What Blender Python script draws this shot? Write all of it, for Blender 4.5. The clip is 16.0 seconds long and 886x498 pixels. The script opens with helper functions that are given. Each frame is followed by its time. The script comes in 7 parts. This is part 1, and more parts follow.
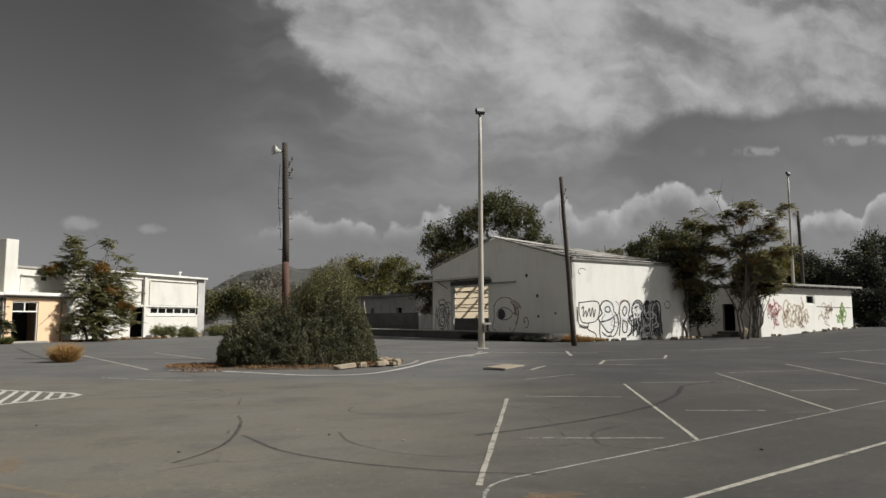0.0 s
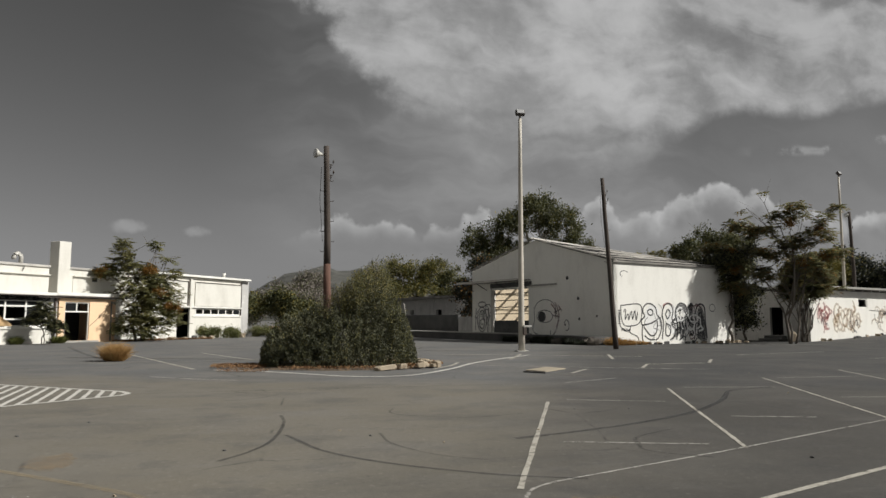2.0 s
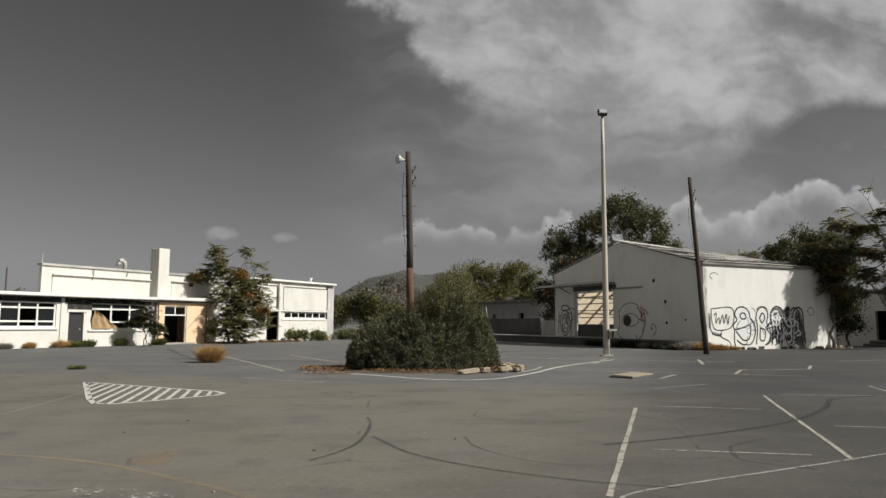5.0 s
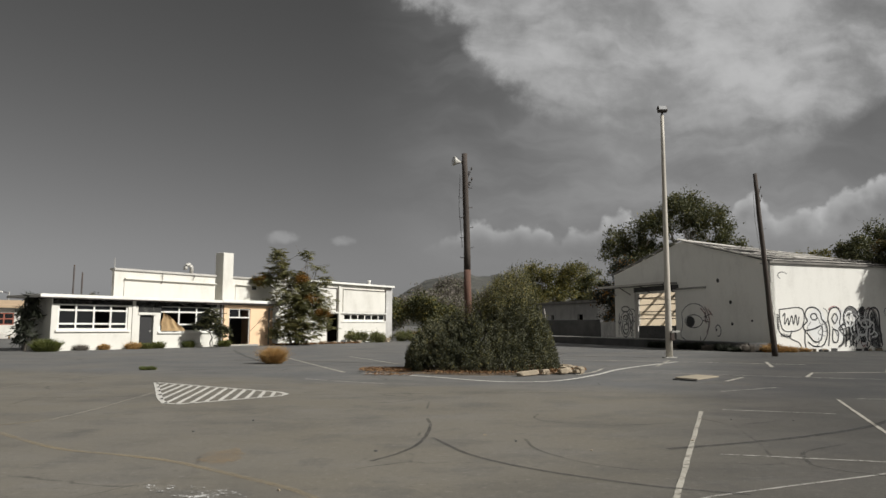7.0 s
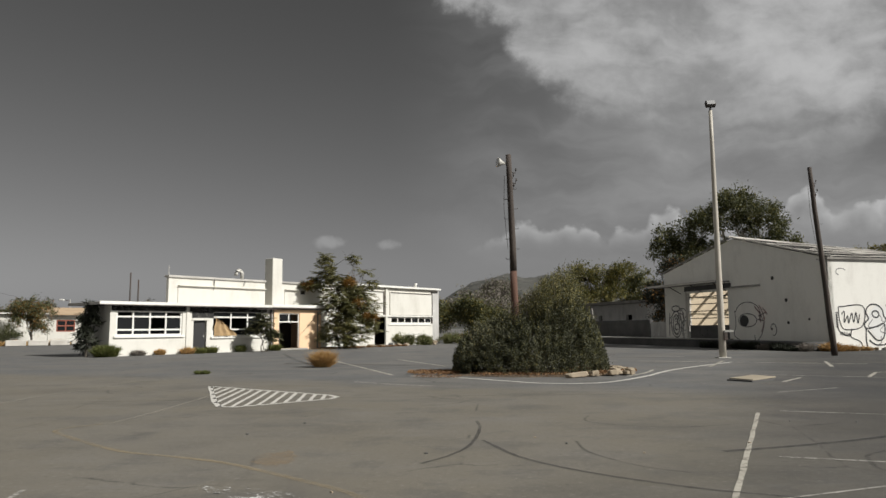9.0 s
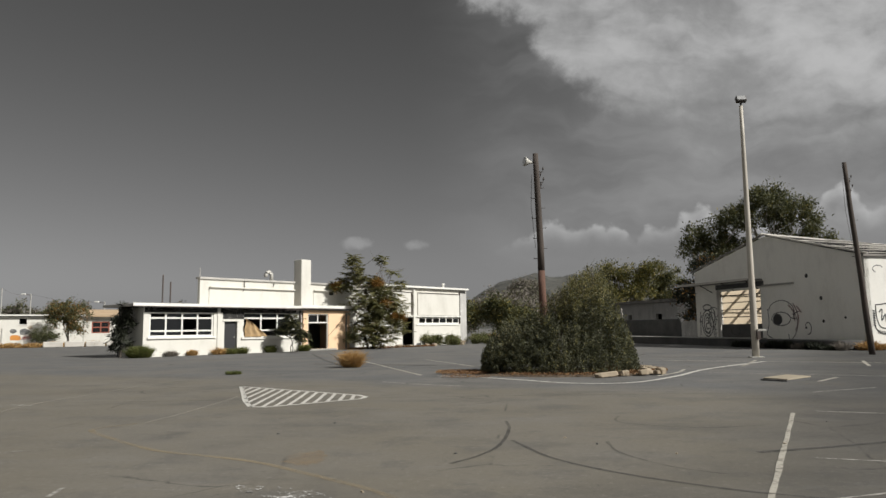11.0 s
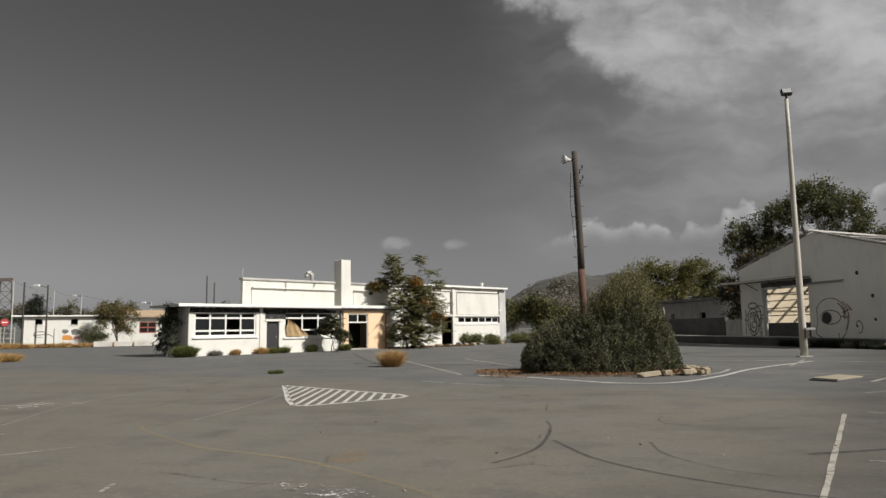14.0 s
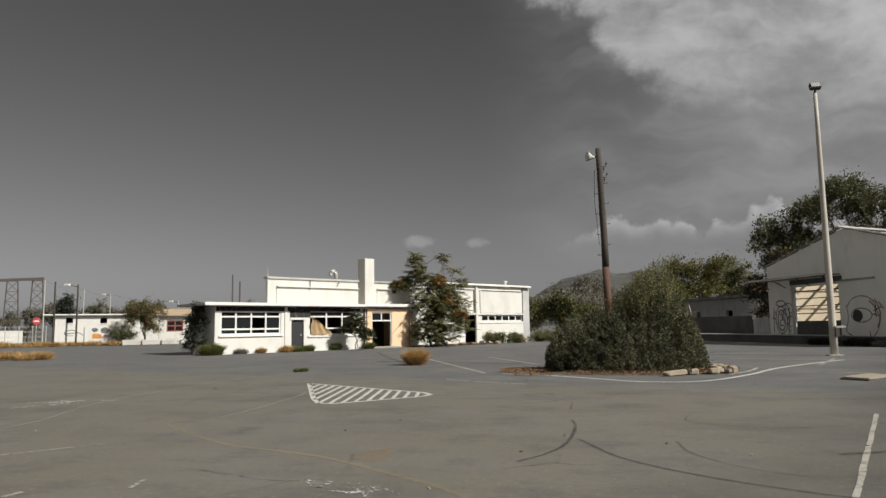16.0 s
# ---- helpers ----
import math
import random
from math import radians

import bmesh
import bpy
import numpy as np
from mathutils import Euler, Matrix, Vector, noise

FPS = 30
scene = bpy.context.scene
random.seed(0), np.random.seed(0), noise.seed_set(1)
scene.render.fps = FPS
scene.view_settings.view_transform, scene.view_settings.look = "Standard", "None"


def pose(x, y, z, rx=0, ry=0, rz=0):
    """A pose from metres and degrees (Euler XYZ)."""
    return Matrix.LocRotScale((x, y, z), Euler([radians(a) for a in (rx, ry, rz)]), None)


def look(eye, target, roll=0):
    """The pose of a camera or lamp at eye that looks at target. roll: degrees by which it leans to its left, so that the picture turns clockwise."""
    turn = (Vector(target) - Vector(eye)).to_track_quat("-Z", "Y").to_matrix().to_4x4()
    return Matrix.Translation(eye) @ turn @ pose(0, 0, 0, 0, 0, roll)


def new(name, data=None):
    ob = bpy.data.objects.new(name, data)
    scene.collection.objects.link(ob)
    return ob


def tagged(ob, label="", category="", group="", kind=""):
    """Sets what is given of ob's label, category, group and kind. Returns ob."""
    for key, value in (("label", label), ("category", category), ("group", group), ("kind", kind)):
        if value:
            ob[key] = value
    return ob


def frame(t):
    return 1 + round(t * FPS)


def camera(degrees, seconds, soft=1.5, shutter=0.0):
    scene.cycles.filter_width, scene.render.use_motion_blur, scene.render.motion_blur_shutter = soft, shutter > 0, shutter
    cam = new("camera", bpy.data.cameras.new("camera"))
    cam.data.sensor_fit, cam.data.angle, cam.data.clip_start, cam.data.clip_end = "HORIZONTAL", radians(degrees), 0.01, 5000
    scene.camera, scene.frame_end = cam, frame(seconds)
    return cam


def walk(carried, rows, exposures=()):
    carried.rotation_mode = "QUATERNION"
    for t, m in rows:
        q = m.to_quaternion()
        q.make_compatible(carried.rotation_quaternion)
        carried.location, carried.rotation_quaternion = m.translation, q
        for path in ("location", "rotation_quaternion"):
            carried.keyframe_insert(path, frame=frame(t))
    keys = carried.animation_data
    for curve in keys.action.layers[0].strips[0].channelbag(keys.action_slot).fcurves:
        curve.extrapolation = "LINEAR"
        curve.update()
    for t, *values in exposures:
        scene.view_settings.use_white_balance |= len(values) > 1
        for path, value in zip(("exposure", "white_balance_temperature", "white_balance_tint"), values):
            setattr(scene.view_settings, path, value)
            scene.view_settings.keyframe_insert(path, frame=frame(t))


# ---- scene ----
cam = camera(64.544, 16.0, soft=1.5)
# seconds, x, y, z, yaw, pitch, roll: a pan by hand, the lens a little ahead of the turning point
ROWS = [
    (0, 0.0509, -0.0065, 1.41, -14.563, 5.686, -0.106),
    (0.5, 0.0486, -0.0059, 1.41, -13.883, 5.718, -0.162),
    (1, 0.0457, -0.0052, 1.41, -13.035, 5.761, -0.027),
    (1.5, 0.0428, -0.0046, 1.41, -12.188, 5.79, 0.036),
    (2, 0.0397, -0.0039, 1.41, -11.311, 5.854, 0.203),
    (2.5, 0.0365, -0.0033, 1.41, -10.376, 5.902, 0.286),
    (3, 0.0326, -0.0026, 1.41, -9.26, 5.935, 0.369),
    (3.5, 0.0288, -0.0021, 1.41, -8.174, 5.961, 0.503),
    (4, 0.0247, -0.0015, 1.41, -7.003, 6.015, 0.52),
    (6.5, 0.0041, -0, 1.41, -1.168, 6.208, 0.147),
    (7, -0, 0, 1.41, 0, 6.23, 0.2),
    (7.5, -0.0037, -0, 1.41, 1.047, 6.269, 0.015),
    (8, -0.0073, -0.0001, 1.41, 2.075, 6.304, -0.15),
    (8.5, -0.0104, -0.0003, 1.41, 2.936, 6.368, -0.346),
    (9, -0.0131, -0.0004, 1.41, 3.714, 6.421, -0.441),
    (11.5, -0.0228, -0.0013, 1.41, 6.455, 6.452, -0.658),
    (12, -0.0247, -0.0015, 1.41, 7.007, 6.471, -0.629),
    (12.5, -0.0267, -0.0018, 1.41, 7.561, 6.491, -0.716),
    (13, -0.0285, -0.002, 1.41, 8.101, 6.488, -0.849),
    (13.5, -0.0302, -0.0023, 1.41, 8.583, 6.49, -0.846),
    (14, -0.032, -0.0025, 1.41, 9.101, 6.438, -0.788),
    (14.5, -0.0337, -0.0028, 1.41, 9.585, 6.408, -0.684),
    (15, -0.0355, -0.0031, 1.41, 10.085, 6.373, -0.804),
    (15.5, -0.037, -0.0034, 1.41, 10.531, 6.374, -0.765),
    (16, -0.0386, -0.0037, 1.41, 10.996, 6.33, -0.823),
]
walk(cam, [(t, pose(x, y, z, 90 + pitch, 0, yaw) @ pose(0, 0, 0, 0, 0, roll)) for t, x, y, z, yaw, pitch, roll in ROWS])

# ---------------------------------------------------------------- light
SKY_LOW, SKY_HIGH, CLOUD, SUN = 0.45, 0.36, 5.8, 5.1
SUN_AZ, SUN_EL = 112.0, 38.0      # compass from +y towards +x, and height


class Nodes:
    """Short hand for node trees."""

    def __init__(self, tree):
        self.t = tree

    def add(self, kind, **props):
        n = self.t.nodes.new(kind)
        for k, v in props.items():
            if k == "noise_dimensions":
                n.noise_dimensions = v
            elif k == "operation":
                n.operation = v
            elif k == "feature":
                n.feature = v
            elif k == "voronoi_dimensions":
                n.voronoi_dimensions = v
        return n

    def put(self, socket, v):
        if isinstance(v, bpy.types.NodeSocket):
            self.t.links.new(v, socket)
        elif v is not None:
            socket.default_value = v

    def math(self, op, a, b=None, c=None, clamp=False):
        n = self.t.nodes.new("ShaderNodeMath")
        n.operation, n.use_clamp = op, clamp
        for i, v in enumerate((a, b, c)):
            if v is not None:
                self.put(n.inputs[i], v)
        return n.outputs[0]

    def vmath(self, op, a, b=None):
        n = self.t.nodes.new("ShaderNodeVectorMath")
        n.operation = op
        self.put(n.inputs[0], a)
        if b is not None:
            self.put(n.inputs[1], b)
        return n.outputs[0]

    def noise(self, vec, scale, detail=4.0, rough=0.55, distort=0.0):
        n = self.t.nodes.new("ShaderNodeTexNoise")
        self.put(n.inputs["Vector"], vec)
        n.inputs["Scale"].default_value = scale
        n.inputs["Detail"].default_value = detail
        n.inputs["Roughness"].default_value = rough
        n.inputs["Distortion"].default_value = distort
        return n.outputs[0]

    def step(self, v, lo, hi, a=0.0, b=1.0):
        n = self.t.nodes.new("ShaderNodeMapRange")
        n.interpolation_type = "SMOOTHSTEP"
        self.put(n.inputs[0], v)
        for i, x in ((1, lo), (2, hi), (3, a), (4, b)):
            self.put(n.inputs[i], x)
        return n.outputs[0]

    def mix(self, f, a, b, blend="MIX"):
        n = self.t.nodes.new("ShaderNodeMix")
        n.data_type, n.blend_type = "RGBA", blend
        self.put(n.inputs[0], f)
        self.put(n.inputs[6], a if not isinstance(a, tuple) else (*a[:3], 1))
        self.put(n.inputs[7], b if not isinstance(b, tuple) else (*b[:3], 1))
        return n.outputs[2]

    def xyz(self, x, y, z):
        n = self.t.nodes.new("ShaderNodeCombineXYZ")
        for i, v in enumerate((x, y, z)):
            self.put(n.inputs[i], v)
        return n.outputs[0]

    def split(self, v):
        n = self.t.nodes.new("ShaderNodeSeparateXYZ")
        self.put(n.inputs[0], v)
        return n.outputs

    def mapping(self, vec, scale=(1, 1, 1), rot=(0, 0, 0)):
        n = self.t.nodes.new("ShaderNodeMapping")
        self.put(n.inputs[0], vec)
        n.inputs["Scale"].default_value, n.inputs["Rotation"].default_value = scale, rot
        return n.outputs[0]


world = bpy.data.worlds.new("world")
scene.world = world
world.use_nodes = True
world.node_tree.nodes.clear()
N = Nodes(world.node_tree)
sky = world.node_tree.nodes.new("ShaderNodeTexSky")
sky.sky_type, sky.sun_disc = "NISHITA", False
sky.sun_elevation, sky.sun_rotation = radians(SUN_EL), radians(SUN_AZ)
bw = world.node_tree.nodes.new("ShaderNodeRGBToBW")
N.put(bw.inputs[0], sky.outputs[0])
way = world.node_tree.nodes.new("ShaderNodeTexCoord").outputs["Generated"]
wx, wy, wz = N.split(way)
depth = N.math("MAXIMUM", wy, 0.15)
X, Z = N.math("DIVIDE", wx, depth), N.math("DIVIDE", wz, depth)
flat = N.xyz(X, Z, 0.0)
# clear sky: a dull grey, darker overhead
clear = N.math("MULTIPLY", bw.outputs[0], N.step(wz, 0.0, 0.5, SKY_LOW, SKY_HIGH))
# the high veil of cloud, drawn out from lower left to upper right
def wander(vec, scale, amount, shift):
    """Noise offsets that bend a flat direction."""
    a = N.math("SUBTRACT", N.noise(vec, scale, 4, 0.55), 0.5)
    b = N.math("SUBTRACT", N.noise(N.vmath("ADD", vec, shift), scale, 4, 0.55), 0.5)
    return N.vmath("ADD", vec, N.xyz(N.math("MULTIPLY", a, amount), N.math("MULTIPLY", b, amount), 0.0))


bent = wander(wander(flat, 3.2, 0.16, (5.2, 1.3, 0.0)), 9.0, 0.05, (2.7, 8.1, 0.0))
streak = N.noise(N.mapping(bent, (1.0, 2.4, 1), (0, 0, radians(22))), 3.0, 6, 0.52)
cross = N.noise(N.mapping(bent, (1.2, 3.2, 1), (0, 0, radians(-16))), 4.0, 6, 0.55)
puff = N.noise(flat, 14.0, 7, 0.62)
tuft_n = N.math("SUBTRACT", puff, 0.5)
bx, bz, _ = N.split(wander(flat, 6.0, 0.05, (1.1, 4.2, 0.0)))
bulge = N.math("SUBTRACT", N.noise(N.vmath("ADD", flat, (3.3, 0.7, 0.0)), 8.0, 3, 0.5), 0.5)
edge_left = N.step(N.math("ADD", N.math("ADD", bx, N.math("MULTIPLY", bz, 0.9)), N.math("ADD", N.math("MULTIPLY", bulge, 0.16), N.math("MULTIPLY", tuft_n, 0.14))), 0.380, 0.440)
drop, rise = N.step(bx, 0.17, 0.30), N.step(bx, 0.46, 0.57)
floor_line = N.math("ADD", N.math("SUBTRACT", 0.302, N.math("MULTIPLY", drop, 0.055)), N.math("ADD", N.math("MULTIPLY", rise, 0.045), N.math("ADD", N.step(bx, 0.56, 0.71, 0.0, 0.056), N.step(bx, 0.7, 1.1, 0.0, 0.035))))
soft_low = N.math("ADD", 0.016, N.math("MULTIPLY", N.math("SUBTRACT", drop, rise), 0.11))
edge_low = N.step(N.math("ADD", N.math("SUBTRACT", bz, floor_line), N.math("MULTIPLY", tuft_n, 0.035)), N.math("MULTIPLY", soft_low, -1.0), soft_low)
veil = N.math("MULTIPLY", edge_left, edge_low)
body = N.math("ADD", N.math("MULTIPLY", streak, 0.50), N.math("ADD", N.math("MULTIPLY", cross, 0.30), N.math("MULTIPLY", puff, 0.20)))
core = N.step(N.math("ADD", N.math("POWER", N.math("ABSOLUTE", N.math("DIVIDE", N.math("SUBTRACT", bx, 0.42), 0.36)), 2.0), N.math("POWER", N.math("ABSOLUTE", N.math("DIVIDE", N.math("SUBTRACT", bz, 0.40), 0.15)), 2.0)), 0.0, 1.3, 0.10, 0.0)
dense = N.math("MULTIPLY", veil, N.step(body, 0.34, 0.52, 0.62, 1.0))
veil_c = N.math("MULTIPLY", CLOUD, N.math("ADD", core, N.step(body, 0.38, 0.62, 0.32, 0.72)))
# thin soft haze under the veil, thickest over the middle of the lot
wisp = N.math("MULTIPLY", N.step(N.noise(N.mapping(bent, (1.0, 3.6, 1), (0, 0, radians(-9))), 3.4, 5, 0.52), 0.34, 0.68, 0.25, 1.0),
              N.math("MULTIPLY", N.math("MULTIPLY", N.step(bx, -0.16, 0.16), N.step(bx, 0.50, 0.66, 1.0, 0.25)), N.step(bz, 0.04, 0.16)))
# a thin broken streak high on the right
gap = N.math("ABSOLUTE", N.math("SUBTRACT", N.math("SUBTRACT", bz, 0.184), N.math("MULTIPLY", bx, 0.125)))
thread = N.math("MULTIPLY", N.step(gap, 0.002, 0.012, 1.0, 0.0), N.math("MULTIPLY", N.step(bx, 0.68, 0.80), N.step(puff, 0.46, 0.60)))
# heaped clouds over the horizon: centre, half width, top
cum = None
for cx, half, top in ((0.055, 0.036, 0.166), (0.094, 0.046, 0.165), (0.140, 0.045, 0.149), (0.005, 0.08, 0.140), (0.212, 0.042, 0.161), (0.247, 0.038, 0.179), (0.286, 0.042, 0.167), (0.335, 0.06, 0.152),
                      (0.405, 0.05, 0.186), (0.442, 0.046, 0.202), (0.50, 0.05, 0.187), (0.548, 0.06, 0.176), (0.605, 0.05, 0.216), (0.653, 0.052, 0.240), (0.712, 0.06, 0.227), (0.78, 0.07, 0.213), (0.85, 0.06, 0.196),
                      (0.94, 0.05, 0.209), (0.99, 0.06, 0.200), (1.065, 0.08, 0.198), (1.085, 0.05, 0.243), (1.22, 0.13, 0.22)):
    dx = N.math("DIVIDE", N.math("SUBTRACT", bx, cx), half)
    hump = N.math("SUBTRACT", top - 0.015, N.math("MULTIPLY", N.math("MULTIPLY", dx, dx), 0.030))
    cum = hump if cum is None else N.math("MAXIMUM", cum, hump)
heaps = wander(flat, 22.0, 0.022, (0.4, 6.1, 0.0))
SUNWARD = (0.011, 0.013, 0.0)


def swell(vec):
    """Rounded knobs on rounded knobs."""
    out = None
    for scale, amount in ((17.0, 0.030), (38.0, 0.017), (80.0, 0.008)):
        c = world.node_tree.nodes.new("ShaderNodeTexVoronoi")
        c.feature = "SMOOTH_F1"
        N.put(c.inputs["Vector"], vec)
        c.inputs["Scale"].default_value = scale
        v = N.math("MULTIPLY", N.math("SUBTRACT", 0.40, c.outputs["Distance"]), amount)
        out = v if out is None else N.math("ADD", out, v)
    return out


lump = N.noise(flat, 26.0, 6, 0.6)
knob = swell(heaps)
relief = N.math("SUBTRACT", knob, swell(N.vmath("ADD", heaps, SUNWARD)))
under = N.math("ADD", N.math("ADD", N.math("SUBTRACT", cum, Z), knob), N.math("MULTIPLY", N.math("SUBTRACT", lump, 0.5), 0.034))
heap_m = N.math("MULTIPLY", N.step(under, -0.002, 0.009), N.math("MULTIPLY", N.step(under, 0.016, 0.055, 0.95, 0.18), N.step(Z, 0.10, 0.155)))
heap_c = N.math("ADD", N.step(under, 0.0, 0.040, 0.30, 0.0), N.math("ADD", 0.43, N.step(relief, -0.012, 0.012, -0.10, 0.14)))
# two small puffs over the hall
faint = N.math("ADD", *[N.step(N.math("ADD", N.math("ADD", N.math("POWER", N.math("ABSOLUTE", N.math("DIVIDE", N.math("SUBTRACT", X, cx), rx)), 2.0), N.math("POWER", N.math("ABSOLUTE", N.math("DIVIDE", N.math("SUBTRACT", Z, cz), rz)), 2.0)), N.math("MULTIPLY", N.math("SUBTRACT", lump, 0.5), 3.6)), -0.3, 1.1, 1.0, 0.0) for cx, cz, rx, rz in ((-0.234, 0.125, 0.027, 0.011), (-0.147, 0.121, 0.023, 0.009))])
glow = N.math("ADD", clear, N.math("MULTIPLY", faint, CLOUD * 0.17))
glow = N.math("ADD", glow, N.math("MULTIPLY", wisp, CLOUD * 0.22))
glow = N.math("ADD", glow, N.math("MULTIPLY", thread, CLOUD * 0.20))
glow = N.math("ADD", N.math("MULTIPLY", glow, N.math("SUBTRACT", 1.0, N.math("MULTIPLY", dense, 0.9))), N.math("MULTIPLY", dense, veil_c))
glow = N.math("ADD", N.math("MULTIPLY", glow, N.math("SUBTRACT", 1.0, heap_m)), N.math("MULTIPLY", heap_m, N.math("MULTIPLY", heap_c, CLOUD)))
tone = world.node_tree.nodes.new("ShaderNodeCombineColor")
for i, k in enumerate((1.0, 1.0, 1.0)):
    N.put(tone.inputs[i], N.math("MULTIPLY", glow, k))
back = world.node_tree.nodes.new("ShaderNodeBackground")
N.put(back.inputs[0], tone.outputs[0])
back.inputs[1].default_value = 0.1
world.node_tree.links.new(back.outputs[0], world.node_tree.nodes.new("ShaderNodeOutputWorld").inputs[0])

sun_data = bpy.data.lights.new("sun", "SUN")
sun_data.energy, sun_data.angle, sun_data.color = SUN, radians(0.53), (1.0, 0.975, 0.925)
sun = new("sun", sun_data)
sun_from = Vector((math.sin(radians(SUN_AZ)) * math.cos(radians(SUN_EL)), math.cos(radians(SUN_AZ)) * math.cos(radians(SUN_EL)), math.sin(radians(SUN_EL))))
sun.matrix_world = look(sun_from * 60, (0, 0, 0))

# ---------------------------------------------------------------- materials


def material(name):
    m = bpy.data.materials.new(name)
    m.use_nodes = True
    n = Nodes(m.node_tree)
    return m, n, m.node_tree.nodes["Principled BSDF"]


def bump(n, bsdf, height, strength, dist=0.02):
    b = n.t.nodes.new("ShaderNodeBump")
    b.inputs["Strength"].default_value, b.inputs["Distance"].default_value = strength, dist
    n.put(b.inputs["Height"], height)
    n.put(bsdf.inputs["Normal"], b.outputs[0])


def coords(n):
    return n.t.nodes.new("ShaderNodeTexCoord").outputs["Object"]


def place(n):
    return n.t.nodes.new("ShaderNodeNewGeometry").outputs["Position"]


def plain(name, color, dark=None, rough=0.7, metal=0.0, big=0.8, small=14.0, bumps=0.25, amount=0.6):
    """Paint, wood, stone or metal with blotches and grain."""
    m, n, b = material(name)
    dark = dark or tuple(c * 0.55 for c in color)
    p = place(n)
    f = n.math("ADD", n.math("MULTIPLY", n.noise(p, big, 5, 0.6), 0.6), n.math("MULTIPLY", n.noise(p, small, 6, 0.65), 0.4))
    n.put(b.inputs["Base Color"], n.mix(n.math("MULTIPLY", n.step(f, 0.35, 0.68), amount), color, dark))
    b.inputs["Roughness"].default_value, b.inputs["Metallic"].default_value = rough, metal
    bump(n, b, n.noise(p, small * 2.5, 5, 0.6), bumps)
    return m


def plaster(name, color, stain, amount=0.5, peel=(0.30, 0.28, 0.25), peel_at=0.68):
    """Limewashed wall: blotches, rain streaks below the eaves' drip points, patches where the paint is gone."""
    m, n, b = material(name)
    p = place(n)
    streaks = n.noise(n.mapping(p, (1.0, 1.0, 0.34)), 1.3, 7, 0.65)
    blot = n.noise(p, 0.55, 6, 0.6)
    fine = n.noise(p, 7.0, 6, 0.65)
    f = n.math("ADD", n.math("MULTIPLY", streaks, 0.5), n.math("ADD", n.math("MULTIPLY", blot, 0.3), n.math("MULTIPLY", fine, 0.2)))
    c = n.mix(n.math("MULTIPLY", n.step(f, 0.44, 0.70), amount), color, stain)
    gone = n.step(n.math("ADD", n.math("MULTIPLY", n.noise(p, 1.7, 7, 0.7), 0.7), n.math("MULTIPLY", fine, 0.3)), peel_at, peel_at + 0.03)
    c = n.mix(gone, c, peel)
    n.put(b.inputs["Base Color"], c)
    b.inputs["Roughness"].default_value = 0.85
    bump(n, b, n.math("SUBTRACT", n.noise(p, 22.0, 5, 0.6), n.math("MULTIPLY", gone, 0.8)), 0.3)
    return m


def worn_paint(name, color, keep=0.5, rough=0.8, scale=9.0, soft=0.16, top=1.0):
    """Paint or rubber on the asphalt, worn through so that the ground shows."""
    m, n, b = material(name)
    p = place(n)
    f = n.math("ADD", n.math("MULTIPLY", n.noise(p, scale, 7, 0.7), 0.65), n.math("MULTIPLY", n.noise(p, scale * 0.16, 4, 0.6), 0.35))
    vis = n.math("MULTIPLY", n.step(f, keep - soft, keep + soft), top)
    n.put(b.inputs["Base Color"], n.mix(n.noise(p, 30.0, 4, 0.6), color, tuple(c * 0.75 for c in color)))
    b.inputs["Roughness"].default_value = rough
    n.put(b.inputs["Alpha"], vis)
    return m


def leaf_mat(name, colors, rough=0.6, through_light=0.25):
    """Leaves: the tint changes from leaf to leaf."""
    m, n, b = material(name)
    ramp = n.t.nodes.new("ShaderNodeValToRGB")
    el = ramp.color_ramp.elements
    for i, c in enumerate(colors):
        e = el[i] if i < 2 else el.new(1.0)
        e.position, e.color = i / (len(colors) - 1), (*c, 1)
    geo = n.t.nodes.new("ShaderNodeNewGeometry")
    f = n.math("ADD", n.math("MULTIPLY", geo.outputs["Random Per Island"], 0.55), n.math("MULTIPLY", n.step(n.noise(geo.outputs["Position"], 0.9, 3, 0.6), 0.3, 0.7), 0.45))
    n.put(ramp.inputs[0], f)
    n.put(b.inputs["Base Color"], ramp.outputs[0])
    b.inputs["Roughness"].default_value = rough
    b.inputs["Specular IOR Level"].default_value = 0.3
    tr = n.t.nodes.new("ShaderNodeBsdfTranslucent")
    n.put(tr.inputs[0], ramp.outputs[0])
    mx = n.t.nodes.new("ShaderNodeMixShader")
    mx.inputs[0].default_value = through_light
    n.t.links.new(b.outputs[0], mx.inputs[1])
    n.t.links.new(tr.outputs[0], mx.inputs[2])
    n.t.links.new(mx.outputs[0], n.t.nodes["Material Output"].inputs[0])
    return m


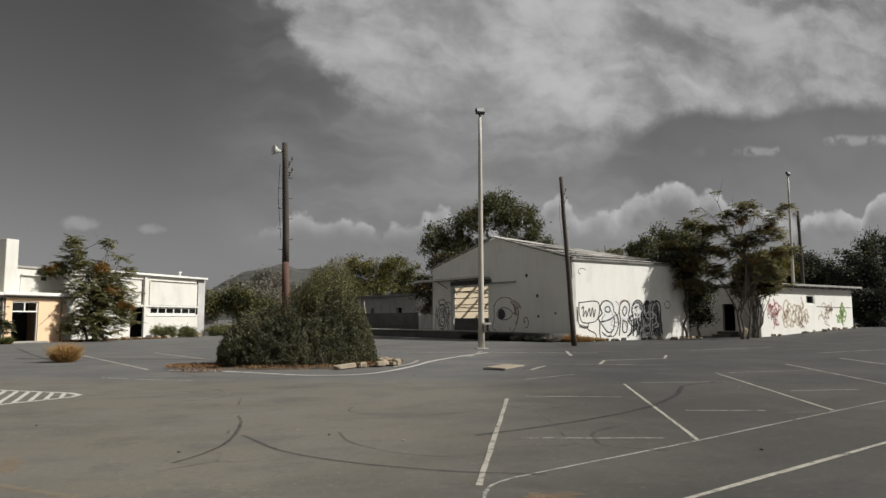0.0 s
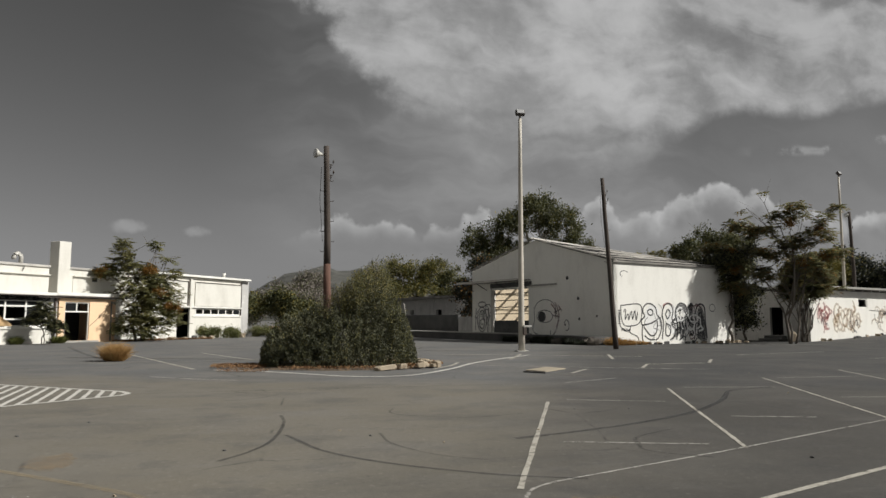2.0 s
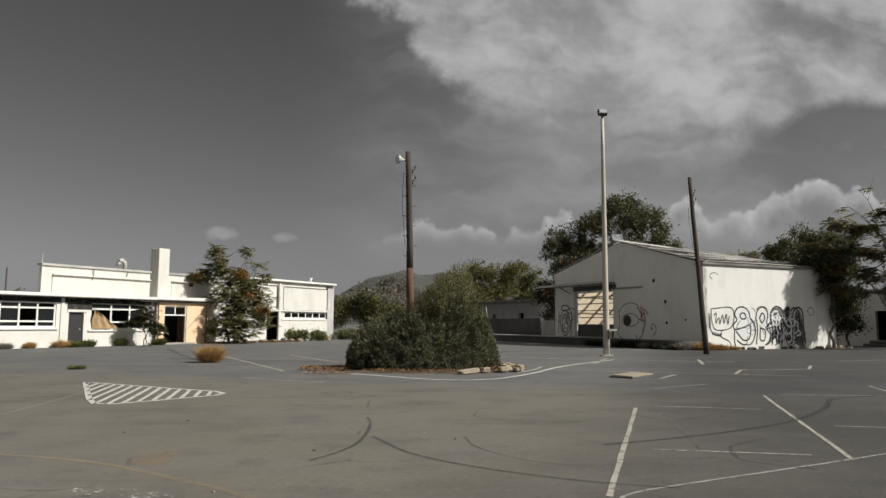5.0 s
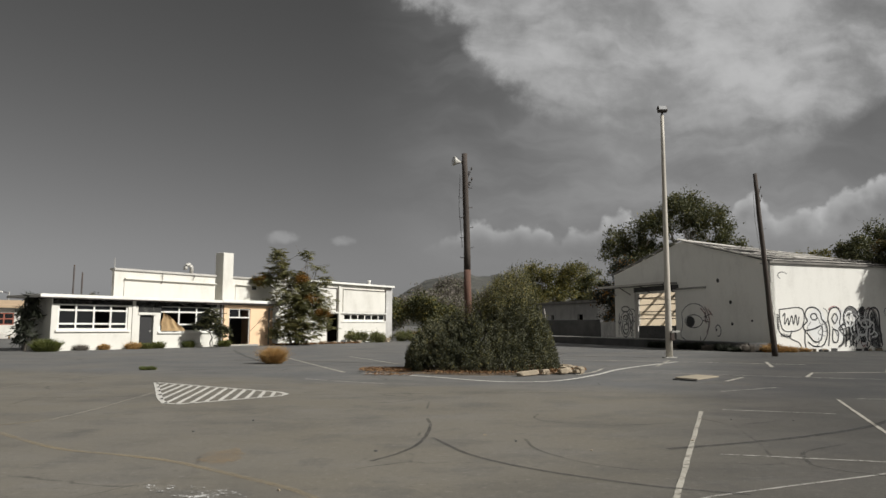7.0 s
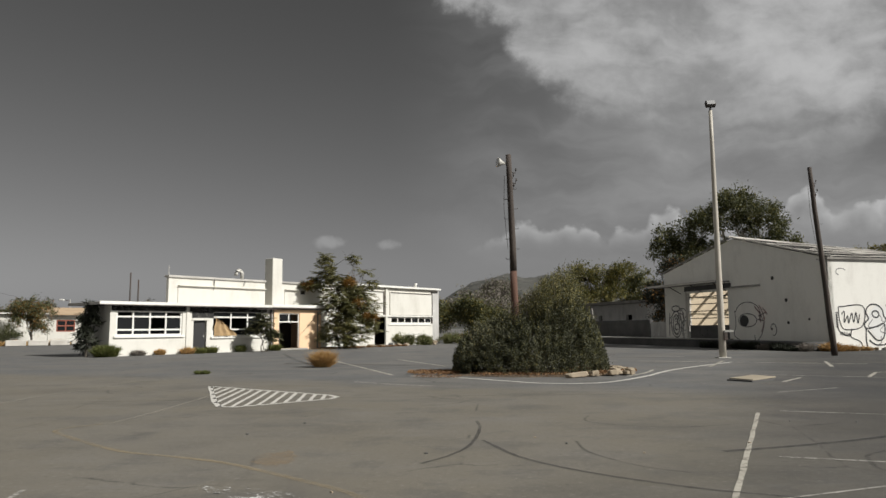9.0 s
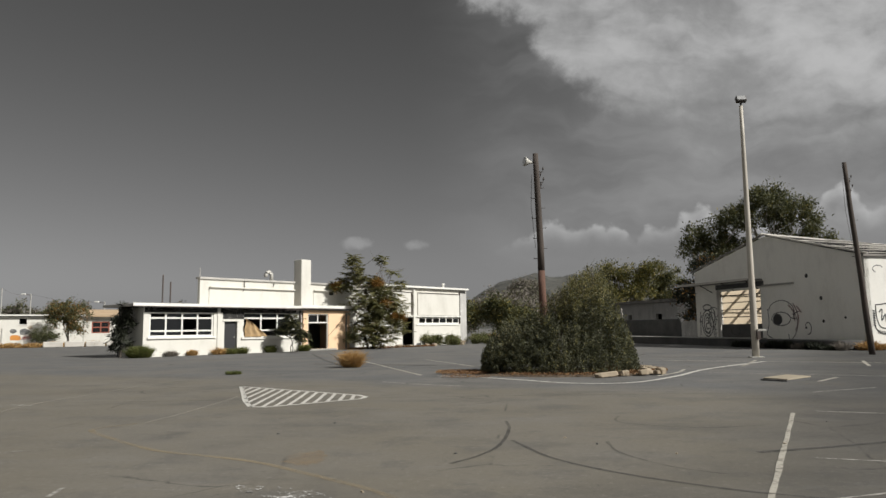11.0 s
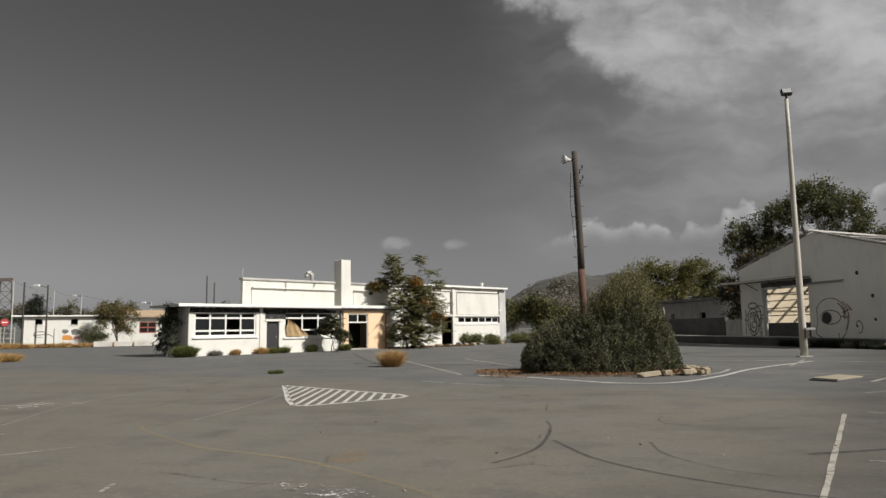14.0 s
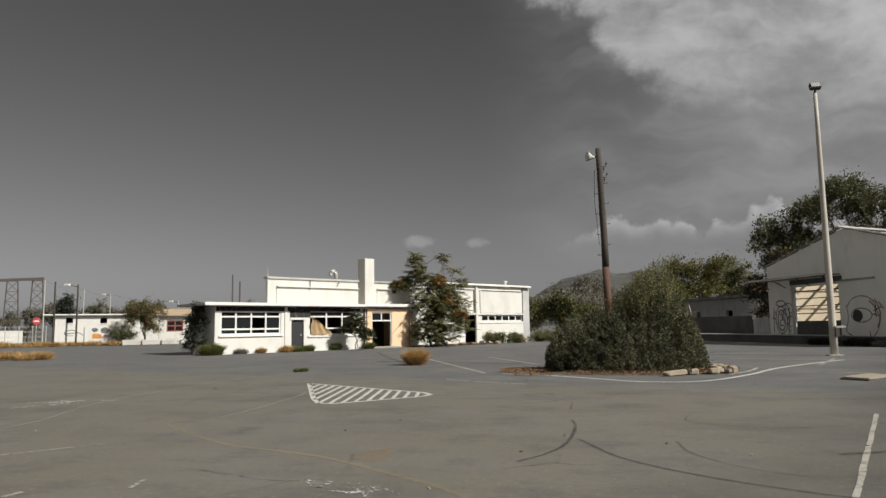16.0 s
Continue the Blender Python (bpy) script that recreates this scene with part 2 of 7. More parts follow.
def asphalt():
    m, n, b = material("asphalt")
    p = place(n)
    x, y, z = n.split(p)
    stones = n.t.nodes.new("ShaderNodeTexVoronoi")
    n.put(stones.inputs["Vector"], p)
    stones.inputs["Scale"].default_value = 70.0
    grain = n.noise(p, 55.0, 5, 0.7)
    blot = n.noise(p, 0.35, 6, 0.62)
    drift = n.noise(n.mapping(p, (0.8, 1.3, 1), (0, 0, radians(12))), 0.5, 7, 0.66)
    oil = n.step(n.noise(p, 0.9, 5, 0.6), 0.60, 0.74)
    # the newer, browner layer in front and the older grey one behind it
    wob = n.math("MULTIPLY", n.math("SUBTRACT", n.noise(p, 0.22, 4, 0.6), 0.5), 5.0)
    front = n.step(n.math("ADD", n.math("SUBTRACT", n.math("ADD", y, n.math("MULTIPLY", x, 0.35)), 17.0), wob), -1.2, 1.2)
    # right: darker asphalt there, with lens falloff painted into the same mask
    right = n.step(n.math("ADD", n.math("SUBTRACT", n.math("SUBTRACT", x, n.math("MULTIPLY", y, 0.42)), -1.9), n.math("MULTIPLY", wob, 0.9)), -1.2, 4.0)
    tan_c, grey_c, dark_c = (0.180, 0.161, 0.124), (0.135, 0.136, 0.135), (0.062, 0.061, 0.059)
    c = n.mix(front, tan_c, grey_c)
    c = n.mix(n.math("MULTIPLY", right, 0.6), c, dark_c)
    mid = n.noise(n.mapping(p, (1, 1, 0)), 1.1, 7, 0.68)
    c = n.mix(n.math("MULTIPLY", n.step(blot, 0.38, 0.64), 0.55), c, (0.200, 0.186, 0.160))
    c = n.mix(n.math("MULTIPLY", n.step(mid, 0.50, 0.66), 0.38), c, (0.085, 0.083, 0.079))
    c = n.mix(n.math("MULTIPLY", n.step(n.noise(n.mapping(p, (0.6, 1.5, 0), (0, 0, radians(-14))), 0.8, 7, 0.7), 0.52, 0.68), 0.35), c, (0.215, 0.205, 0.185))
    c = n.mix(n.math("MULTIPLY", n.step(drift, 0.45, 0.7), 0.45), c, (0.072, 0.070, 0.067))
    c = n.mix(n.math("MULTIPLY", oil, 0.34), c, (0.055, 0.053, 0.050))
    c = n.mix(n.math("MULTIPLY", n.step(n.noise(p, 0.11, 5, 0.6), 0.58, 0.72), 0.35), c, (0.21, 0.175, 0.125))
    c = n.mix(n.math("MULTIPLY", n.step(grain, 0.35, 0.72), 0.5), n.mix(0.35, c, (0.05, 0.05, 0.05)), n.mix(0.25, c, (0.30, 0.29, 0.27)))
    speck = n.noise(p, 13.0, 5, 0.75)
    c = n.mix(n.step(speck, 0.56, 0.68, 0.0, 0.38), c, (0.045, 0.044, 0.042))
    c = n.mix(n.step(speck, 0.44, 0.32, 0.0, 0.34), c, (0.30, 0.28, 0.245))
    crack = n.t.nodes.new("ShaderNodeTexVoronoi")
    crack.feature = "DISTANCE_TO_EDGE"
    n.put(crack.inputs["Vector"], n.vmath("ADD", n.mapping(p, (1, 1, 0)), n.xyz(n.math("MULTIPLY", grain, 0.03), n.math("MULTIPLY", blot, 1.5), 0.0)))
    crack.inputs["Scale"].default_value = 0.21
    line = n.math("MULTIPLY", n.step(crack.outputs["Distance"], 0.0, 0.006, 1.0, 0.0), n.step(n.noise(p, 0.5, 4, 0.6), 0.50, 0.62))
    c = n.mix(n.math("MULTIPLY", line, 0.7), c, (0.035, 0.034, 0.032))
    # last multiply puts the lens falloff into the ground colour
    c = n.mix(n.math("MULTIPLY", right, 0.70), c, n.mix(1.0, c, (0.36, 0.36, 0.37), "MULTIPLY"))
    n.put(b.inputs["Base Color"], c)
    n.put(b.inputs["Roughness"], n.step(grain, 0.3, 0.7, 0.78, 0.95))
    b.inputs["Specular IOR Level"].default_value = 0.25
    bump(n, b, n.math("ADD", n.math("MULTIPLY", stones.outputs["Distance"], 0.8), n.math("ADD", grain, n.math("MULTIPLY", blot, 2.0))), 0.35, 0.006)
    return m


def ragged(name, dry, green):
    """Dry earth with straw and litter."""
    m, n, b = material(name)
    p = place(n)
    f = n.noise(p, 3.0, 7, 0.7)
    n.put(b.inputs["Base Color"], n.mix(n.step(n.noise(p, 11.0, 6, 0.7), 0.4, 0.65), n.mix(n.step(f, 0.4, 0.6), dry, green), tuple(c * 0.4 for c in dry)))
    b.inputs["Roughness"].default_value = 0.95
    bump(n, b, n.noise(p, 14.0, 6, 0.7), 0.8, 0.05)
    return m


M_ASPHALT = asphalt()
M_WHITE = plaster("white limewash", (0.665, 0.648, 0.59), (0.44, 0.42, 0.365), 0.50, peel=(0.45, 0.42, 0.37), peel_at=0.68)
M_WALL = plaster("warehouse limewash", (0.78, 0.765, 0.71), (0.52, 0.50, 0.45), 0.45, peel=(0.40, 0.37, 0.33), peel_at=0.665)
# weathered grey; on the annex end and shed it stands in for shade
M_GREYW = plaster("weathered and shade-grey render", (0.50, 0.49, 0.47), (0.25, 0.24, 0.23), 0.8, peel=(0.70, 0.69, 0.66), peel_at=0.60)
M_PEACH = plaster("peach paint", (0.80, 0.565, 0.36), (0.62, 0.41, 0.25), 0.45, peel=(0.72, 0.66, 0.56), peel_at=0.69)
M_TRIM = plain("white trim", (0.80, 0.79, 0.74), (0.42, 0.40, 0.36), 0.6, amount=0.35)
M_DARK = plain("near-black surface", (0.055, 0.052, 0.05), (0.02, 0.02, 0.02), 0.9)
M_STEEL = plain("galvanised steel", (0.50, 0.49, 0.45), (0.33, 0.31, 0.28), 0.5, 0.15)
M_IRON = plain("dark iron", (0.06, 0.058, 0.055), (0.10, 0.05, 0.03), 0.7)
M_DOOR = plain("dark door paint", (0.022, 0.022, 0.023), (0.035, 0.032, 0.030), 0.6)
M_POST = plain("creosoted timber", (0.070, 0.055, 0.045), (0.03, 0.026, 0.024), 0.9, small=20, bumps=0.5)
M_POSTRED = plain("rusty brown timber", (0.125, 0.065, 0.045), (0.06, 0.035, 0.028), 0.9, small=20, bumps=0.5)
M_LAMPPOST = plain("painted steel mast", (0.50, 0.465, 0.40), (0.34, 0.305, 0.25), 0.55, 0.0)
M_CONC = plain("concrete", (0.34, 0.33, 0.30), (0.17, 0.165, 0.155), 0.9, amount=0.7)
M_DCONC = plain("dark grey concrete", (0.10, 0.098, 0.095), (0.04, 0.04, 0.04), 0.9, amount=0.7)
M_ROOF = plain("roof slab", (0.52, 0.50, 0.46), (0.20, 0.19, 0.18), 0.85, amount=0.6)
M_BATTEN = plain("grey weathered timber", (0.26, 0.245, 0.22), (0.09, 0.085, 0.08), 0.9, small=18, amount=0.8)
M_BATTENW = plain("bleached timber", (0.60, 0.57, 0.52), (0.30, 0.28, 0.25), 0.9, amount=0.6)
M_SHEET = plain("fibre cement sheet", (0.36, 0.35, 0.33), (0.15, 0.14, 0.13), 0.9, amount=0.8)
M_FELT = plain("near-black roof underlay", (0.022, 0.021, 0.020), (0.05, 0.046, 0.042), 0.95, amount=0.5)
M_CLOTH = plain("ochre cloth", (0.42, 0.29, 0.15), (0.20, 0.13, 0.07), 0.95)
M_PLANK = plain("weathered board", (0.33, 0.285, 0.21), (0.24, 0.20, 0.145), 0.85, amount=0.6)
M_STONE = plain("pale rubble", (0.36, 0.295, 0.21), (0.21, 0.175, 0.13), 0.9, amount=0.7)
M_EARTH = ragged("dry earth", (0.165, 0.115, 0.072), (0.10, 0.08, 0.055))
M_SCRUB = ragged("dry hillside", (0.115, 0.10, 0.085), (0.05, 0.052, 0.040))
M_LINE = worn_paint("worn white road paint", (0.43, 0.405, 0.345), 0.41, scale=14.0)
M_LINE_FRESH = worn_paint("fresher white road paint", (0.60, 0.58, 0.53), 0.33, scale=14.0)
M_LINE_FAINT = worn_paint("faint white road paint", (0.44, 0.42, 0.38), 0.43, top=0.85)
M_LINE_GHOST = worn_paint("nearly vanished road paint", (0.40, 0.37, 0.31), 0.47, top=0.5)
M_LINE_YEL = worn_paint("faint yellow road paint", (0.40, 0.31, 0.18), 0.49, top=0.46, scale=3.0, soft=0.25)
M_SKID = worn_paint("tyre rubber", (0.040, 0.040, 0.042), 0.44, 0.7, scale=5.0, soft=0.30, top=0.58)
M_SKID_FAINT = worn_paint("faint tyre rubber", (0.035, 0.035, 0.036), 0.50, 0.7, scale=4.0, soft=0.3, top=0.45)
M_SPILL = worn_paint("spilt whitewash", (0.70, 0.69, 0.66), 0.56, scale=13.0, soft=0.05)
# soot, and the eaves' shadow painted along with it
M_SOOT_SHADE = worn_paint("soot and eaves shade on the wall", (0.035, 0.034, 0.032), 0.41, scale=2.2, soft=0.16, top=0.85)
M_RUST = worn_paint("ochre dust", (0.42, 0.27, 0.12), 0.58, scale=2.6, soft=0.22, top=0.55)
M_BLACK = plain("black spray paint", (0.022, 0.022, 0.024), (0.04, 0.04, 0.04), 0.6, amount=0.4)
M_FILL = plain("white spray paint", (0.74, 0.74, 0.72), (0.60, 0.59, 0.57), 0.6, amount=0.5)
M_RED = worn_paint("red spray paint", (0.42, 0.10, 0.09), 0.44, scale=5.0, soft=0.3, top=0.75)
M_GREEN = worn_paint("green spray paint", (0.27, 0.42, 0.10), 0.42, scale=5.0, soft=0.3, top=0.8)
M_OCHRE = worn_paint("ochre spray paint", (0.44, 0.29, 0.15), 0.46, scale=5.0, soft=0.3, top=0.6)
M_MURAL = plain("orange wall paint", (0.62, 0.26, 0.05), (0.40, 0.16, 0.04), 0.7)
M_GREYP = worn_paint("grey spray paint", (0.13, 0.13, 0.135), 0.38, scale=6.0, soft=0.3, top=0.85)
M_BUSH = leaf_mat("dusty green leaves", [(0.030, 0.034, 0.020), (0.078, 0.082, 0.046), (0.175, 0.172, 0.108)], 0.6, 0.15)
M_BUSHY = leaf_mat("olive tips", [(0.095, 0.092, 0.032), (0.189, 0.173, 0.054), (0.297, 0.257, 0.108)], 0.6, 0.2)
M_CREAM = plaster("cream inner wall", (0.60, 0.50, 0.36), (0.45, 0.36, 0.25), 0.5, peel=(0.42, 0.36, 0.28))
M_HILL = plain("far scrubby slope", (0.095, 0.092, 0.082), (0.022, 0.025, 0.020), 0.95, big=0.04, small=0.30, bumps=0.0, amount=1.0)
M_EUCA = leaf_mat("gum leaves", [(0.034, 0.040, 0.020), (0.085, 0.092, 0.040), (0.16, 0.150, 0.068)])
M_YELL = leaf_mat("yellowing leaves", [(0.06, 0.062, 0.02), (0.15, 0.135, 0.035), (0.24, 0.19, 0.05)])
M_AIL = leaf_mat("pinnate leaves", [(0.085, 0.092, 0.045), (0.18, 0.18, 0.085), (0.30, 0.275, 0.135)], 0.55, 0.35)
M_RUSTL = leaf_mat("rusty leaves", [(0.13, 0.07, 0.018), (0.24, 0.12, 0.025), (0.30, 0.17, 0.05)])
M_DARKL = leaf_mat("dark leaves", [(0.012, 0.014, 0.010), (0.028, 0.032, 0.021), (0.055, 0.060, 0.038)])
M_GREYL = leaf_mat("grey scrub", [(0.11, 0.10, 0.085), (0.19, 0.17, 0.145), (0.30, 0.265, 0.225)])
M_STRAW = leaf_mat("straw", [(0.26, 0.15, 0.055), (0.42, 0.26, 0.10), (0.55, 0.38, 0.17)], 0.8, 0.15)
M_GRASS = leaf_mat("green weed", [(0.045, 0.060, 0.016), (0.105, 0.120, 0.032), (0.18, 0.18, 0.06)])
M_LITTER = leaf_mat("fallen leaves", [(0.085, 0.045, 0.024), (0.20, 0.105, 0.048), (0.36, 0.24, 0.13)], 0.9, 0.05)
M_BARK = plain("grey bark", (0.16, 0.14, 0.115), (0.06, 0.052, 0.045), 0.95, small=12, bumps=0.8)
M_PALEBARK = plain("pale bark", (0.38, 0.34, 0.28), (0.20, 0.17, 0.14), 0.95, small=12, bumps=0.5)
M_GLASS, _n, _b = material("dirty glass")
_b.inputs["Base Color"].default_value, _b.inputs["Roughness"].default_value = (0.015, 0.016, 0.017, 1), 0.22
_b.inputs["Specular IOR Level"].default_value = 0.18
M_LENS, _n, _b = material("lamp glass")
_b.inputs["Base Color"].default_value, _b.inputs["Roughness"].default_value = (0.75, 0.75, 0.74, 1), 0.08
_b.inputs["Metallic"].default_value = 0.6

# ---------------------------------------------------------------- building blocks


def mesh_of(bm, name, mats, smooth=False):
    me = bpy.data.meshes.new(name)
    bm.to_mesh(me)
    bm.free()
    for m in (mats if isinstance(mats, (list, tuple)) else [mats]):
        me.materials.append(m)
    if smooth:
        me.polygons.foreach_set("use_smooth", [True] * len(me.polygons))
    return me


def part(name, bm, mat=None, parent=None, label="", smooth=False):
    """One mesh object under a thing or a part; its coordinates are the parent's."""
    ob = new(name, mesh_of(bm, name, mat, smooth) if isinstance(bm, bmesh.types.BMesh) else bm)
    ob.parent = parent
    return tagged(ob, label)


def thing(name, m, label, category, group="", kind=""):
    ob = new(name)
    ob.empty_display_size = 0.2
    ob.matrix_world = m
    return tagged(ob, label, category, group, kind)


def box(bm, x0, x1, y0, y1, z0, z1, bevel=0.0):
    """A block between two corners, with its edges rounded off."""
    r = bmesh.ops.create_cube(bm, size=1, matrix=Matrix.Translation(((x0 + x1) / 2, (y0 + y1) / 2, (z0 + z1) / 2)) @ Matrix.Diagonal((x1 - x0, y1 - y0, z1 - z0, 1)))
    if bevel:
        es = list({e for v in r["verts"] for e in v.link_edges})
        bmesh.ops.bevel(bm, geom=es, offset=bevel, segments=1, affect="EDGES", profile=0.6)
    return bm


def blocks(*specs, bevel=0.0):
    bm = bmesh.new()
    for s in specs:
        box(bm, *s, bevel=bevel)
    return bm


def each(name, mat, parent, *specs, label="", bevel=0.0):
    """One part for every block."""
    return [part(name, blocks(s, bevel=bevel), mat, parent, label) for s in specs]


def tube(bm, pts, radii, sides=8, cap=True):
    """A tapered tube along points."""
    rings = []
    n = len(pts)
    for i in range(n):
        a, b = Vector(pts[max(i - 1, 0)]), Vector(pts[min(i + 1, n - 1)])
        d = (b - a).normalized()
        s = d.orthogonal().normalized() if abs(d.z) < 0.9 else Vector((1, 0, 0))
        s = (s - d * s.dot(d)).normalized()
        u = d.cross(s)
        rings.append([bm.verts.new(Vector(pts[i]) + radii[i] * (math.cos(k * math.tau / sides) * s + math.sin(k * math.tau / sides) * u)) for k in range(sides)])
    for p, q in zip(rings, rings[1:]):
        for k in range(sides):
            bm.faces.new((p[k], p[(k + 1) % sides], q[(k + 1) % sides], q[k]))
    if cap:
        bm.faces.new(rings[0][::-1])
        bm.faces.new(rings[-1])
    return bm


def ribbon(bm, pts, width, normal=(0, 0, 1), jitter=0.0, rnd=None):
    """A flat painted band along points; width may be one number or one a point."""
    nv = Vector(normal)
    prev = None
    for i, p in enumerate(pts):
        p = Vector(p)
        d = Vector(pts[min(i + 1, len(pts) - 1)]) - Vector(pts[max(i - 1, 0)])
        s = nv.cross(d).normalized()
        w = (width[i] if isinstance(width, (list, tuple)) else width) / 2
        j = (rnd.uniform(-1, 1) * jitter, rnd.uniform(-1, 1) * jitter) if rnd else (0, 0)
        cur = (bm.verts.new(p + s * (w + j[0])), bm.verts.new(p - s * (w + j[1])))
        if prev:
            bm.faces.new((prev[0], prev[1], cur[1], cur[0]))
        prev = cur
    return bm


def curve_pts(ctrl, steps=8):
    """A smooth line through a few points."""
    P = [Vector(c) for c in ctrl]
    P = [2 * P[0] - P[1]] + P + [2 * P[-1] - P[-2]]
    out = []
    for i in range(1, len(P) - 2):
        a, b, c, d = P[i - 1:i + 3]
        for k in range(steps):
            t = k / steps
            out.append(0.5 * (2 * b + (c - a) * t + (2 * a - 5 * b + 4 * c - d) * t * t + (3 * b - a - 3 * c + d) * t ** 3))
    return out + [P[-2]]


def leaves(rng, centres, normals, length, width, droop=0.0):
    """A mesh of single folded leaves: one at each centre, four vertices and two triangles."""
    n = len(centres)
    d = rng.normal(size=(n, 3)) + normals
    d[:, 2] -= droop
    d /= np.linalg.norm(d, axis=1, keepdims=True) + 1e-9
    s = np.cross(d, rng.normal(size=(n, 3)))
    s /= np.linalg.norm(s, axis=1, keepdims=True) + 1e-9
    up = np.cross(s, d)
    L = length * rng.uniform(0.6, 1.3, (n, 1))
    W = width * rng.uniform(0.7, 1.3, (n, 1))
    v = np.empty((n, 4, 3))
    v[:, 0] = centres - d * L / 2
    v[:, 1] = centres + s * W / 2 + up * W * 0.15
    v[:, 2] = centres + d * L / 2
    v[:, 3] = centres - s * W / 2 + up * W * 0.15
    return v.reshape(-1, 3)


def quad_mesh(name, verts, mat, rng=None, second=None, share=0.0):
    me = bpy.data.meshes.new(name)
    n = len(verts) // 4
    me.vertices.add(4 * n)
    me.vertices.foreach_set("co", np.ascontiguousarray(verts, dtype=np.float32).ravel())
    me.loops.add(4 * n)
    me.loops.foreach_set("vertex_index", np.arange(4 * n, dtype=np.int32))
    me.polygons.add(n)
    me.polygons.foreach_set("loop_start", np.arange(0, 4 * n, 4, dtype=np.int32))
    me.materials.append(mat)
    if second is not None:
        me.materials.append(second)
        me.polygons.foreach_set("material_index", (rng.random(n) < share).astype(np.int32))
    me.update()
    me.validate()
    return me


def clump_points(rng, lobes, count, spread, per=40, shell=0.55, lift=0.35):
    """Leaf places: small tufts scattered through the outer part of some lobes (centre, radii)."""
    lobes = [(np.array(c, float), np.array(r, float)) for c, r in lobes]
    lumps = []
    for c, r in lobes:                     # every lobe breaks up into lumps of different size
        for _ in range(9 if r.mean() > 0.5 else 4):
            d = rng.normal(size=3)
            d[2] = abs(d[2]) * 0.9 - lift
            d /= np.linalg.norm(d)
            lumps.append((c + d * r * rng.uniform(0.45, 0.85), np.full(3, r.mean()) * rng.uniform(0.25, 0.50) * np.array((1.1, 1.1, 0.8))))
    lobes = lumps
    vol = np.array([r.prod() ** (2 / 3) for _, r in lobes])
    pts, nor = [], []
    for (c, r), share in zip(lobes, vol / vol.sum()):
        k = max(3, int(count * share / per))
        d = rng.normal(size=(k, 3))
        d /= np.linalg.norm(d, axis=1, keepdims=True)
        rad = shell + (1 - shell) * rng.random((k, 1)) ** 0.6
        bumpy = 1 + 0.22 * np.sin(d[:, :1] * 5 + c[0]) * np.cos(d[:, 1:2] * 6 + c[1]) + rng.normal(size=(k, 1)) * 0.08
        cen = c + d * rad * r * bumpy
        size = spread * rng.uniform(0.5, 1.5, (k, 1, 1))
        p = cen[:, None, :] + rng.normal(size=(k, per, 3)) * size
        pts.append(p.reshape(-1, 3))
        nor.append(np.repeat(d + [0, 0, 0.3], per, axis=0))
    return np.concatenate(pts), np.concatenate(nor)


def limbs(bm, rnd, base, top, r0, forks, tips, wander=0.12, sides=7):
    """A trunk from base to top and limbs from it to the tips, all tapered and crooked."""
    base, top = Vector(base), Vector(top)

    def crooked(a, b, ra, rb, n):
        pts = []
        for i in range(n + 1):
            t = i / n
            w = wander * (b - a).length * math.sin(math.pi * t)
            pts.append(a.lerp(b, t) + Vector((rnd.uniform(-1, 1), rnd.uniform(-1, 1), rnd.uniform(-0.4, 0.4))) * w * 0.5)
        tube(bm, pts, [ra + (rb - ra) * i / n for i in range(n + 1)], sides)
        return pts
    spine = crooked(base, top, r0, r0 * 0.45, 7)
    for tip in tips:
        k = rnd.randint(max(1, len(spine) // 3), len(spine) - 1)
        arm = crooked(spine[k], Vector(tip), r0 * 0.42, r0 * 0.08, 5)
        for _ in range(forks):
            a = arm[rnd.randint(2, 4)]
            b = a + Vector((rnd.uniform(-1, 1), rnd.uniform(-1, 1), rnd.uniform(0.1, 1))) * (Vector(tip) - spine[k]).length * 0.45
            crooked(a, b, r0 * 0.16, r0 * 0.04, 4)
    return bm


def tree(name, at, label, lobes, count, leaf, mat, trunk_r, trunk_top, seed, second=None, share=0.0, bark=None, spread=0.35, per=40, shell=0.5, forks=2, category="tree", droop=0.0, group="", stems=1, lift=0.35):
    """trunk with limbs, and a crown of loose tufts; lobes are (centre, radii) over the foot."""
    rng, rnd = np.random.default_rng(seed), random.Random(seed)
    t = thing(name, pose(*at), label, category, group)
    bm = bmesh.new()
    for s in range(stems):
        tips = [Vector(c) + Vector((rnd.uniform(-.5, .5) * r[0], rnd.uniform(-.5, .5) * r[1], rnd.uniform(0, .5) * r[2])) for c, r in lobes]
        off = (rnd.uniform(-1, 1) * trunk_r * 3 * (stems > 1), rnd.uniform(-1, 1) * trunk_r * 3 * (stems > 1))
        limbs(bm, rnd, (off[0], off[1], -0.1), (trunk_top[0] + off[0] * 3, trunk_top[1] + off[1] * 3, trunk_top[2]), trunk_r, forks, tips)
    part("trunk", bm, bark or M_BARK, t, smooth=True)
    p, nrm = clump_points(rng, lobes, count, spread, per, shell, lift)
    keep = p[:, 2] > 0.02
    v = leaves(rng, p[keep], nrm[keep], leaf[0], leaf[1], droop)
    part("crown", quad_mesh("crown", v, mat, rng, second, share), None, t)
    return t


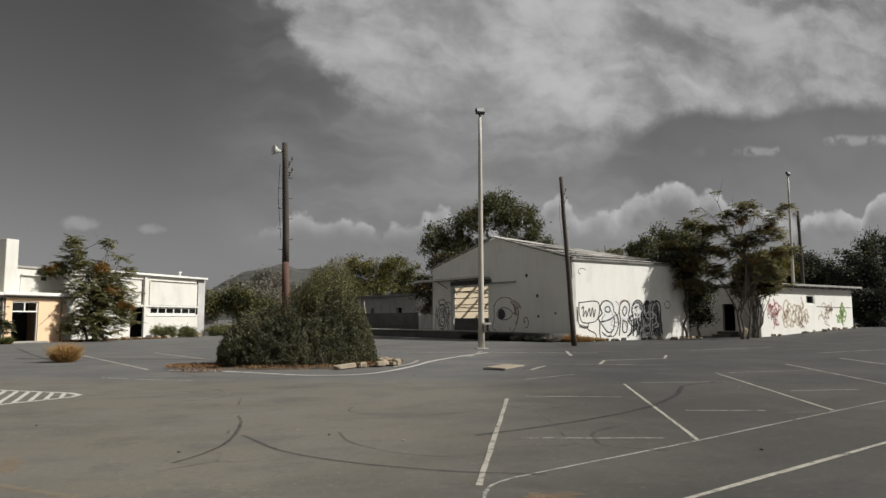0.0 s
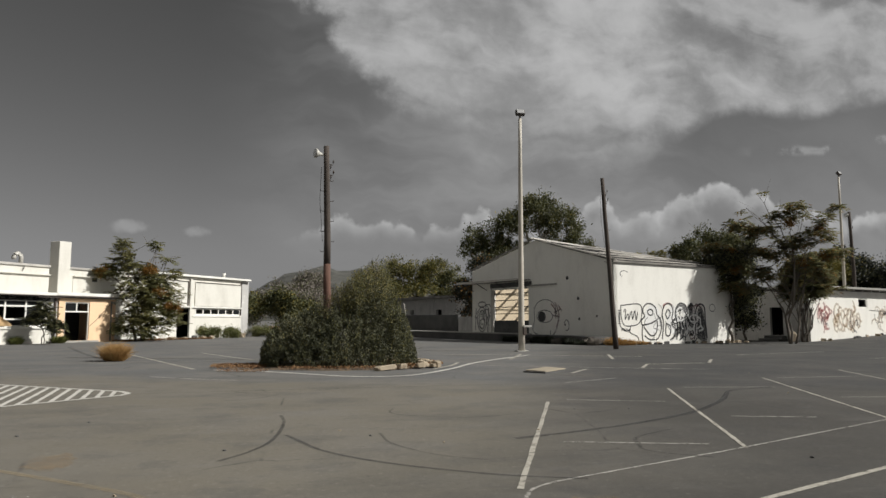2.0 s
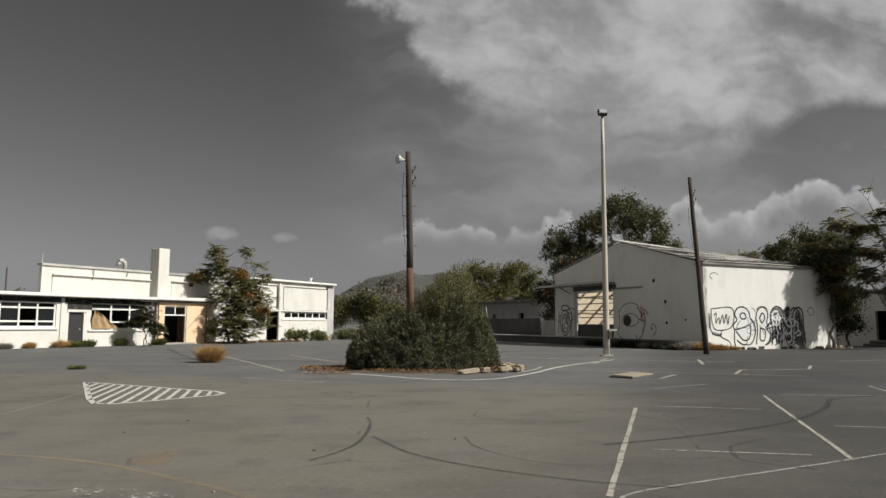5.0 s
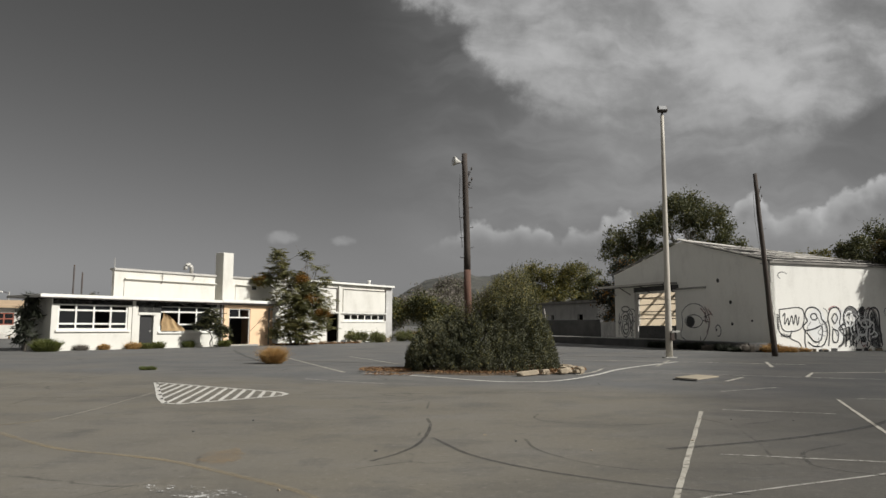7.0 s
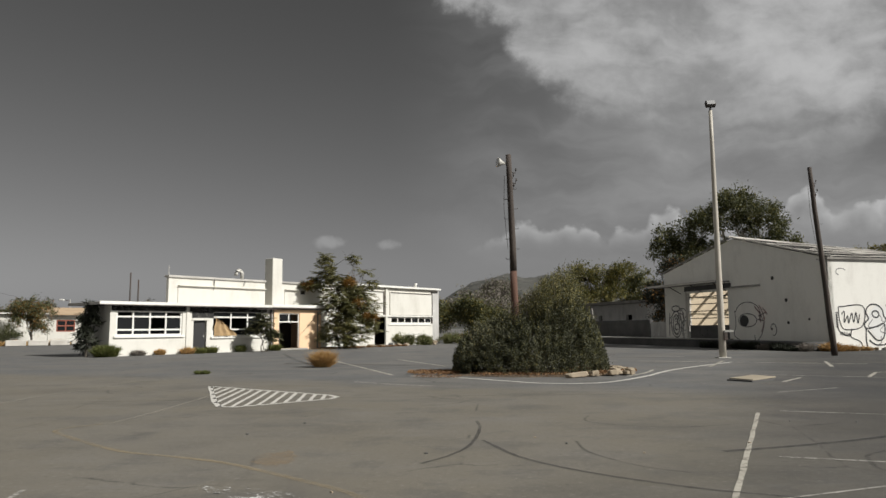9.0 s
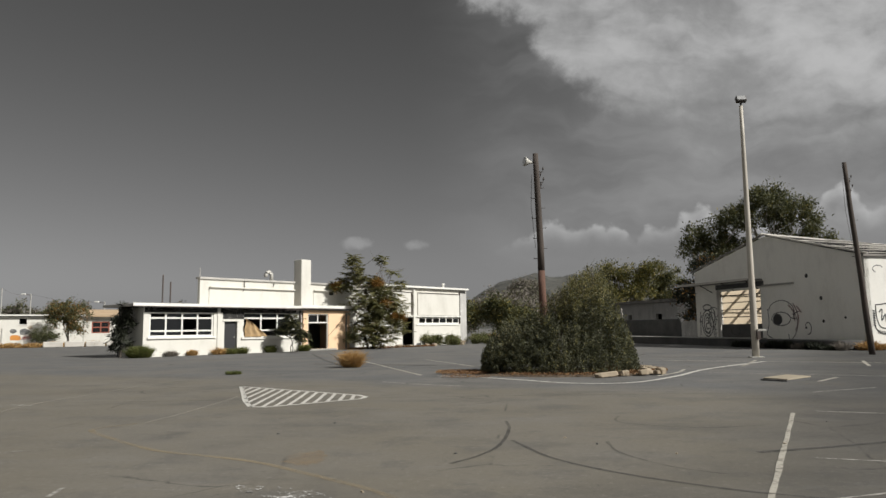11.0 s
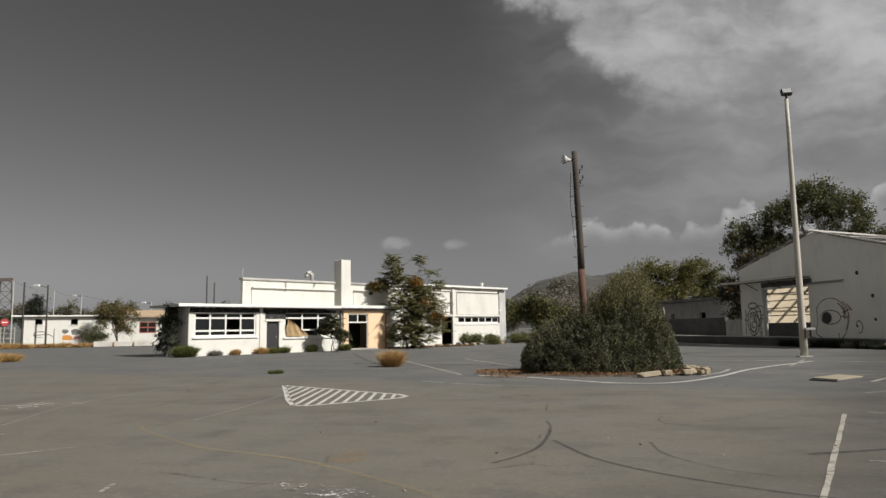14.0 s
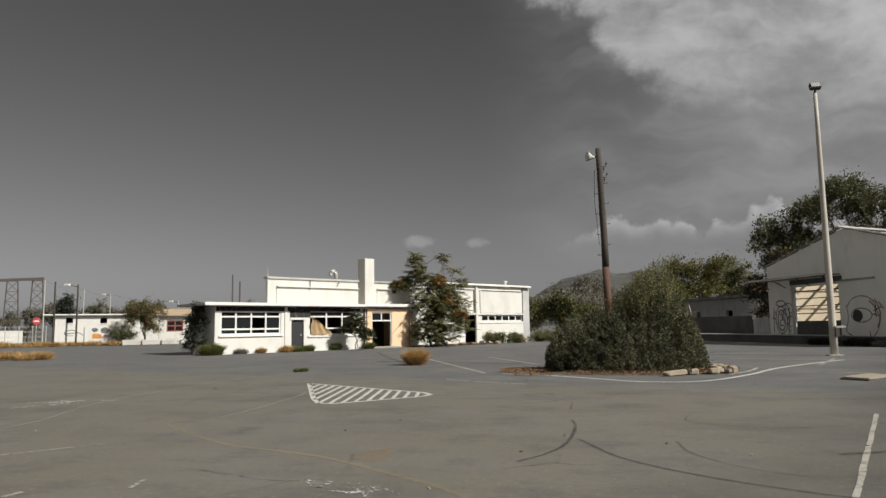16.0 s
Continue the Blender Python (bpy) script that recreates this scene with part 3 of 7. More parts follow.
def tuft(name, at, label, radius, height, count, mat, seed, category="grass tuft", lean=0.5, blade=0.02, group=""):
    """A sheaf of thin blades from one foot."""
    rng = np.random.default_rng(seed)
    a = rng.uniform(0, math.tau, count)
    r = radius * np.sqrt(rng.random(count))
    foot = np.stack([np.cos(a) * r * 0.7, np.sin(a) * r * 0.7, np.zeros(count)], 1)
    h = height * rng.uniform(0.2, 1.0, count) * (1.05 - 0.45 * (r / max(radius, 1e-6)) ** 2)
    out = np.stack([np.cos(a), np.sin(a)], 1) * (lean * h * rng.uniform(0.1, 1.0, count) * (0.4 + r / max(radius, 1e-6)))[:, None]
    out = out + rng.normal(size=(count, 2)) * 0.22 * height
    tip = foot + np.concatenate([out, h[:, None]], 1)
    mid = foot + np.concatenate([out * 0.35, h[:, None] * 0.6], 1)
    s = rng.normal(size=(count, 3)) * [1, 1, 0.1]
    s *= blade / (np.linalg.norm(s, axis=1, keepdims=True) + 1e-9)
    v = np.stack([foot, mid - s, tip, mid + s], 1).reshape(-1, 3)
    ob = part(name, quad_mesh(name, v, mat), None)
    ob.matrix_world = pose(*at)
    return tagged(ob, label, category, group)

# ---------------------------------------------------------------- ground


def smooth01(t):
    t = min(max(t, 0.0), 1.0)
    return t * t * (3 - 2 * t)


def ground_z(x, y):
    """Flat lot; the ground comes up a little beyond the warehouse, and falls nowhere."""
    return 0.57 * smooth01((x - 33) / 16) * smooth01((y - 15) / 20)


def build_ground():
    xs = sorted({*range(-120, 121, 4), -3000, -1500, -700, -350, -200, 200, 350, 700, 1500, 3000})
    ys = sorted({*range(-40, 161, 4), -3000, -1500, -700, -300, -120, 220, 350, 700, 1500, 3000})
    verts = [(x, y, ground_z(x, y)) for y in ys for x in xs]
    w = len(xs)
    faces = [(j * w + i, j * w + i + 1, (j + 1) * w + i + 1, (j + 1) * w + i) for j in range(len(ys) - 1) for i in range(w - 1)]
    me = bpy.data.meshes.new("ground")
    me.from_pydata(verts, [], faces)
    me.materials.append(M_ASPHALT)
    me.polygons.foreach_set("use_smooth", [True] * len(me.polygons))
    tagged(new("ground", me), "cracked grey and brown asphalt of a disused car park", "ground", kind="structure")


build_ground()
PR = random.Random(5)


def marking(name, ctrl, width, mat, label, smooth=True, z=0.005, group="", jitter=0.006):
    pts = [(p[0], p[1], z) for p in ctrl]
    if smooth and len(pts) > 2:
        pts = [tuple(p) for p in curve_pts(pts, 10)]
    else:
        out = []
        for a, b in zip(pts, pts[1:]):
            k = max(2, int((Vector(b) - Vector(a)).length / 0.25))
            out += [tuple(Vector(a).lerp(Vector(b), i / k)) for i in range(k)]
        pts = out + [pts[-1]]
    bm = ribbon(bmesh.new(), pts, width, jitter=jitter, rnd=PR)
    return tagged(part(name, bm, mat), label, "road marking", group, "structure")


BAY = "parking bay lines"
for a, b, w in (((4.32, 11.93), (1.88, 5.84), 0.058), ((7.70, 13.90), (4.99, 7.26), 0.055), ((11.55, 16.12), (8.59, 9.08), 0.05), ((15.76, 18.46), (12.4, 10.8), 0.052), ((20.0, 20.9), (16.8, 13.4), 0.085)):
    marking("bay_line", (a, b), w, M_LINE, "worn white parking bay line on the asphalt", group=BAY)
for a, b in (((3.08, 7.98), (4.74, 7.53)), ((4.77, 12.18), (6.40, 11.63)), ((6.41, 9.68), (7.59, 9.35)), ((8.14, 14.06), (10.16, 13.78)), ((11.9, 16.02), (14.9, 16.22)), ((10.1, 11.74), (11.55, 11.56)), ((6.07, 15.54), (7.79, 16.61))):
    marking("cross_line", (a, b), 0.05, M_LINE_FAINT, "thin flaking white cross line between the bays", group="cross lines")
marking("edge_line", ((1.70, 5.0), (1.84, 5.55), (2.13, 5.95), (2.87, 6.32), (5.02, 7.30), (8.39, 8.93), (11.5, 10.4)), 0.036, M_LINE_FAINT, "broken white line along the parking bays")
marking("lane_line", ((1.9, 4.35), (3.44, 5.05), (6.93, 6.60), (13.0, 9.3)), 0.062, M_LINE, "worn cream lane line on the asphalt")
# hatched island
TA, TB, TC, TD, TE = Vector((-7.0, 17.4)), Vector((-3.45, 15.05)), Vector((-3.25, 14.25)), Vector((-4.7, 12.75)), Vector((-5.45, 13.75))
marking("hatched_island", (TA, TB, (-3.2, 14.65), TC, (-4.25, 13.2), TD, (-5.0, 12.85), TE, TA), 0.105, M_LINE_FRESH, "white outline of a hatched traffic island", smooth=False)
POLY = [TA, TB, TC, TD, Vector((-5.0, 12.85)), TE]
HD = Vector((0.57, -3.47)).normalized()
HN = Vector((HD.y, -HD.x))
for i in range(14):
    off = TA.dot(HN) + (TB.dot(HN) - TA.dot(HN)) * (i + 0.6) / 14
    cuts = []
    for a, b in zip(POLY, POLY[1:] + POLY[:1]):
        da, db = a.dot(HN) - off, b.dot(HN) - off
        if da * db < 0:
            cuts.append(a.lerp(b, da / (da - db)))
    if len(cuts) == 2:
        marking("hatch_line", cuts, 0.08, M_LINE_FRESH, "white hatch line of the traffic island", group="hatch lines")
for ctrl, w, m, lab in (
        (((-0.23, 10.9), (-0.17, 10.1), (-0.26, 8.75), (-0.47, 8.0), (-0.75, 7.5)), 0.05, M_SKID, "curved black tyre mark"),
        (((-0.12, 9.06), (0.32, 7.88), (0.95, 7.09), (1.81, 6.44), (2.6, 6.1)), 0.05, M_SKID, "long curved black tyre mark"),
        (((1.54, 11.5), (1.42, 11.0), (1.6, 10.6), (2.5, 10.23), (3.4, 10.5)), 0.04, M_SKID_FAINT, "faint curved tyre mark"),
        (((1.04, 9.0), (1.09, 8.24), (1.47, 7.47), (1.93, 7.09)), 0.04, M_SKID_FAINT, "faint curved tyre mark"),
        (((2.6, 8.3), (3.57, 8.7), (4.76, 9.3), (6.15, 10.26), (7.49, 11.62), (8.16, 12.5), (8.84, 13.3), (10.1, 13.8)), 0.10, M_SKID, "broad curved black tyre mark"),
        (((4.9, 8.7), (4.14, 8.17), (3.9, 7.72), (3.82, 7.25), (4.3, 6.8)), 0.05, M_SKID_FAINT, "faint looping tyre mark"),
        (((-9.0, 13.6), (-4.5, 14.2), (0.0, 14.9), (5.0, 15.4)), 0.05, M_SKID_FAINT, "long faint dark seam across the asphalt"),
        (((-6.9, 27.2), (-5.4, 26.3), (-2.5, 25.3)), 0.14, M_SKID_FAINT, "dark tar seam"),
        (((-11.8, 39.9), (-9.2, 32.8), (-6.9, 27.2)), 0.2, M_SKID_FAINT, "dark tar seam running from the kerb")):
    marking("tyre_mark" if "tyre" in lab else "tar_seam", ctrl, w, m, lab, group="tyre marks" if "tyre" in lab else "")
for ctrl, w, m, lab in (
        (((-7.0, 31.3), (-5.0, 26.4), (-2.95, 21.35)), 0.11, M_LINE, "white line beside the planted island"),
        (((-4.2, 32.0), (-1.6, 26.07)), 0.11, M_LINE, "white line behind the planted island"),
        (((-2.39, 21.0), (-1.38, 20.6), (-0.05, 19.4), (1.39, 18.1), (2.85, 18.3), (4.37, 20.5), (5.62, 23.0), (6.9, 25.0), (9.4, 28.4)), 0.13, M_LINE_FRESH, "white curved line round the planted island"),
        (((3.9, 20.6), (4.7, 22.0), (5.3, 23.6)), 0.11, M_LINE, "white line beside the planted island"),
        (((1.74, 18.8), (4.57, 18.16), (7.5, 17.4)), 0.05, M_RUST, "thin faded reddish line"),
        (((4.6, 22.5), (7.34, 21.2), (12.0, 19.2)), 0.08, M_LINE_FAINT, "thin faded line"),
        (((10.3, 20.1), (11.4, 21.9), (13.87, 22.2), (15.2, 24.2)), 0.10, M_LINE, "faded white corner line"),
        (((7.34, 18.4), (8.35, 19.8)), 0.10, M_LINE, "faded white bay line"),
        (((7.6, 25.2), (9.4, 29.4)), 0.12, M_LINE, "faded white bay line"),
        (((11.6, 25.0), (13.0, 28.5)), 0.12, M_LINE, "faded white bay line"),
        (((-3.64, 18.78), (-2.6, 18.0), (-1.43, 17.35)), 0.10, M_LINE_FAINT, "faded dashed white line"),
        (((3.8, 30.5), (8.6, 28.6), (13.6, 26.6)), 0.12, M_LINE, "long white line before the dock"),
        (((4.2, 34.5), (9.0, 33.6)), 0.12, M_LINE_FAINT, "faded white line before the dock"),
        (((18.5, 27.5), (24.5, 29.6)), 0.12, M_LINE_FAINT, "faded white line before the warehouse"),
        (((22.0, 24.0), (28.0, 26.2)), 0.10, M_LINE_FAINT, "faded white line before the annex"),
        (((-8.6, 8.4), (-8.6, 9.9), (-9.35, 12.0), (-9.72, 14.3), (-9.52, 19.4), (-7.88, 22.2), (-5.6, 23.6)), 0.085, M_LINE_GHOST, "long faded line curving over the asphalt"),
        (((-5.8, 10.6), (-5.8, 12.0), (-6.0, 14.7)), 0.07, M_LINE_GHOST, "faded line towards the hatched island"),
        (((-5.9, 10.5), (-6.2, 9.87), (-5.69, 9.28), (-4.41, 8.21), (-3.48, 7.8), (-2.8, 7.46), (-1.84, 6.7), (-1.17, 6.09), (-0.6, 5.2)), 0.085, M_LINE_YEL, "faded yellow line curving over the asphalt"),
        (((-7.6, 6.4), (-6.72, 7.22), (-5.98, 8.09)), 0.05, M_LINE_FAINT, "thin white line"),
        (((-5.0, 5.4), (-4.97, 5.6)), 0.06, M_LINE, "end of a white line"),
        (((-4.09, 5.86), (-4.18, 6.2)), 0.05, M_LINE_FAINT, "end of a thin white line")):
    marking("painted_line", ctrl, w, m, lab, "corner" not in lab)


def spill(name, at, r, mat, label, seed, turn=0.0, flat=0.5):
    rnd = random.Random(seed)
    bm = bmesh.new()
    c = bm.verts.new((0, 0, 0))
    ring = [bm.verts.new((r * math.cos(a) * rnd.uniform(0.6, 1.1), r * flat * math.sin(a) * rnd.uniform(0.6, 1.1), 0)) for a in [k * math.tau / 28 for k in range(28)]]
    for i in range(28):
        bm.faces.new((c, ring[i], ring[(i + 1) % 28]))
    ob = part(name, bm, mat)
    ob.matrix_world = pose(at[0], at[1], 0.008, 0, 0, turn)
    return tagged(ob, label, "stain", kind="structure")


spill("whitewash_spill", (-2.05, 6.08), 0.62, M_SPILL, "flaking patch of spilt whitewash on the asphalt", 3, -25, 0.35)
spill("whitewash_spill", (-10.2, 12.7), 0.9, M_SPILL, "flaking patch of spilt whitewash on the asphalt", 4, 30, 0.6)
spill("whitewash_spill", (-10.6, 11.8), 1.2, M_SPILL, "thin streak of spilt whitewash on the asphalt", 6, 60, 0.12)
spill("rust_stain", (-2.38, 7.74), 0.55, M_RUST, "ochre dust stain on the asphalt", 8, 100, 0.45)
spill("rust_stain", (2.35, 5.35), 0.3, M_RUST, "ochre dust stain on the asphalt", 9, 0)

# ---------------------------------------------------------------- walls with openings


def wall_bm(u0, u1, z0, z1, y0, y1, holes=(), top=None, along="x"):
    """One connected wall of real thickness with openings (ua, ub, za, zb) right through it; top(u) may slope its upper edge."""
    bm = bmesh.new()
    us = sorted({u0, u1, *[h[0] for h in holes], *[h[1] for h in holes]} | ({7.65} if top else set()))
    zs = sorted({z0, z1, *[h[2] for h in holes], *[h[3] for h in holes]})
    grid = {}

    def vert(i, j, k):
        if (i, j, k) not in grid:
            z = top(us[i]) if top and j == len(zs) - 1 else zs[j]
            y = (y0, y1)[k]
            grid[i, j, k] = bm.verts.new((us[i], y, z) if along == "x" else (y, us[i], z))
        return grid[i, j, k]

    def solid(i, j):
        if not (0 <= i < len(us) - 1 and 0 <= j < len(zs) - 1):
            return False
        u, z = (us[i] + us[i + 1]) / 2, (zs[j] + zs[j + 1]) / 2
        return not any(h[0] < u < h[1] and h[2] < z < h[3] for h in holes)
    for i in range(len(us) - 1):
        for j in range(len(zs) - 1):
            if solid(i, j):
                for k in (0, 1):
                    q = [vert(i, j, k), vert(i + 1, j, k), vert(i + 1, j + 1, k), vert(i, j + 1, k)]
                    bm.faces.new(q if k == 0 else q[::-1])
                for di, dj, a, b in ((-1, 0, (i, j), (i, j + 1)), (1, 0, (i + 1, j), (i + 1, j + 1)), (0, -1, (i, j), (i + 1, j)), (0, 1, (i, j + 1), (i + 1, j + 1))):
                    if not solid(i + di, j + dj):
                        bm.faces.new((vert(*a, 0), vert(*b, 0), vert(*b, 1), vert(*a, 1)))
    bmesh.ops.recalc_face_normals(bm, faces=bm.faces[:])
    return bm


def window(parent, u0, u1, z0, z1, y, cols, rows, bar=0.07, mat=None, missing=()):
    """A frame with bars and set-back panes, under its building; cols and rows are divisions from 0 to 1."""
    U = [u0 + (u1 - u0) * c for c in (0, *cols, 1)]
    V = [z0 + (z1 - z0) * r for r in (0, *rows, 1)]
    holes = [(U[i] + (bar if i == 0 else bar / 2), U[i + 1] - (bar if i == len(U) - 2 else bar / 2), V[j] + (bar if j == 0 else bar / 2), V[j + 1] - (bar if j == len(V) - 2 else bar / 2))
             for i in range(len(U) - 1) for j in range(len(V) - 1)]
    bm = wall_bm(u0, u1, z0, z1, y, y + 0.07, holes)
    w = part("window", bm, mat or M_TRIM, parent)
    k = 0
    for i in range(len(U) - 1):
        for j in range(len(V) - 1):
            if (i, j) not in missing:
                part("pane", blocks((U[i] + 0.02, U[i + 1] - 0.02, y + 0.028, y + 0.036, V[j] + 0.02, V[j + 1] - 0.02)), M_GLASS, w)
    return w


# ---------------------------------------------------------------- low office block with the flat roof
FB = pose(-20.5, 37.55, 0, 0, 0, 55)
office = thing("office_building", FB, "low white flat-roofed building with wide windows and a peach-painted entrance bay", "building")
OH = 2.78
part("wall", wall_bm(-0.35, 10.15, 0, OH, 0, 0.22, ((0.0, 3.98, 1.10, 2.52), (4.72, 5.62, 0.06, 1.98), (6.02, 9.68, 0.98, 2.56))), M_WHITE, office, "white limewashed front wall")
part("wall", blocks((-0.35, -0.13, 0.22, 2.9, 0, OH)), M_WHITE, office)
each("wall", M_DARK, office, (-0.35, 14.7, 2.9, 3.1, 0, OH), (9.93, 10.15, 0.22, 2.9, 0, OH), label="near-black inner wall")
each("plinth", M_WHITE, office, (-0.39, 4.70, -0.05, 0, 0, 0.16), (5.64, 10.15, -0.05, 0, 0, 0.16))
part("floor", blocks((-0.13, 14.4, 0.22, 2.88, 0.0, 0.06)), M_DCONC, office)
part("sill", blocks((-0.12, 4.10, -0.10, 0.0, 1.0, 1.10)), M_TRIM, office)
part("sill", blocks((5.9, 9.8, -0.10, 0.0, 0.88, 0.98)), M_TRIM, office)
window(office, 0.0, 3.98, 1.10, 2.52, 0.06, (0.25, 0.5, 0.745), (0.24, 0.76), bar=0.095, missing=((2, 0), (2, 1), (0, 2), (3, 2)))
window(office, 6.02, 9.68, 0.98, 2.56, 0.06, (0.37, 0.71), (0.28, 0.76), bar=0.095, missing=((0, 0), (0, 1), (1, 1)))
part("pilaster", blocks((4.22, 4.40, -0.06, 0.0, 0.16, OH)), M_WHITE, office)
part("lintel", blocks((4.60, 5.75, -0.05, 0.0, 1.98, 2.12)), M_WHITE, office)
door = part("door", blocks((4.76, 5.58, 0.12, 0.17, 0.07, 1.97), bevel=0.004), M_DOOR, office, "dark grey sheet-metal door")
part("door_handle", blocks((5.44, 5.50, 0.07, 0.12, 0.98, 1.06)), M_STEEL, door)
# torn sheet hanging out of the second window
bm = bmesh.new()
for i in range(13):
    for j in range(11):
        a, b = i / 12, j / 10
        zz = 2.25 - 1.22 * b
        uu = 6.12 + 1.55 * a * (0.35 + 0.65 * b) + 0.05 * math.sin(9 * b)
        zz -= 0.55 * a * (1 - a * 0.4) * (1 - b)
        bm.verts.new((uu, -0.06 - 0.085 * math.sin(17 * a + 5 * b) - 0.12 * b * a, max(0.95, zz)))
bm.verts.ensure_lookup_table()
for i in range(12):
    for j in range(10):
        bm.faces.new([bm.verts[k] for k in (i * 11 + j, i * 11 + j + 1, (i + 1) * 11 + j + 1, (i + 1) * 11 + j)])
cloth = part("torn_curtain", bm, M_CLOTH, None, smooth=True)
cloth.matrix_world = FB
tagged(cloth, "torn ochre cloth hanging out of the broken window", "curtain")
# entrance bay
part("wall", wall_bm(10.58, 14.70, 0, 2.72, -0.14, 0.10, ((10.99, 12.74, 0.12, 2.50),)), M_PEACH, office, "peach-painted entrance wall")
part("wall", blocks((14.46, 14.70, 0.10, 2.88, 0, 2.72)), M_PEACH, office)
part("wall", blocks((10.16, 10.56, -0.02, 0.10, 0, 2.72)), M_GREYW, office, "grey weathered and shade-grey render between the bays")
part("threshold", blocks((10.7, 13.2, -0.55, -0.15, 0, 0.12), bevel=0.02), M_CONC, office)
window(office, 10.99, 12.74, 1.86, 2.50, -0.06, (0.5,), (), bar=0.08, missing=((1, 0),))
each("door_frame", M_BATTENW, office, (10.99, 11.06, -0.08, 0.0, 0.12, 1.86), (12.67, 12.74, -0.08, 0.0, 0.12, 1.86))
part("downpipe", tube(bmesh.new(), [(14.32, -0.20, z) for z in (0.05, 1.0, 2.3, 2.6)], [0.05] * 4), M_BATTEN, office, smooth=True)
part("downpipe", tube(bmesh.new(), [(10.36, -0.10, z) for z in (0.05, 1.0, 2.3, 2.7)], [0.06] * 4), M_IRON, office, smooth=True)
part("lamp", blocks((14.35, 14.62, -0.32, -0.15, 2.42, 2.58), bevel=0.04), M_STEEL, office)
part("cable", tube(bmesh.new(), [(12.75, -0.16, 1.0), (13.3, -0.17, 1.45), (14.2, -0.17, 2.35)], [0.012] * 3, 5), M_IRON, office)
# flat roof with a ragged drip edge
bm = bmesh.new()
box(bm, -1.15, 15.62, -0.42, 3.4, 2.82, 2.97, bevel=0.012)
roof = part("roof", bm, M_ROOF, office, "thin concrete roof slab with a flaking edge")
part("fascia", blocks((-1.17, 10.2, -0.46, -0.42, 2.83, 3.00), bevel=0.008), M_TRIM, roof)
part("fascia", blocks((10.22, 15.64, -0.46, -0.42, 2.86, 3.05), bevel=0.008), M_TRIM, roof)
part("soffit", blocks((-1.1, 15.5, -0.40, -0.005, 2.79, 2.82)), M_DARK, roof, "near-black underside of the eaves")
# strip along the wall top: soot with the eaves' shadow painted in
part("soot_shade_band", blocks((-0.3, 10.1, -0.006, -0.002, 2.50, 2.775)), M_SOOT_SHADE, office, "black soot and painted shade below the eaves")
part("soot_shade_band", blocks((4.6, 6.1, -0.006, -0.002, 2.12, 2.50)), M_SOOT_SHADE, office, "black soot over the door")
part("drip_edge", blocks((-1.17, 15.64, -0.475, -0.462, 2.79, 2.835)), M_IRON, roof)
part("canopy_strip", blocks((9.0, 10.6, -0.40, -0.15, 2.70, 2.77)), M_IRON, roof)

# ---------------------------------------------------------------- hall behind the office
hall = thing("hall_building", FB, "tall white flat-roofed hall with square chimney and window strip", "building")
HY = 1.5
each("wall", M_WHITE, hall, (3.88, 11.02, HY, HY + 0.25, 2.975, 4.62), (11.02, 11.56, HY + 1.6, HY + 1.85, 2.975, 4.62), (12.40, 14.8, HY, HY + 0.25, 2.975, 4.62), (10.77, 11.02, HY + 0.25, HY + 1.85, 2.975, 4.62), label="white upper wall")
part("wall", wall_bm(14.8, 29.1, 0, 4.72, HY, HY + 0.25, ((14.15 + 0.66, 15.1, 3.90, 4.2), (21.8, 23.2, 0.05, 2.30), (23.70, 28.95, 1.80, 2.34))), M_WHITE, hall, "white front wall")
each("wall", M_WHITE, hall, (14.8, 15.05, HY + 0.25, 16, 0, 4.70), (28.85, 29.1, HY + 0.25, 16, 0, 4.72), (15.05, 28.85, 15.75, 16, 0, 4.7))
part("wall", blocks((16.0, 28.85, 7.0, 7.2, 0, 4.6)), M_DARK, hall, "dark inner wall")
each("coping", M_ROOF, hall, (3.82, 11.06, HY - 0.10, HY + 0.40, 4.62, 4.76), (12.38, 16.9, HY - 0.10, HY + 0.40, 4.62, 4.76), label="pale grey coping", bevel=0.015)
part("roof", blocks((16.95, 29.98, HY - 0.30, 16.1, 4.74, 4.90), bevel=0.015), M_TRIM, hall, "flat roof with a white edge")
part("raised_panel", blocks((4.5, 11.0, HY - 0.05, HY, 2.98, 4.18), bevel=0.006), M_WHITE, hall)
part("raised_panel", blocks((12.7, 20.0, HY - 0.04, HY, 2.98, 4.22), bevel=0.006), M_WHITE, hall)
part("raised_panel", blocks((16.6, 22.7, HY - 0.09, HY, 2.45, 4.42), bevel=0.006), M_WHITE, hall)
part("raised_panel", blocks((23.55, 28.9, HY - 0.09, HY, 2.50, 4.40), bevel=0.006), M_WHITE, hall)
part("ledge", blocks((23.4, 29.0, HY - 0.06, HY, 1.66, 1.76), bevel=0.01), M_TRIM, hall)
part("ledge", blocks((21.6, 29.0, HY - 0.14, HY, 2.36, 2.47), bevel=0.01), M_TRIM, hall)
# dark strips added to draw the shadow lines round the raised panels
each("shadow_line", M_IRON, hall, (16.6, 22.75, HY - 0.15, HY - 0.09, 4.36, 4.41), (23.6, 28.85, HY - 0.15, HY - 0.09, 4.34, 4.39), (22.74, 22.79, HY - 0.12, HY, 2.5, 4.36), (28.92, 28.98, HY - 0.12, HY, 1.8, 4.6))
# ledges added to cast a shadow line along the panel tops
each("ledge", M_WHITE, hall, (4.5, 11.0, HY - 0.20, HY - 0.05, 4.12, 4.18), (12.7, 16.5, HY - 0.20, HY - 0.04, 4.16, 4.22))
part("pilaster", blocks((22.95, 23.18, HY - 0.16, HY, 0, 4.6), bevel=0.008), M_WHITE, hall)
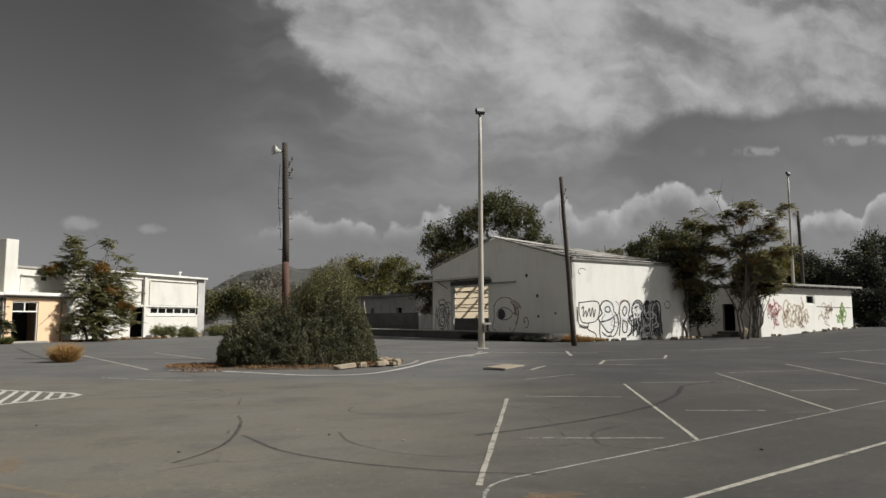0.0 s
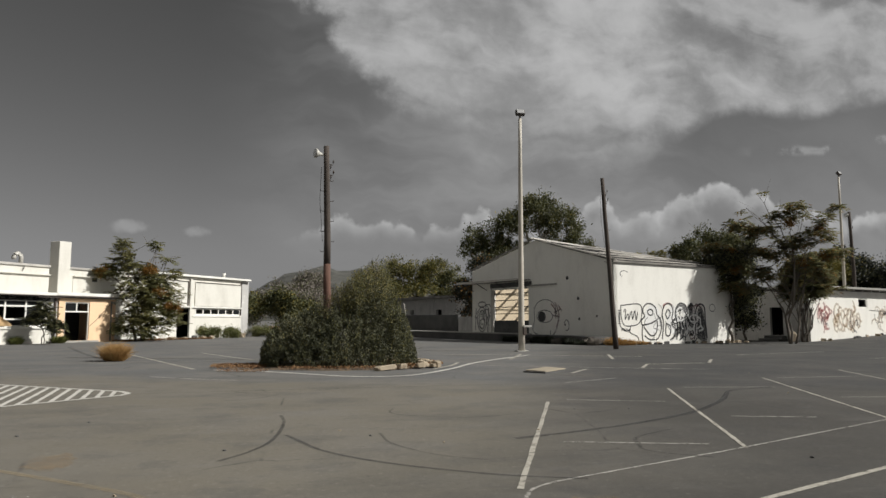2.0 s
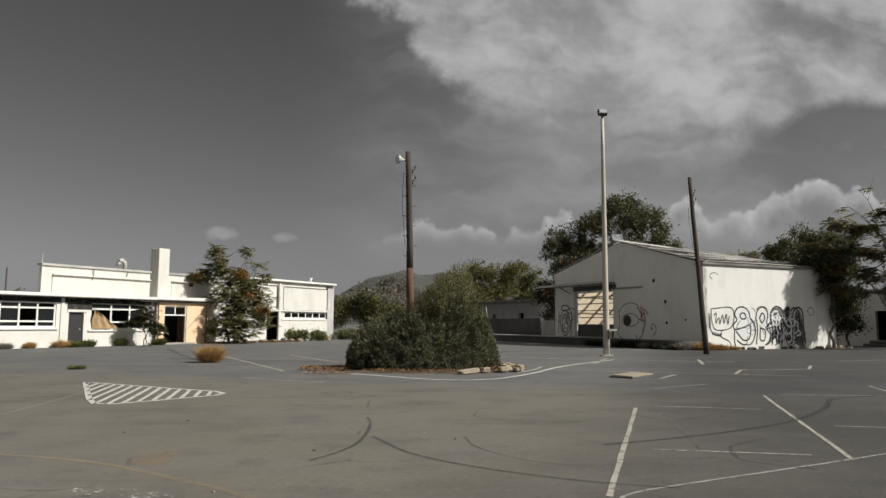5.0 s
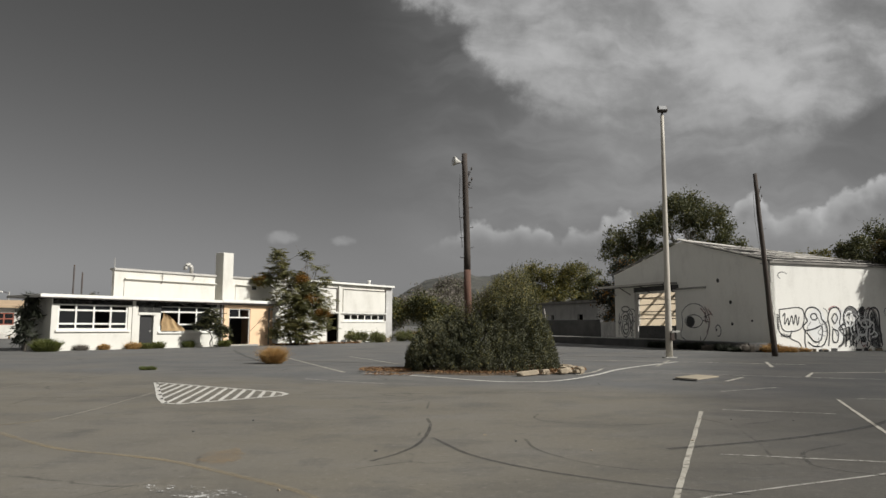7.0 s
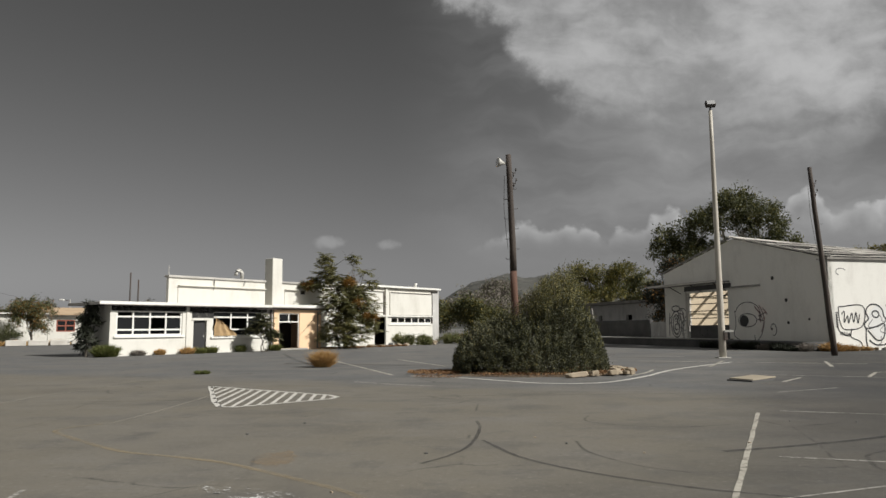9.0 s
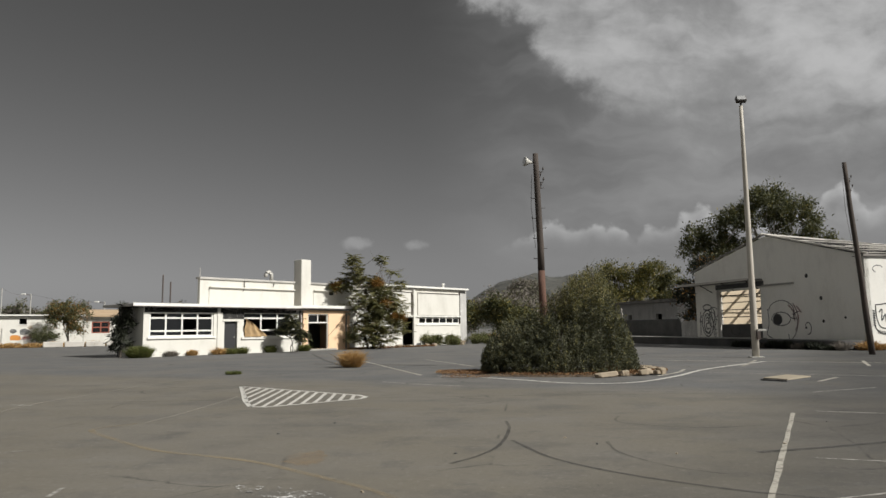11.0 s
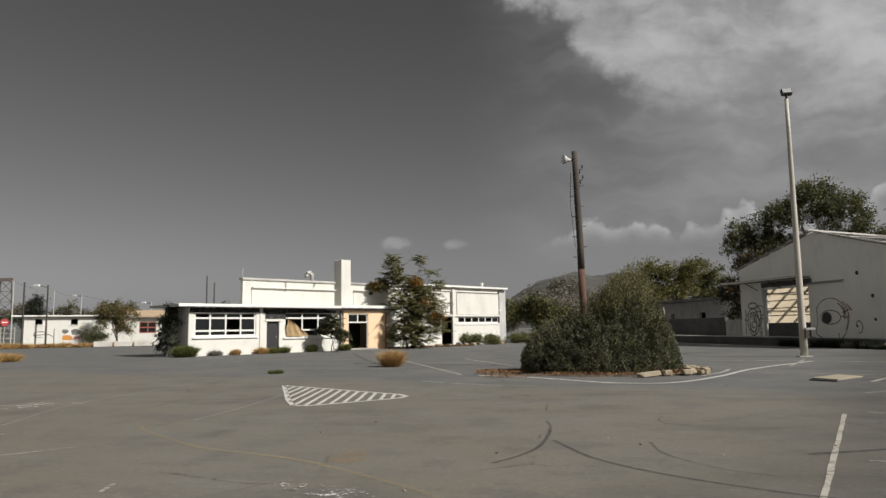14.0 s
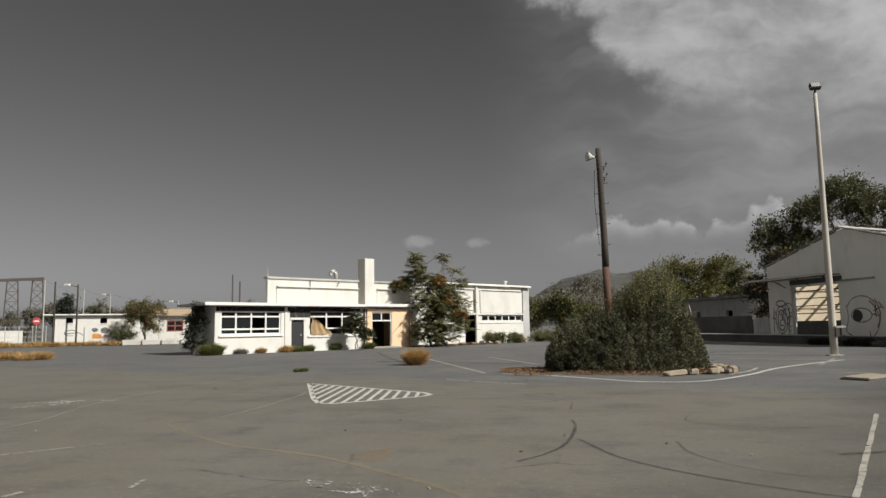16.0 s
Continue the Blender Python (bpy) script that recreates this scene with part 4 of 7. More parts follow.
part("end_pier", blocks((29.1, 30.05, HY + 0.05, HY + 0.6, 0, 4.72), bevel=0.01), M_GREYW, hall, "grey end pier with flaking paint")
window(hall, 23.70, 28.95, 1.80, 2.34, HY + 0.02, (1 / 6, 2 / 6, 3 / 6, 4 / 6, 5 / 6), (), bar=0.10, missing=((0, 0), (1, 0), (4, 0), (2, 0)))
part("chimney", blocks((11.56, 12.40, HY - 0.12, HY + 0.75, 2.975, 6.34), bevel=0.02), M_WHITE, hall, "square white rendered chimney")
# dark plate on the wall face; the hole's shade is only its colour
part("flue_hole", blocks((14.12, 14.5, HY - 0.06, HY - 0.04, 3.9, 4.22)), M_DARK, hall)
part("vent_pipe", tube(bmesh.new(), [(27.4, HY + 0.5, z) for z in (4.9, 5.15)] + [(27.4, HY + 0.5, 5.3)], [0.10, 0.10, 0.16]), M_TRIM, hall, smooth=True)
goose = [(9.35, HY + 0.3, 4.7)] + [(9.12 + 0.23 * math.cos(a), HY + 0.3, 5.12 + 0.23 * math.sin(a)) for a in [k * math.pi / 8 for k in range(9)]] + [(8.89, HY + 0.3, 4.99)]
part("roof_vent", tube(bmesh.new(), goose, [0.125] * len(goose), 12), M_STEEL, hall, "bent sheet-metal vent pipe", smooth=True)
part("aerial", tube(bmesh.new(), [(3.98, HY + 0.2, 4.7), (3.98, HY + 0.2, 5.35)], [0.03, 0.02], 6), M_STEEL, hall)
for uu, zz in ((7.0, 3.95), (9.3, 4.3)):
    part("conduit", tube(bmesh.new(), [(uu, HY - 0.09, 4.6), (uu, HY - 0.09, zz + 0.2), (uu - 0.1, HY - 0.09, zz)], [0.025] * 3, 6), M_IRON, hall)
for uu, h in ((2.05, 4.86), (2.55, 4.45)):
    p = part("roof_pipe", tube(bmesh.new(), [(0, 0, 0), (0, 0, h - 2.97)], [0.05, 0.04], 8), M_IRON)
    p.matrix_world = FB @ pose(uu, 2.6, 2.97)
    tagged(p, "thin dark pipe standing on the flat roof", "pipe", "roof pipes")

# ---------------------------------------------------------------- warehouse
WH = pose(18.7, 40.02, 0, 0, 0, 20)
wh = thing("warehouse", WH, "long white gabled warehouse with a stripped timber roof and graffiti", "building")
WL, WW, EV, EVL, AP = 11.4, 15.55, 5.10, 5.36, 7.10
part("wall", blocks((0.0, WL, 0.0, 0.30, 0, EV)), M_WALL, wh, "sunlit white long wall")


def slope(y):
    return EV + (AP - EV) * y / 7.65 if y <= 7.65 else AP + (EVL - AP) * (y - 7.65) / (WW - 7.65)


part("wall", wall_bm(0, WW, 0, AP, 0.0, 0.30, ((8.35, 12.78, 0.50, 3.76),), slope, "y"), M_WALL, wh, "shaded gable wall with peeling paint")
part("wall", blocks((0.30, WL, WW - 0.30, WW, 0, EVL)), M_CREAM, wh, "cream-painted back wall")
part("wall", wall_bm(0, WW, 0, AP, WL - 0.3, WL, (), lambda y: slope(y) - 0.62 * (1 - abs(y - 7.65) / 7.9), "y"), M_WALL, wh)
part("floor", blocks((0.30, WL - 0.3, 0.30, WW - 0.30, 0, 0.50)), M_DCONC, wh)
# gate: sheet below, grille above
gate = part("gate", blocks((0.10, 0.16, 8.40, 12.72, 0.52, 1.46), bevel=0.004), M_DCONC, wh, "dark sheet-metal lower gate leaf")
for z in (1.95, 2.45, 2.95, 3.45):
    part("gate_bar", blocks((0.10, 0.15, 8.40, 12.72, z - 0.03, z + 0.03)), M_IRON, gate)
for y in (8.40, 12.66):
    part("gate_post", blocks((0.09, 0.17, y, y + 0.08, 1.46, 3.74)), M_BATTENW, gate)
part("gate_jamb", blocks((-0.06, 0.0, 12.80, 12.95, 0.5, 3.9), bevel=0.01), M_BATTENW, wh)
part("canopy", blocks((-1.15, 0.0, 8.1, 16.0, 4.30, 4.38), bevel=0.01), M_SHEET, wh, "sagging sheet canopy over the gate")
part("canopy_edge", blocks((-1.20, -1.15, 8.1, 16.05, 4.28, 4.42)), M_BATTENW, wh)
for y in (8.5, 11.0, 13.5, 15.4):
    part("canopy_bracket", tube(bmesh.new(), [(-1.05, y, 4.29), (0.0, y, 3.75)], [0.03, 0.03], 6), M_IRON, wh)
part("ledge", blocks((-0.10, 0.0, 5.3, 8.1, 3.86, 3.98)), M_CONC, wh)
part("beam", blocks((-0.06, 0.0, 8.0, 13.0, 3.9, 4.24)), M_DCONC, wh)
# thin dark discs on the gable paint the shade inside holes
for y, z, r in ((4.22, 4.28, 0.13), (3.19, 2.9, 0.12), (3.11, 1.57, 0.10), (4.5, 1.2, 0.08), (1.5, 1.75, 0.08)):
    bm = tube(bmesh.new(), [(-0.012, y, z), (-0.004, y, z)], [r, r], 9)
    part("wall_hole", bm, M_DARK, wh)
part("corner_stain", blocks((0.02, 0.14, -0.012, -0.004, 3.9, 4.9)), M_STEEL, wh)


def roof_z(x, y):
    """The right-hand slope; the ridge sags towards the far end."""
    return EV + (AP - 0.055 * max(x, 0) - EV) * y / 7.65


# roof: rafters, battens, near-black sheets added below for the dark gaps
RR = random.Random(11)
pitch_r, pitch_l = math.atan2(AP - EV, 7.65), math.atan2(AP - EVL, WW - 7.65)
for i in range(9):
    x = 0.3 + i * 1.36
    part("rafter", tube(bmesh.new(), [(x, -0.05, EV + 0.02), (x, 7.65, roof_z(x, 7.65) + 0.02)], [0.09, 0.09], 4), M_BATTEN, wh)
    part("rafter", tube(bmesh.new(), [(x, WW + 0.3, EVL - 0.02), (x, 7.65, roof_z(x, 7.65) + 0.02)], [0.09, 0.09], 4), M_BATTEN, wh)
for i in range(10):
    y = 0.10 + i * 0.80 + RR.uniform(-0.14, 0.14)
    a, b = (-0.25 if RR.random() < 0.7 else RR.uniform(0, 4)), WL + RR.uniform(-1.2, 0.3)
    tilt = RR.uniform(-0.07, 0.07)
    part("batten", tube(bmesh.new(), [(a, y, roof_z(a, y) + 0.13 - tilt), ((a + b) / 2, y + RR.uniform(-.12, .12), roof_z((a + b) / 2, y) + 0.13 + RR.uniform(-0.03, 0.06)), (b, y, roof_z(b, y) + 0.13 + tilt)], [0.024, 0.028, 0.024], 4), M_BATTENW if RR.random() < 0.6 else M_BATTEN, wh)
for i in range(12):
    x, y = RR.uniform(0, WL - 3), RR.uniform(0.2, 7.0)
    q, w = x + RR.uniform(1.5, 4.0), y + RR.uniform(-0.5, 0.5)
    part("loose_batten", tube(bmesh.new(), [(x, y, roof_z(x, y) + 0.20), (q, w, roof_z(q, w) + 0.21)], [0.026, 0.022], 4), M_BATTENW if i % 3 else M_BATTEN, wh)
for i in range(6):
    y = WW + 0.2 - (i + 1) * 1.25
    z = AP + (EVL - AP) * (y - 7.65) / (WW - 7.65) + 0.13
    part("batten", tube(bmesh.new(), [(-0.25, y, z), (WL, y, z - 0.6 * (1 - (y - 7.65) / 7.9))], [0.04, 0.04], 4), M_BATTEN, wh)


def sheet(x0, x1, y0, y1):
    """A corrugated sheet lying on the battens."""
    bm = bmesh.new()
    n = 24
    cols = []
    for i in range(n + 1):
        x = x0 + (x1 - x0) * i / n
        dz = 0.025 * math.cos(i * math.pi)
        cols.append([bm.verts.new((x, y, roof_z(x, y) + 0.055 + dz + s)) for y, s in ((y0, 0), (y1, 0), (y1, 0.012), (y0, 0.012))])
    for p, q in zip(cols, cols[1:]):
        for k in range(4):
            bm.faces.new((p[k], q[k], q[(k + 1) % 4], p[(k + 1) % 4]))
    bm.faces.new(cols[0])
    bm.faces.new(cols[-1][::-1])
    return bm


# full underlay; its dark colour stands in for shade between the battens
for i in range(8):
    for y in (0.0, 2.55, 5.1):
        part("roof_sheet", sheet(0.02 + i * 1.42, 1.40 + i * 1.42, y, y + 2.5), M_FELT, wh)
part("ridge_board", tube(bmesh.new(), [(-0.3, 7.65, AP + 0.14), (WL * 0.5, 7.65, roof_z(WL * 0.5, 7.65) + 0.12), (WL, 7.65, roof_z(WL, 7.65) + 0.12)], [0.07] * 3, 6), M_BATTENW, wh)
part("verge_board", tube(bmesh.new(), [(-0.10, -0.4, EV + 0.06), (-0.10, 7.65, AP + 0.12)], [0.07, 0.07], 4), M_BATTENW, wh)
part("verge_board", tube(bmesh.new(), [(-0.10, WW + 0.35, EVL + 0.0), (-0.10, 7.65, AP + 0.12)], [0.07, 0.07], 4), M_BATTEN, wh)
part("eaves_board", blocks((-0.1, WL, -0.12, 0.0, EV - 0.06, EV + 0.06)), M_BATTEN, wh)

dock = thing("loading_dock", WH, "low dark concrete loading dock along the gable", "loading dock")
part("platform", blocks((-1.6, -0.02, 0.15, 34.0, 0.0, 0.50), bevel=0.03), M_DCONC, dock)
part("coping", blocks((-1.66, -0.02, 8.0, 34.0, 0.503, 0.56), bevel=0.012), M_CONC, dock)

# connecting shed and annex
shed = thing("shed", WH, "low shaded link between warehouse and annex", "building")
# darker render puts the link's deep shade into the wall colour
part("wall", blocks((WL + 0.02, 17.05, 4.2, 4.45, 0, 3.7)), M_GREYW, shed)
part("roof", blocks((WL + 0.02, 17.05, 3.9, 8.5, 3.72, 3.84), bevel=0.01), M_SHEET, shed)
annex = thing("annex", pose(35.45, 43.99, 0, 0, 0, 20), "low white annex with a small window and coloured graffiti", "building")
part("wall", wall_bm(0, 13.6, 0, 3.72, 0, 0.25, ((6.36, 7.63, 2.48, 3.26),)), M_WALL, annex, "white front wall")
# end wall greyer than the front: its deep shade is in the colour
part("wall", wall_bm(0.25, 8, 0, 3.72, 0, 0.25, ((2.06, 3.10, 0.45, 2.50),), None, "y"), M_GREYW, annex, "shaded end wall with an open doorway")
part("doorstep", blocks((-1.1, -0.01, 1.7, 3.4, 0, 0.22), bevel=0.03), M_DCONC, annex)
part("doorstep", blocks((-0.55, -0.01, 1.8, 3.3, 0.223, 0.43), bevel=0.03), M_DCONC, annex)
each("wall", M_WALL, annex, (13.35, 13.6, 0.25, 8, 0, 3.72), (0.25, 13.35, 7.75, 8, 0, 3.72))
each("wall", M_DARK, annex, (0.3, 13.3, 4.0, 4.15, 0, 3.7), (2.2, 2.35, 0.3, 3.9, 0, 3.7), label="near-black inner wall")
window(annex, 6.36, 7.63, 2.48, 3.26, 0.03, (), (), bar=0.11, missing=((0, 0),))
part("roof", blocks((-0.3, 14.35, -0.55, 8.2, 3.86, 4.02), bevel=0.015), M_CONC, annex)
for i in range(12):
    part("rafter_end", blocks((0.2 + i * 1.2, 0.34 + i * 1.2, -0.45, 0.0, 3.72, 3.86)), M_BATTEN, annex)

# ---------------------------------------------------------------- masts and poles


def timber_pole(at, top, r0, mat, label, lower=None, spikes=6, lamp=True, seed=1, group="timber poles"):
    """An old timber pole with wire spikes and insulator hooks, and perhaps a flood lamp."""
    rnd = random.Random(seed)
    p = thing("timber_pole", pose(*at), label, "utility pole", group)
    top = Vector(top) - Vector(at)
    n = 9
    pts = [top * (i / n) + Vector((rnd.uniform(-.012, .012), rnd.uniform(-.012, .012), 0)) for i in range(n + 1)]
    rad = [r0 * (1 - 0.32 * i / n) for i in range(n + 1)]
    if lower:
        k = 4
        part("shaft", tube(bmesh.new(), pts[:k + 1], rad[:k + 1], 12), lower, p, "reddish weathered lower shaft", smooth=True)
        part("shaft", tube(bmesh.new(), pts[k:], [r * 0.995 for r in rad[k:]], 12), mat, p, smooth=True)
    else:
        part("shaft", tube(bmesh.new(), pts, rad, 12), mat, p, smooth=True)
    for i in range(spikes):
        z = top.z * (0.50 + 0.38 * i / spikes)
        c = top * (z / top.z)
        s = 1 if i % 2 else -1
        part("step_iron", tube(bmesh.new(), [c, c + Vector((0.24 * s, 0, 0.01)), c + Vector((0.24 * s, 0, 0.05))], [0.012] * 3, 5), M_IRON, p)
    for i in range(4):
        c = top * (0.84 + 0.025 * i)
        s = 1 if i % 2 else 0.6
        part("insulator", tube(bmesh.new(), [c, c + Vector((0.22 * s, 0.05, -0.02)), c + Vector((0.25 * s, 0.05, 0.10)), c + Vector((0.25 * s, 0.05, 0.16))], [0.02, 0.018, 0.035, 0.02], 6), M_IRON, p)
    part("wire", tube(bmesh.new(), [top * 0.9 + Vector((-r0 - 0.03, 0, 0)), top * 0.75 + Vector((-r0 - 0.10, 0, 0)), top * 0.55 + Vector((-r0 - 0.02, 0, 0))], [0.008] * 3, 4), M_IRON, p)
    if lamp:
        f = part("flood_lamp", tube(bmesh.new(), [(-0.10, 0, top.z - 0.32), (-0.22, -0.02, top.z - 0.31), (-0.34, -0.07, top.z - 0.30), (-0.40, -0.09, top.z - 0.29)], [0.04, 0.07, 0.16, 0.18], 12), M_STEEL, p, "round flood lamp", smooth=True)
        f.location = (top.x, top.y, 0)
        part("lens", tube(bmesh.new(), [(-0.401, -0.09, top.z - 0.29), (-0.412, -0.095, top.z - 0.289)], [0.165, 0.12], 12), M_LENS, f)
        part("bracket", tube(bmesh.new(), [top * 0.96, top * 0.96 + Vector((-0.14, 0, 0.0))], [0.025, 0.025], 6), M_IRON, p)
    return p


def lamp_mast(at, top_z, r0, label, box_on=True, head_turn=0.0):
    m = thing("lamp_mast", pose(*at), label, "street lamp", "lamp masts")
    n = 8
    part("mast", tube(bmesh.new(), [(0, 0, top_z * i / n) for i in range(n + 1)], [r0 * (1 - 0.5 * i / n) for i in range(n + 1)], 14), M_LAMPPOST, m, smooth=True)
    part("base_plate", blocks((-r0 * 1.7, r0 * 1.7, -r0 * 1.7, r0 * 1.7, 0, 0.05), bevel=0.01), M_STEEL, m)
    part("bracket", tube(bmesh.new(), [(0, 0, top_z - 0.02), (0, 0, top_z + 0.16)], [0.05, 0.045], 8), M_IRON, m)
    h = part("lamp_head", blocks((-0.22, 0.22, -0.12, 0.10, -0.15, 0.15), bevel=0.03), M_IRON, m, "square flood lamp head")
    h.matrix_local = pose(0, -0.04, top_z + 0.28, -28, 0, head_turn)
    part("lens", blocks((-0.18, 0.18, -0.127, -0.121, -0.11, 0.11)), M_LENS, h)
    if box_on:
        part("switch_box", blocks((0.02, 0.17, -0.26, -0.13, 0.78, 1.12), bevel=0.01), M_IRON, m)
        part("switch_box", blocks((0.05, 0.42, -0.24, -0.10, 1.13, 1.22), bevel=0.01), M_STEEL, m)
    return m


lamp_mast((10.16, 31.75, 0), 11.15, 0.155, "tall cream-painted steel mast with a square flood lamp")
lamp_mast((43.4, 49.7, 0.5), 12.9, 0.15, "tall steel mast with a lamp behind the annex", False, 20)
timber_pole((0.97, 25.2, 0), (0.77, 25.2, 7.68), 0.145, M_POST, "old dark timber pole with a flood lamp, reddish below", M_POSTRED, 8, True, 3)
timber_pole((15.93, 33.95, 0), (15.45, 34.2, 8.95), 0.14, M_POST, "slightly leaning dark timber pole before the warehouse", None, 2, False, 4)
timber_pole((41.5, 46.4, 0.5), (41.3, 46.4, 9.9), 0.16, M_POST, "dark timber pole with a flood lamp beside the annex", None, 2, True, 5)

# ---------------------------------------------------------------- planted island
rng = np.random.default_rng(2)


def mound(name, at, rx, ry, h, mat, label, seed, category="earth"):
    rnd = random.Random(seed)
    bm = bmesh.new()
    rings = []
    for j, (s, z) in enumerate(((1.0, -0.02), (0.93, 0.35), (0.7, 0.75), (0.4, 0.95), (0.12, 1.0))):
        rings.append([bm.verts.new((rx * s * math.cos(a) * rnd.uniform(0.92, 1.06), ry * s * math.sin(a) * rnd.uniform(0.92, 1.06), h * z * rnd.uniform(0.7, 1.2) if j else -0.02)) for a in [k * math.tau / 40 for k in range(40)]])
    for p, q in zip(rings, rings[1:]):
        for k in range(40):
            bm.faces.new((p[k], p[(k + 1) % 40], q[(k + 1) % 40], q[k]))
    bm.faces.new(rings[-1])
    ob = part(name, bm, mat, smooth=True)
    ob.matrix_world = pose(*at)
    return tagged(ob, label, category, kind="structure")


mound("island_bed", (1.35, 22.4, 0), 3.0, 2.25, 0.09, M_EARTH, "round bed of dry earth under the big shrub", 3)


def litter(name, at, rx, ry, count, size, mat, label, seed, z=0.02, category="leaf litter"):
    r = np.random.default_rng(seed)
    a, d = r.uniform(0, math.tau, count), np.sqrt(r.random(count))
    c = np.stack([np.cos(a) * d * rx, np.sin(a) * d * ry, z + r.random(count) * 0.07], 1)
    v = leaves(r, c, np.zeros((count, 3)) + [0, 0, 0.0], size, size * 0.4)
    v[:, 2] = np.maximum(v[:, 2], 0.006)
    ob = part(name, quad_mesh(name, v, mat))
    ob.matrix_world = pose(*at)
    return tagged(ob, label, category, kind="stuff")


litter("leaf_litter", (3.35, 22.4, 0.04), 1.15, 1.3, 5200, 0.075, M_LITTER, "rusty fallen leaves and straw beside the shrub", 5)
litter("leaf_litter", (-1.7, 21.9, 0.02), 0.9, 0.9, 1600, 0.06, M_LITTER, "rusty fallen leaves at the edge of the island", 6)
litter("leaf_litter", (-1.5, 20.1, 0.0), 0.7, 0.22, 380, 0.05, M_LITTER, "loose fallen leaves on the asphalt", 7)
litter("leaf_litter", (1.4, 20.55, 0.03), 2.0, 0.3, 1000, 0.06, M_LITTER, "rusty fallen leaves under the shrub", 8)

RS = random.Random(21)


def stone(at, size, mat, label="", name="rubble_stone", group="", turn=None):
    bm = bmesh.new()
    bmesh.ops.create_cube(bm, size=1)
    bmesh.ops.bevel(bm, geom=bm.edges[:], offset=0.12, segments=1, affect="EDGES")
    for v in bm.verts:
        v.co += Vector((RS.uniform(-.09, .09), RS.uniform(-.09, .09), RS.uniform(-.09, .09)))
        v.co = Vector((v.co.x * size[0], v.co.y * size[1], v.co.z * size[2] + size[2] * 0.45))
    ob = part(name, bm, mat)
    ob.matrix_world = pose(*at, RS.uniform(-5, 5), RS.uniform(-5, 5), RS.uniform(0, 180) if turn is None else turn)
    return tagged(ob, label or "pale rough lump of rubble", "stone", group)


stone((2.42, 20.12, 0.02), (0.78, 0.22, 0.13), M_STONE, "pale broken kerb block lying by the shrub", "kerb_block", "kerb blocks", 38)
stone((2.95, 20.55, 0.02), (0.26, 0.2, 0.15), M_STONE, "pale broken kerb block lying by the shrub", "kerb_block", "kerb blocks", 25)
for i in range(34):
    a = RS.uniform(-0.55, 1.0)
    stone((1.3 + 2.65 * math.cos(a) + RS.uniform(-.3, .3), 21.9 + 2.0 * math.sin(a) + RS.uniform(-.35, .35), 0.04), (RS.uniform(.12, .32), RS.uniform(.1, .24), RS.uniform(.07, .18)), M_STONE, group="rubble stones")

# the big shrub: upright leafy shoots under an uneven outline, highest to one side


def leafy_shoots(rng, tips, dirs, lengths, per, leaf):
    """Small leaves set all round thin shoots that end at the tips."""
    n = len(tips)
    t = rng.random((n, per, 1)) ** 0.8
    side = rng.normal(size=(n, per, 3))
    c = tips[:, None] - dirs[:, None] * lengths[:, None, None] * t + side * (0.012 + 0.035 * t)
    nrm = dirs[:, None] * 1.5 + side * 0.8
    return leaves(rng, c.reshape(-1, 3), nrm.reshape(-1, 3), *leaf)


SHRUB_X = (-2.5, -2.2, -1.55, -0.85, -0.2, 0.45, 1.05, 1.42, 1.75, 2.08, 2.32)
SHRUB_Z = (0.45, 1.18, 1.62, 1.85, 2.30, 2.75, 3.10, 2.98, 2.25, 1.40, 0.45)


